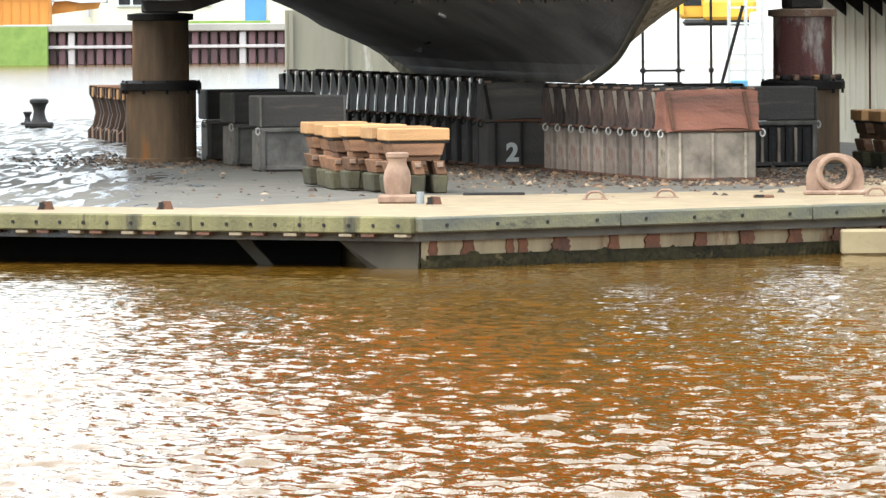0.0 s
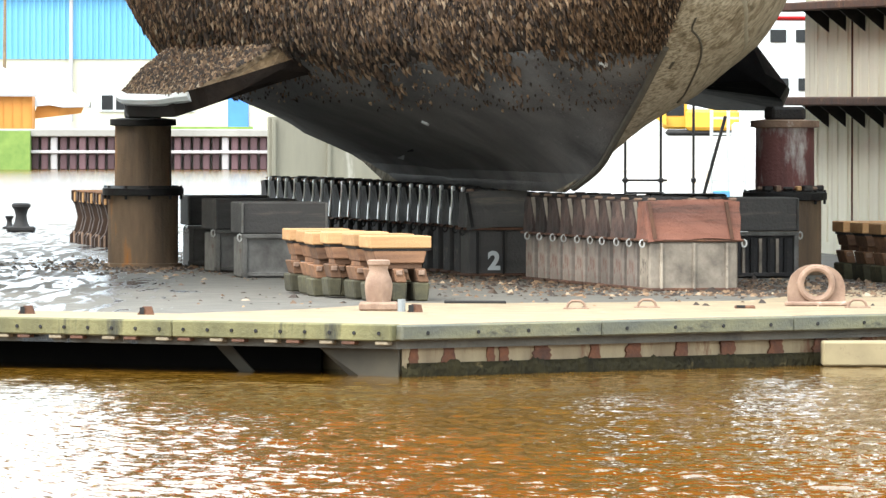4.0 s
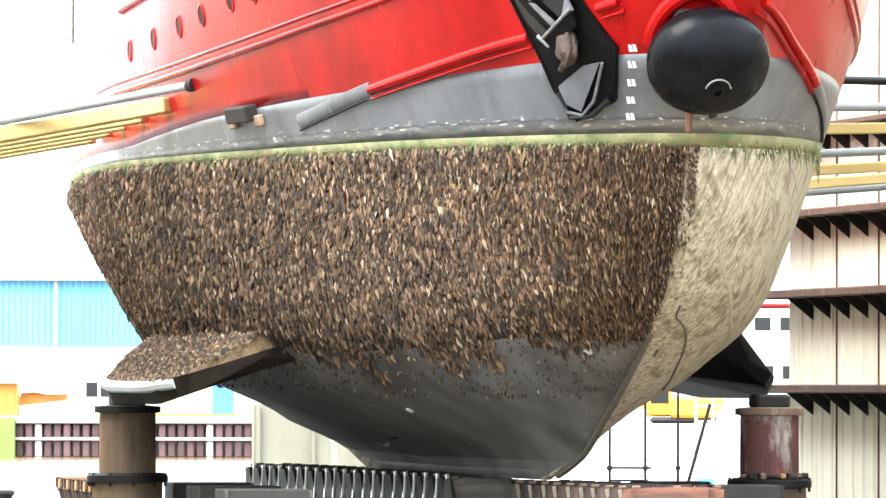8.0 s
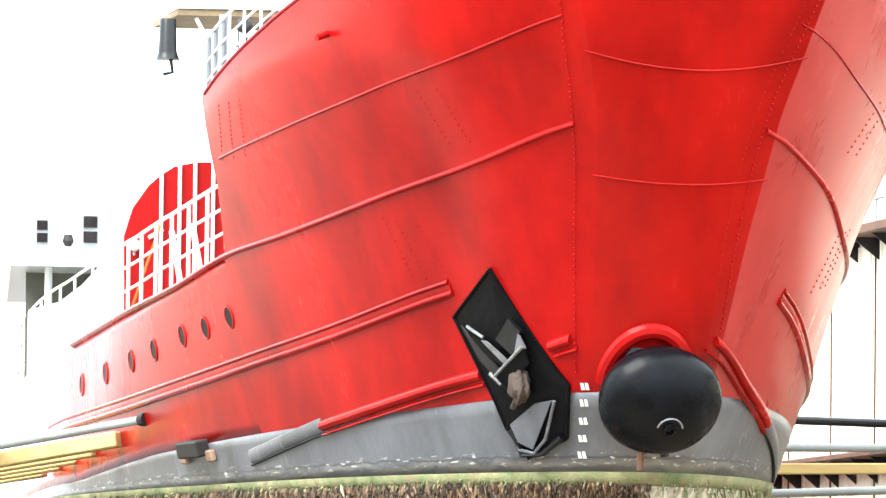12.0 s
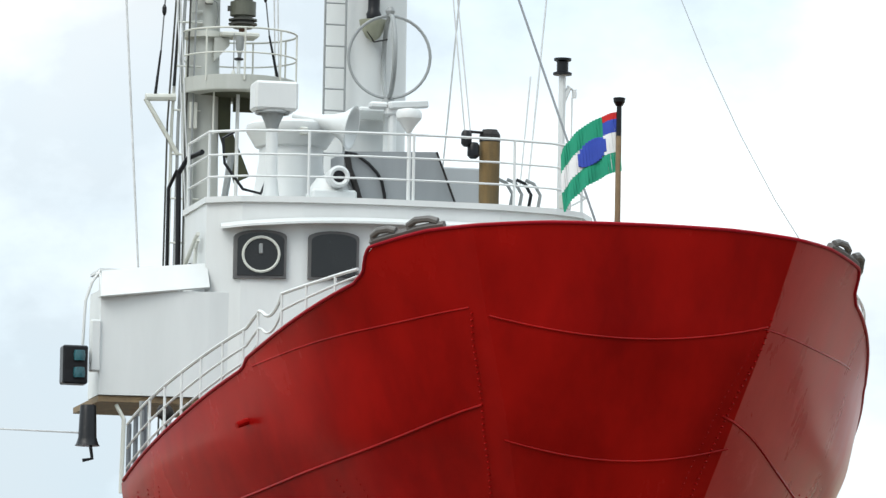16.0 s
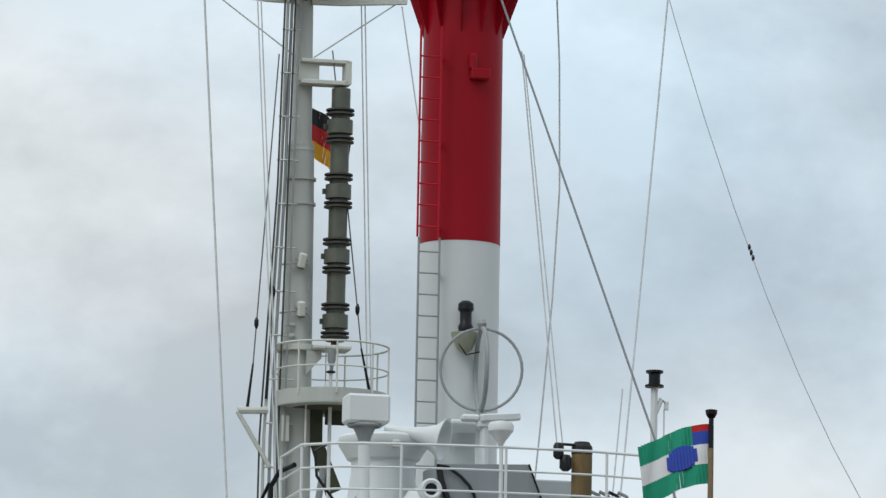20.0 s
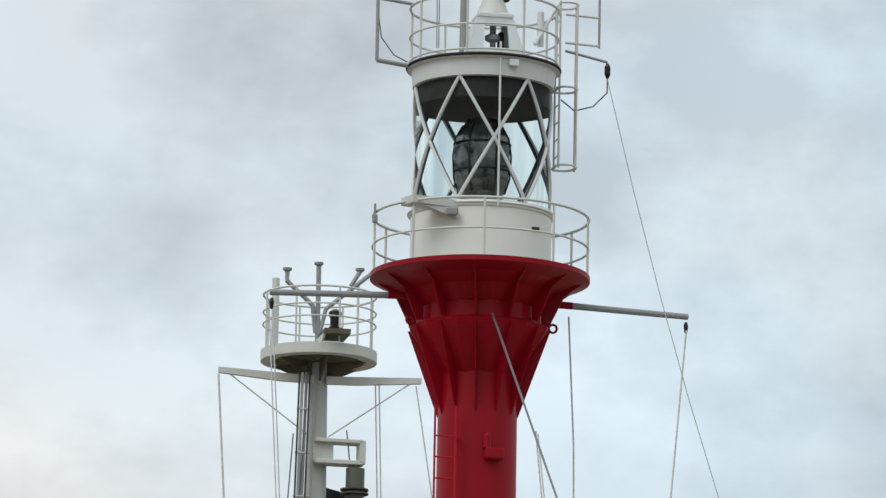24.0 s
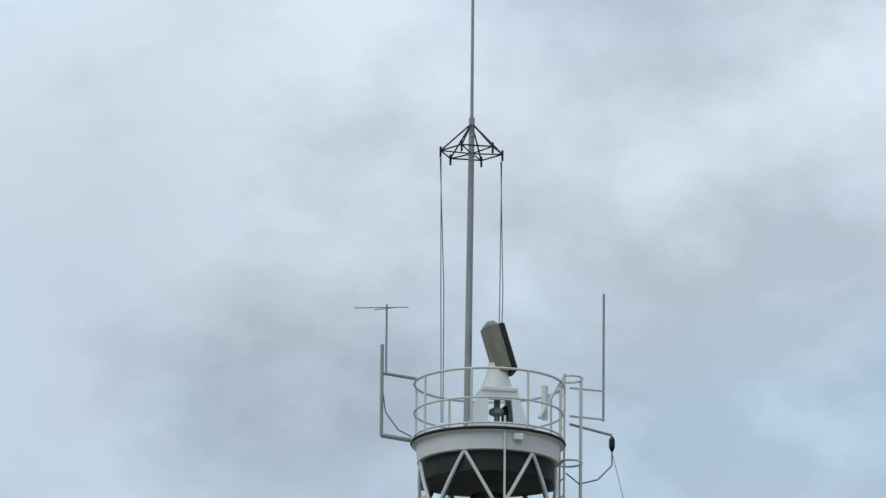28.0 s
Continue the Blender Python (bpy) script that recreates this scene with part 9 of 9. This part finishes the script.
# fallen mussels, shell and rubble on the deck
def rubble():
    rng = random.Random(11)
    vs, fs = [], []
    for i in range(5200):
        k = rng.random()
        if k < 0.5:
            u, v = rng.uniform(3.5, 17), rng.gauss(-0.6, 1.5)
        elif k < 0.75:
            u, v = rng.uniform(2.5, 12), rng.uniform(-4.5, -0.5)
        elif k < 0.9:
            u, v = rng.gauss(21, 2.2), rng.gauss(4.3, 0.9)
        else:
            u, v = rng.uniform(-2, 30), rng.uniform(-5, 7)
        p = SHIP @ Vector((u, v, DECK_Z))
        s = rng.uniform(0.010, 0.034) * (1.7 if rng.random() < 0.12 else 1)
        b = len(vs)
        h = s * rng.uniform(0.5, 1.1)
        a = rng.random() * 3.14
        ca, sa = math.cos(a) * s * rng.uniform(1, 2), math.sin(a) * s
        vs += [p + Vector((ca, sa, 0)), p + Vector((-sa, ca * 0.7, 0)), p + Vector((-ca, -sa, 0)), p + Vector((sa, -ca * 0.7, 0)), p + Vector((ca * 0.3, sa * 0.3, h)), p + Vector((-ca * 0.3, sa * 0.2, h * 0.8))]
        fs += [(b, b + 1, b + 4), (b + 1, b + 5, b + 4), (b + 1, b + 2, b + 5), (b + 2, b + 3, b + 5), (b + 3, b + 4, b + 5), (b + 3, b, b + 4)]
    me = bpy.data.meshes.new("rubble")
    me.from_pydata([tuple(v) for v in vs], [], fs)
    me.materials.append(SHELLS)
    return tagged(new("rubble", me), "fallen mussel shells and rubble on the deck", "rubble", kind="stuff")


rubble()


# shores between the hull and the wing walls
def shore_beam(p, q, r, material, label, square=False):
    t = thing("shore_beam", SHIP, label, "shore", "side shores holding the ship")
    p, q = Vector(p), Vector(q)
    if square:
        w = (q - p)
        m = Matrix.Translation((p + q) / 2) @ w.to_track_quat("X", "Z").to_matrix().to_4x4()
        part("timber", box(B(), 0, 0, 0, w.length, r * 2, r * 2, m=m, bevel=0.02), material, t)
    else:
        part("pipe", rod(B(), p, q, r, seg=12), material, t)
        part("end_cap", lathe(B(), [(r * 1.5, -0.05), (r * 1.6, 0.0), (r * 1.5, 0.05)], 12, p, (q - p).normalized()), IRON, t)
    return t


shore_beam((14.1, 4.32, 7.2), (21.4, 9.2, 6.27), 0.06, STEEL, "grey steel shore pipe against the side")
shore_beam((15.6, 4.4, 6.98), (19.7, 9.2, 6.1), 0.11, SHOREWOOD, "yellow timber shore against the side", True)
for k in range(4):
    shore_beam((17.4 + 1.5 * k, 4.45, 6.88 - 0.05 * k), (21.5 + 1.5 * k, 9.2, 6.05 - 0.05 * k), 0.09, SHOREWOOD, "yellow timber shore against the side", True)
for u, z0, z1, r, m_, sq in ((9.6, 7.18, 6.95, 0.06, RUBBER, False), (10.5, 6.84, 6.74, 0.06, STEEL, False), (10.8, 6.56, 6.48, 0.075, SHOREWOOD, True), (12.0, 6.25, 6.28, 0.06, STEEL, False), (12.3, 6.02, 6.12, 0.075, SHOREWOOD, True), (13.6, 5.85, 6.02, 0.075, SHOREWOOD, True), (14.4, 5.75, 5.9, 0.06, STEEL, False)):
    shore_beam((u, -half(u, z0), z0), (u + 1.0, -8.5, z1 + 0.2), r, m_, "timber shore against the port side" if sq else "steel shore pipe against the port side", sq)
rl = thing("wall_railing", SHIP, "grey railing along the top of the wing wall", "railing")
for h in (0.4, 0.75, 1.1):
    part("rail", rod(B(), (-2, -8.3, 10.7 + h), (31, -8.3, 10.7 + h), 0.025), STEEL, rl)
for k in range(34):
    part("post", rod(B(), (-2 + k, -8.3, 10.7), (-2 + k, -8.3, 11.82), 0.03, seg=6), STEEL, rl)
wb = thing("winch_box", SHIP @ pose(21.0, -8.9, 10.7), "rusty brown winch with a white drum on the wing wall", "winch")
part("box", box(B(), 0, 0, 0.4, 0.9, 0.5, 0.6, bevel=0.04), POSTRUST, wb)
part("drum", lathe(B(), [(0.3, -0.3), (0.3, 0.3), (0.1, 0.32)], 18, (1.0, 0, 0.42), (0, 1, 0)), WHITE, wb)
tk = thing("wall_cabin", SHIP @ pose(17.5, -9.6, 10.7), "white control cabin on the wing wall", "cabin")
part("wall", box(B(), 0, 0, 0.9, 3.0, 1.2, 1.8, bevel=0.03), DOCKWALL, tk)


# ---- what moves ----
def chain(t, table, width, n, phase):
    """Poses of a flag's strips: heading and droop by the table, and a wave running outwards."""
    ts = [r[0] for r in table]
    head, droop, curl = (float(np.interp(t, ts, [r[k] for r in table])) for k in (1, 2, 3))
    out, at, w = [], Vector((0, 0, 0)), width / n
    for i in range(n):
        a = radians(90 - head + curl * math.sin(2.6 * t + phase - 6.6 * i / n) * (0.3 + 0.7 * i / n))
        d = radians(min(88.0, droop * 1.5 * ((i + 0.3) / n) ** 0.6))
        fold = radians(0.28 * droop * math.sin(0.75 * i + 0.8))
        m = Matrix.Translation(at) @ Matrix.Rotation(a + fold, 4, "Z") @ Matrix.Rotation(min(d, 0.12), 4, "Y")
        out.append(m)
        run = Matrix.Rotation(a + fold, 4, "Z") @ Vector((w * math.cos(d), 0, 0))
        at = at + run - Vector((0, 0, w * math.sin(d)))
    return out


JACK = [(0, 20, 14, 22), (14.0, 10, 20, 24), (14.5, 14, 14, 22), (15, 8, 14, 20), (15.5, 35, 16, 22), (16, 42, 34, 24), (16.5, 54, 40, 24), (17, 50, 42, 22), (17.5, 112, 42, 14), (18, 136, 36, 20), (18.5, 136, 38, 18),
        (19, 34, 26, 34), (19.5, 50, 44, 30), (20, 26, 18, 38), (20.5, 38, 34, 30), (22, 60, 36, 24), (24, 25, 20, 26), (26, 50, 34, 24), (28, 30, 22, 24)]
ENSIGN = [(0, 130, 32, 14), (10, 150, 32, 12), (19, 150, 30, 10), (20, 150, 28, 10), (22.5, 160, 22, 14), (23, 164, 16, 14), (24, 160, 20, 14), (25, 150, 32, 12), (28, 140, 32, 14)]


def motions():
    times = [0.5 * k for k in range(57)]
    for i, s in enumerate(jack_strips):
        walk(s, [(t, chain(t, JACK, 1.0, 24, 0.0)[i]) for t in times])
    for i, s in enumerate(ensign_strips):
        walk(s, [(t, chain(t, ENSIGN, 0.95, 18, 1.3)[i]) for t in times])
    walk(water, [(t, pose(-1.2 + 0.10 * t, 0.06 * t, 0.006 * math.sin(1.3 * t))) for t in (0, 4, 8, 12, 16, 20, 24, 28)])


motions()
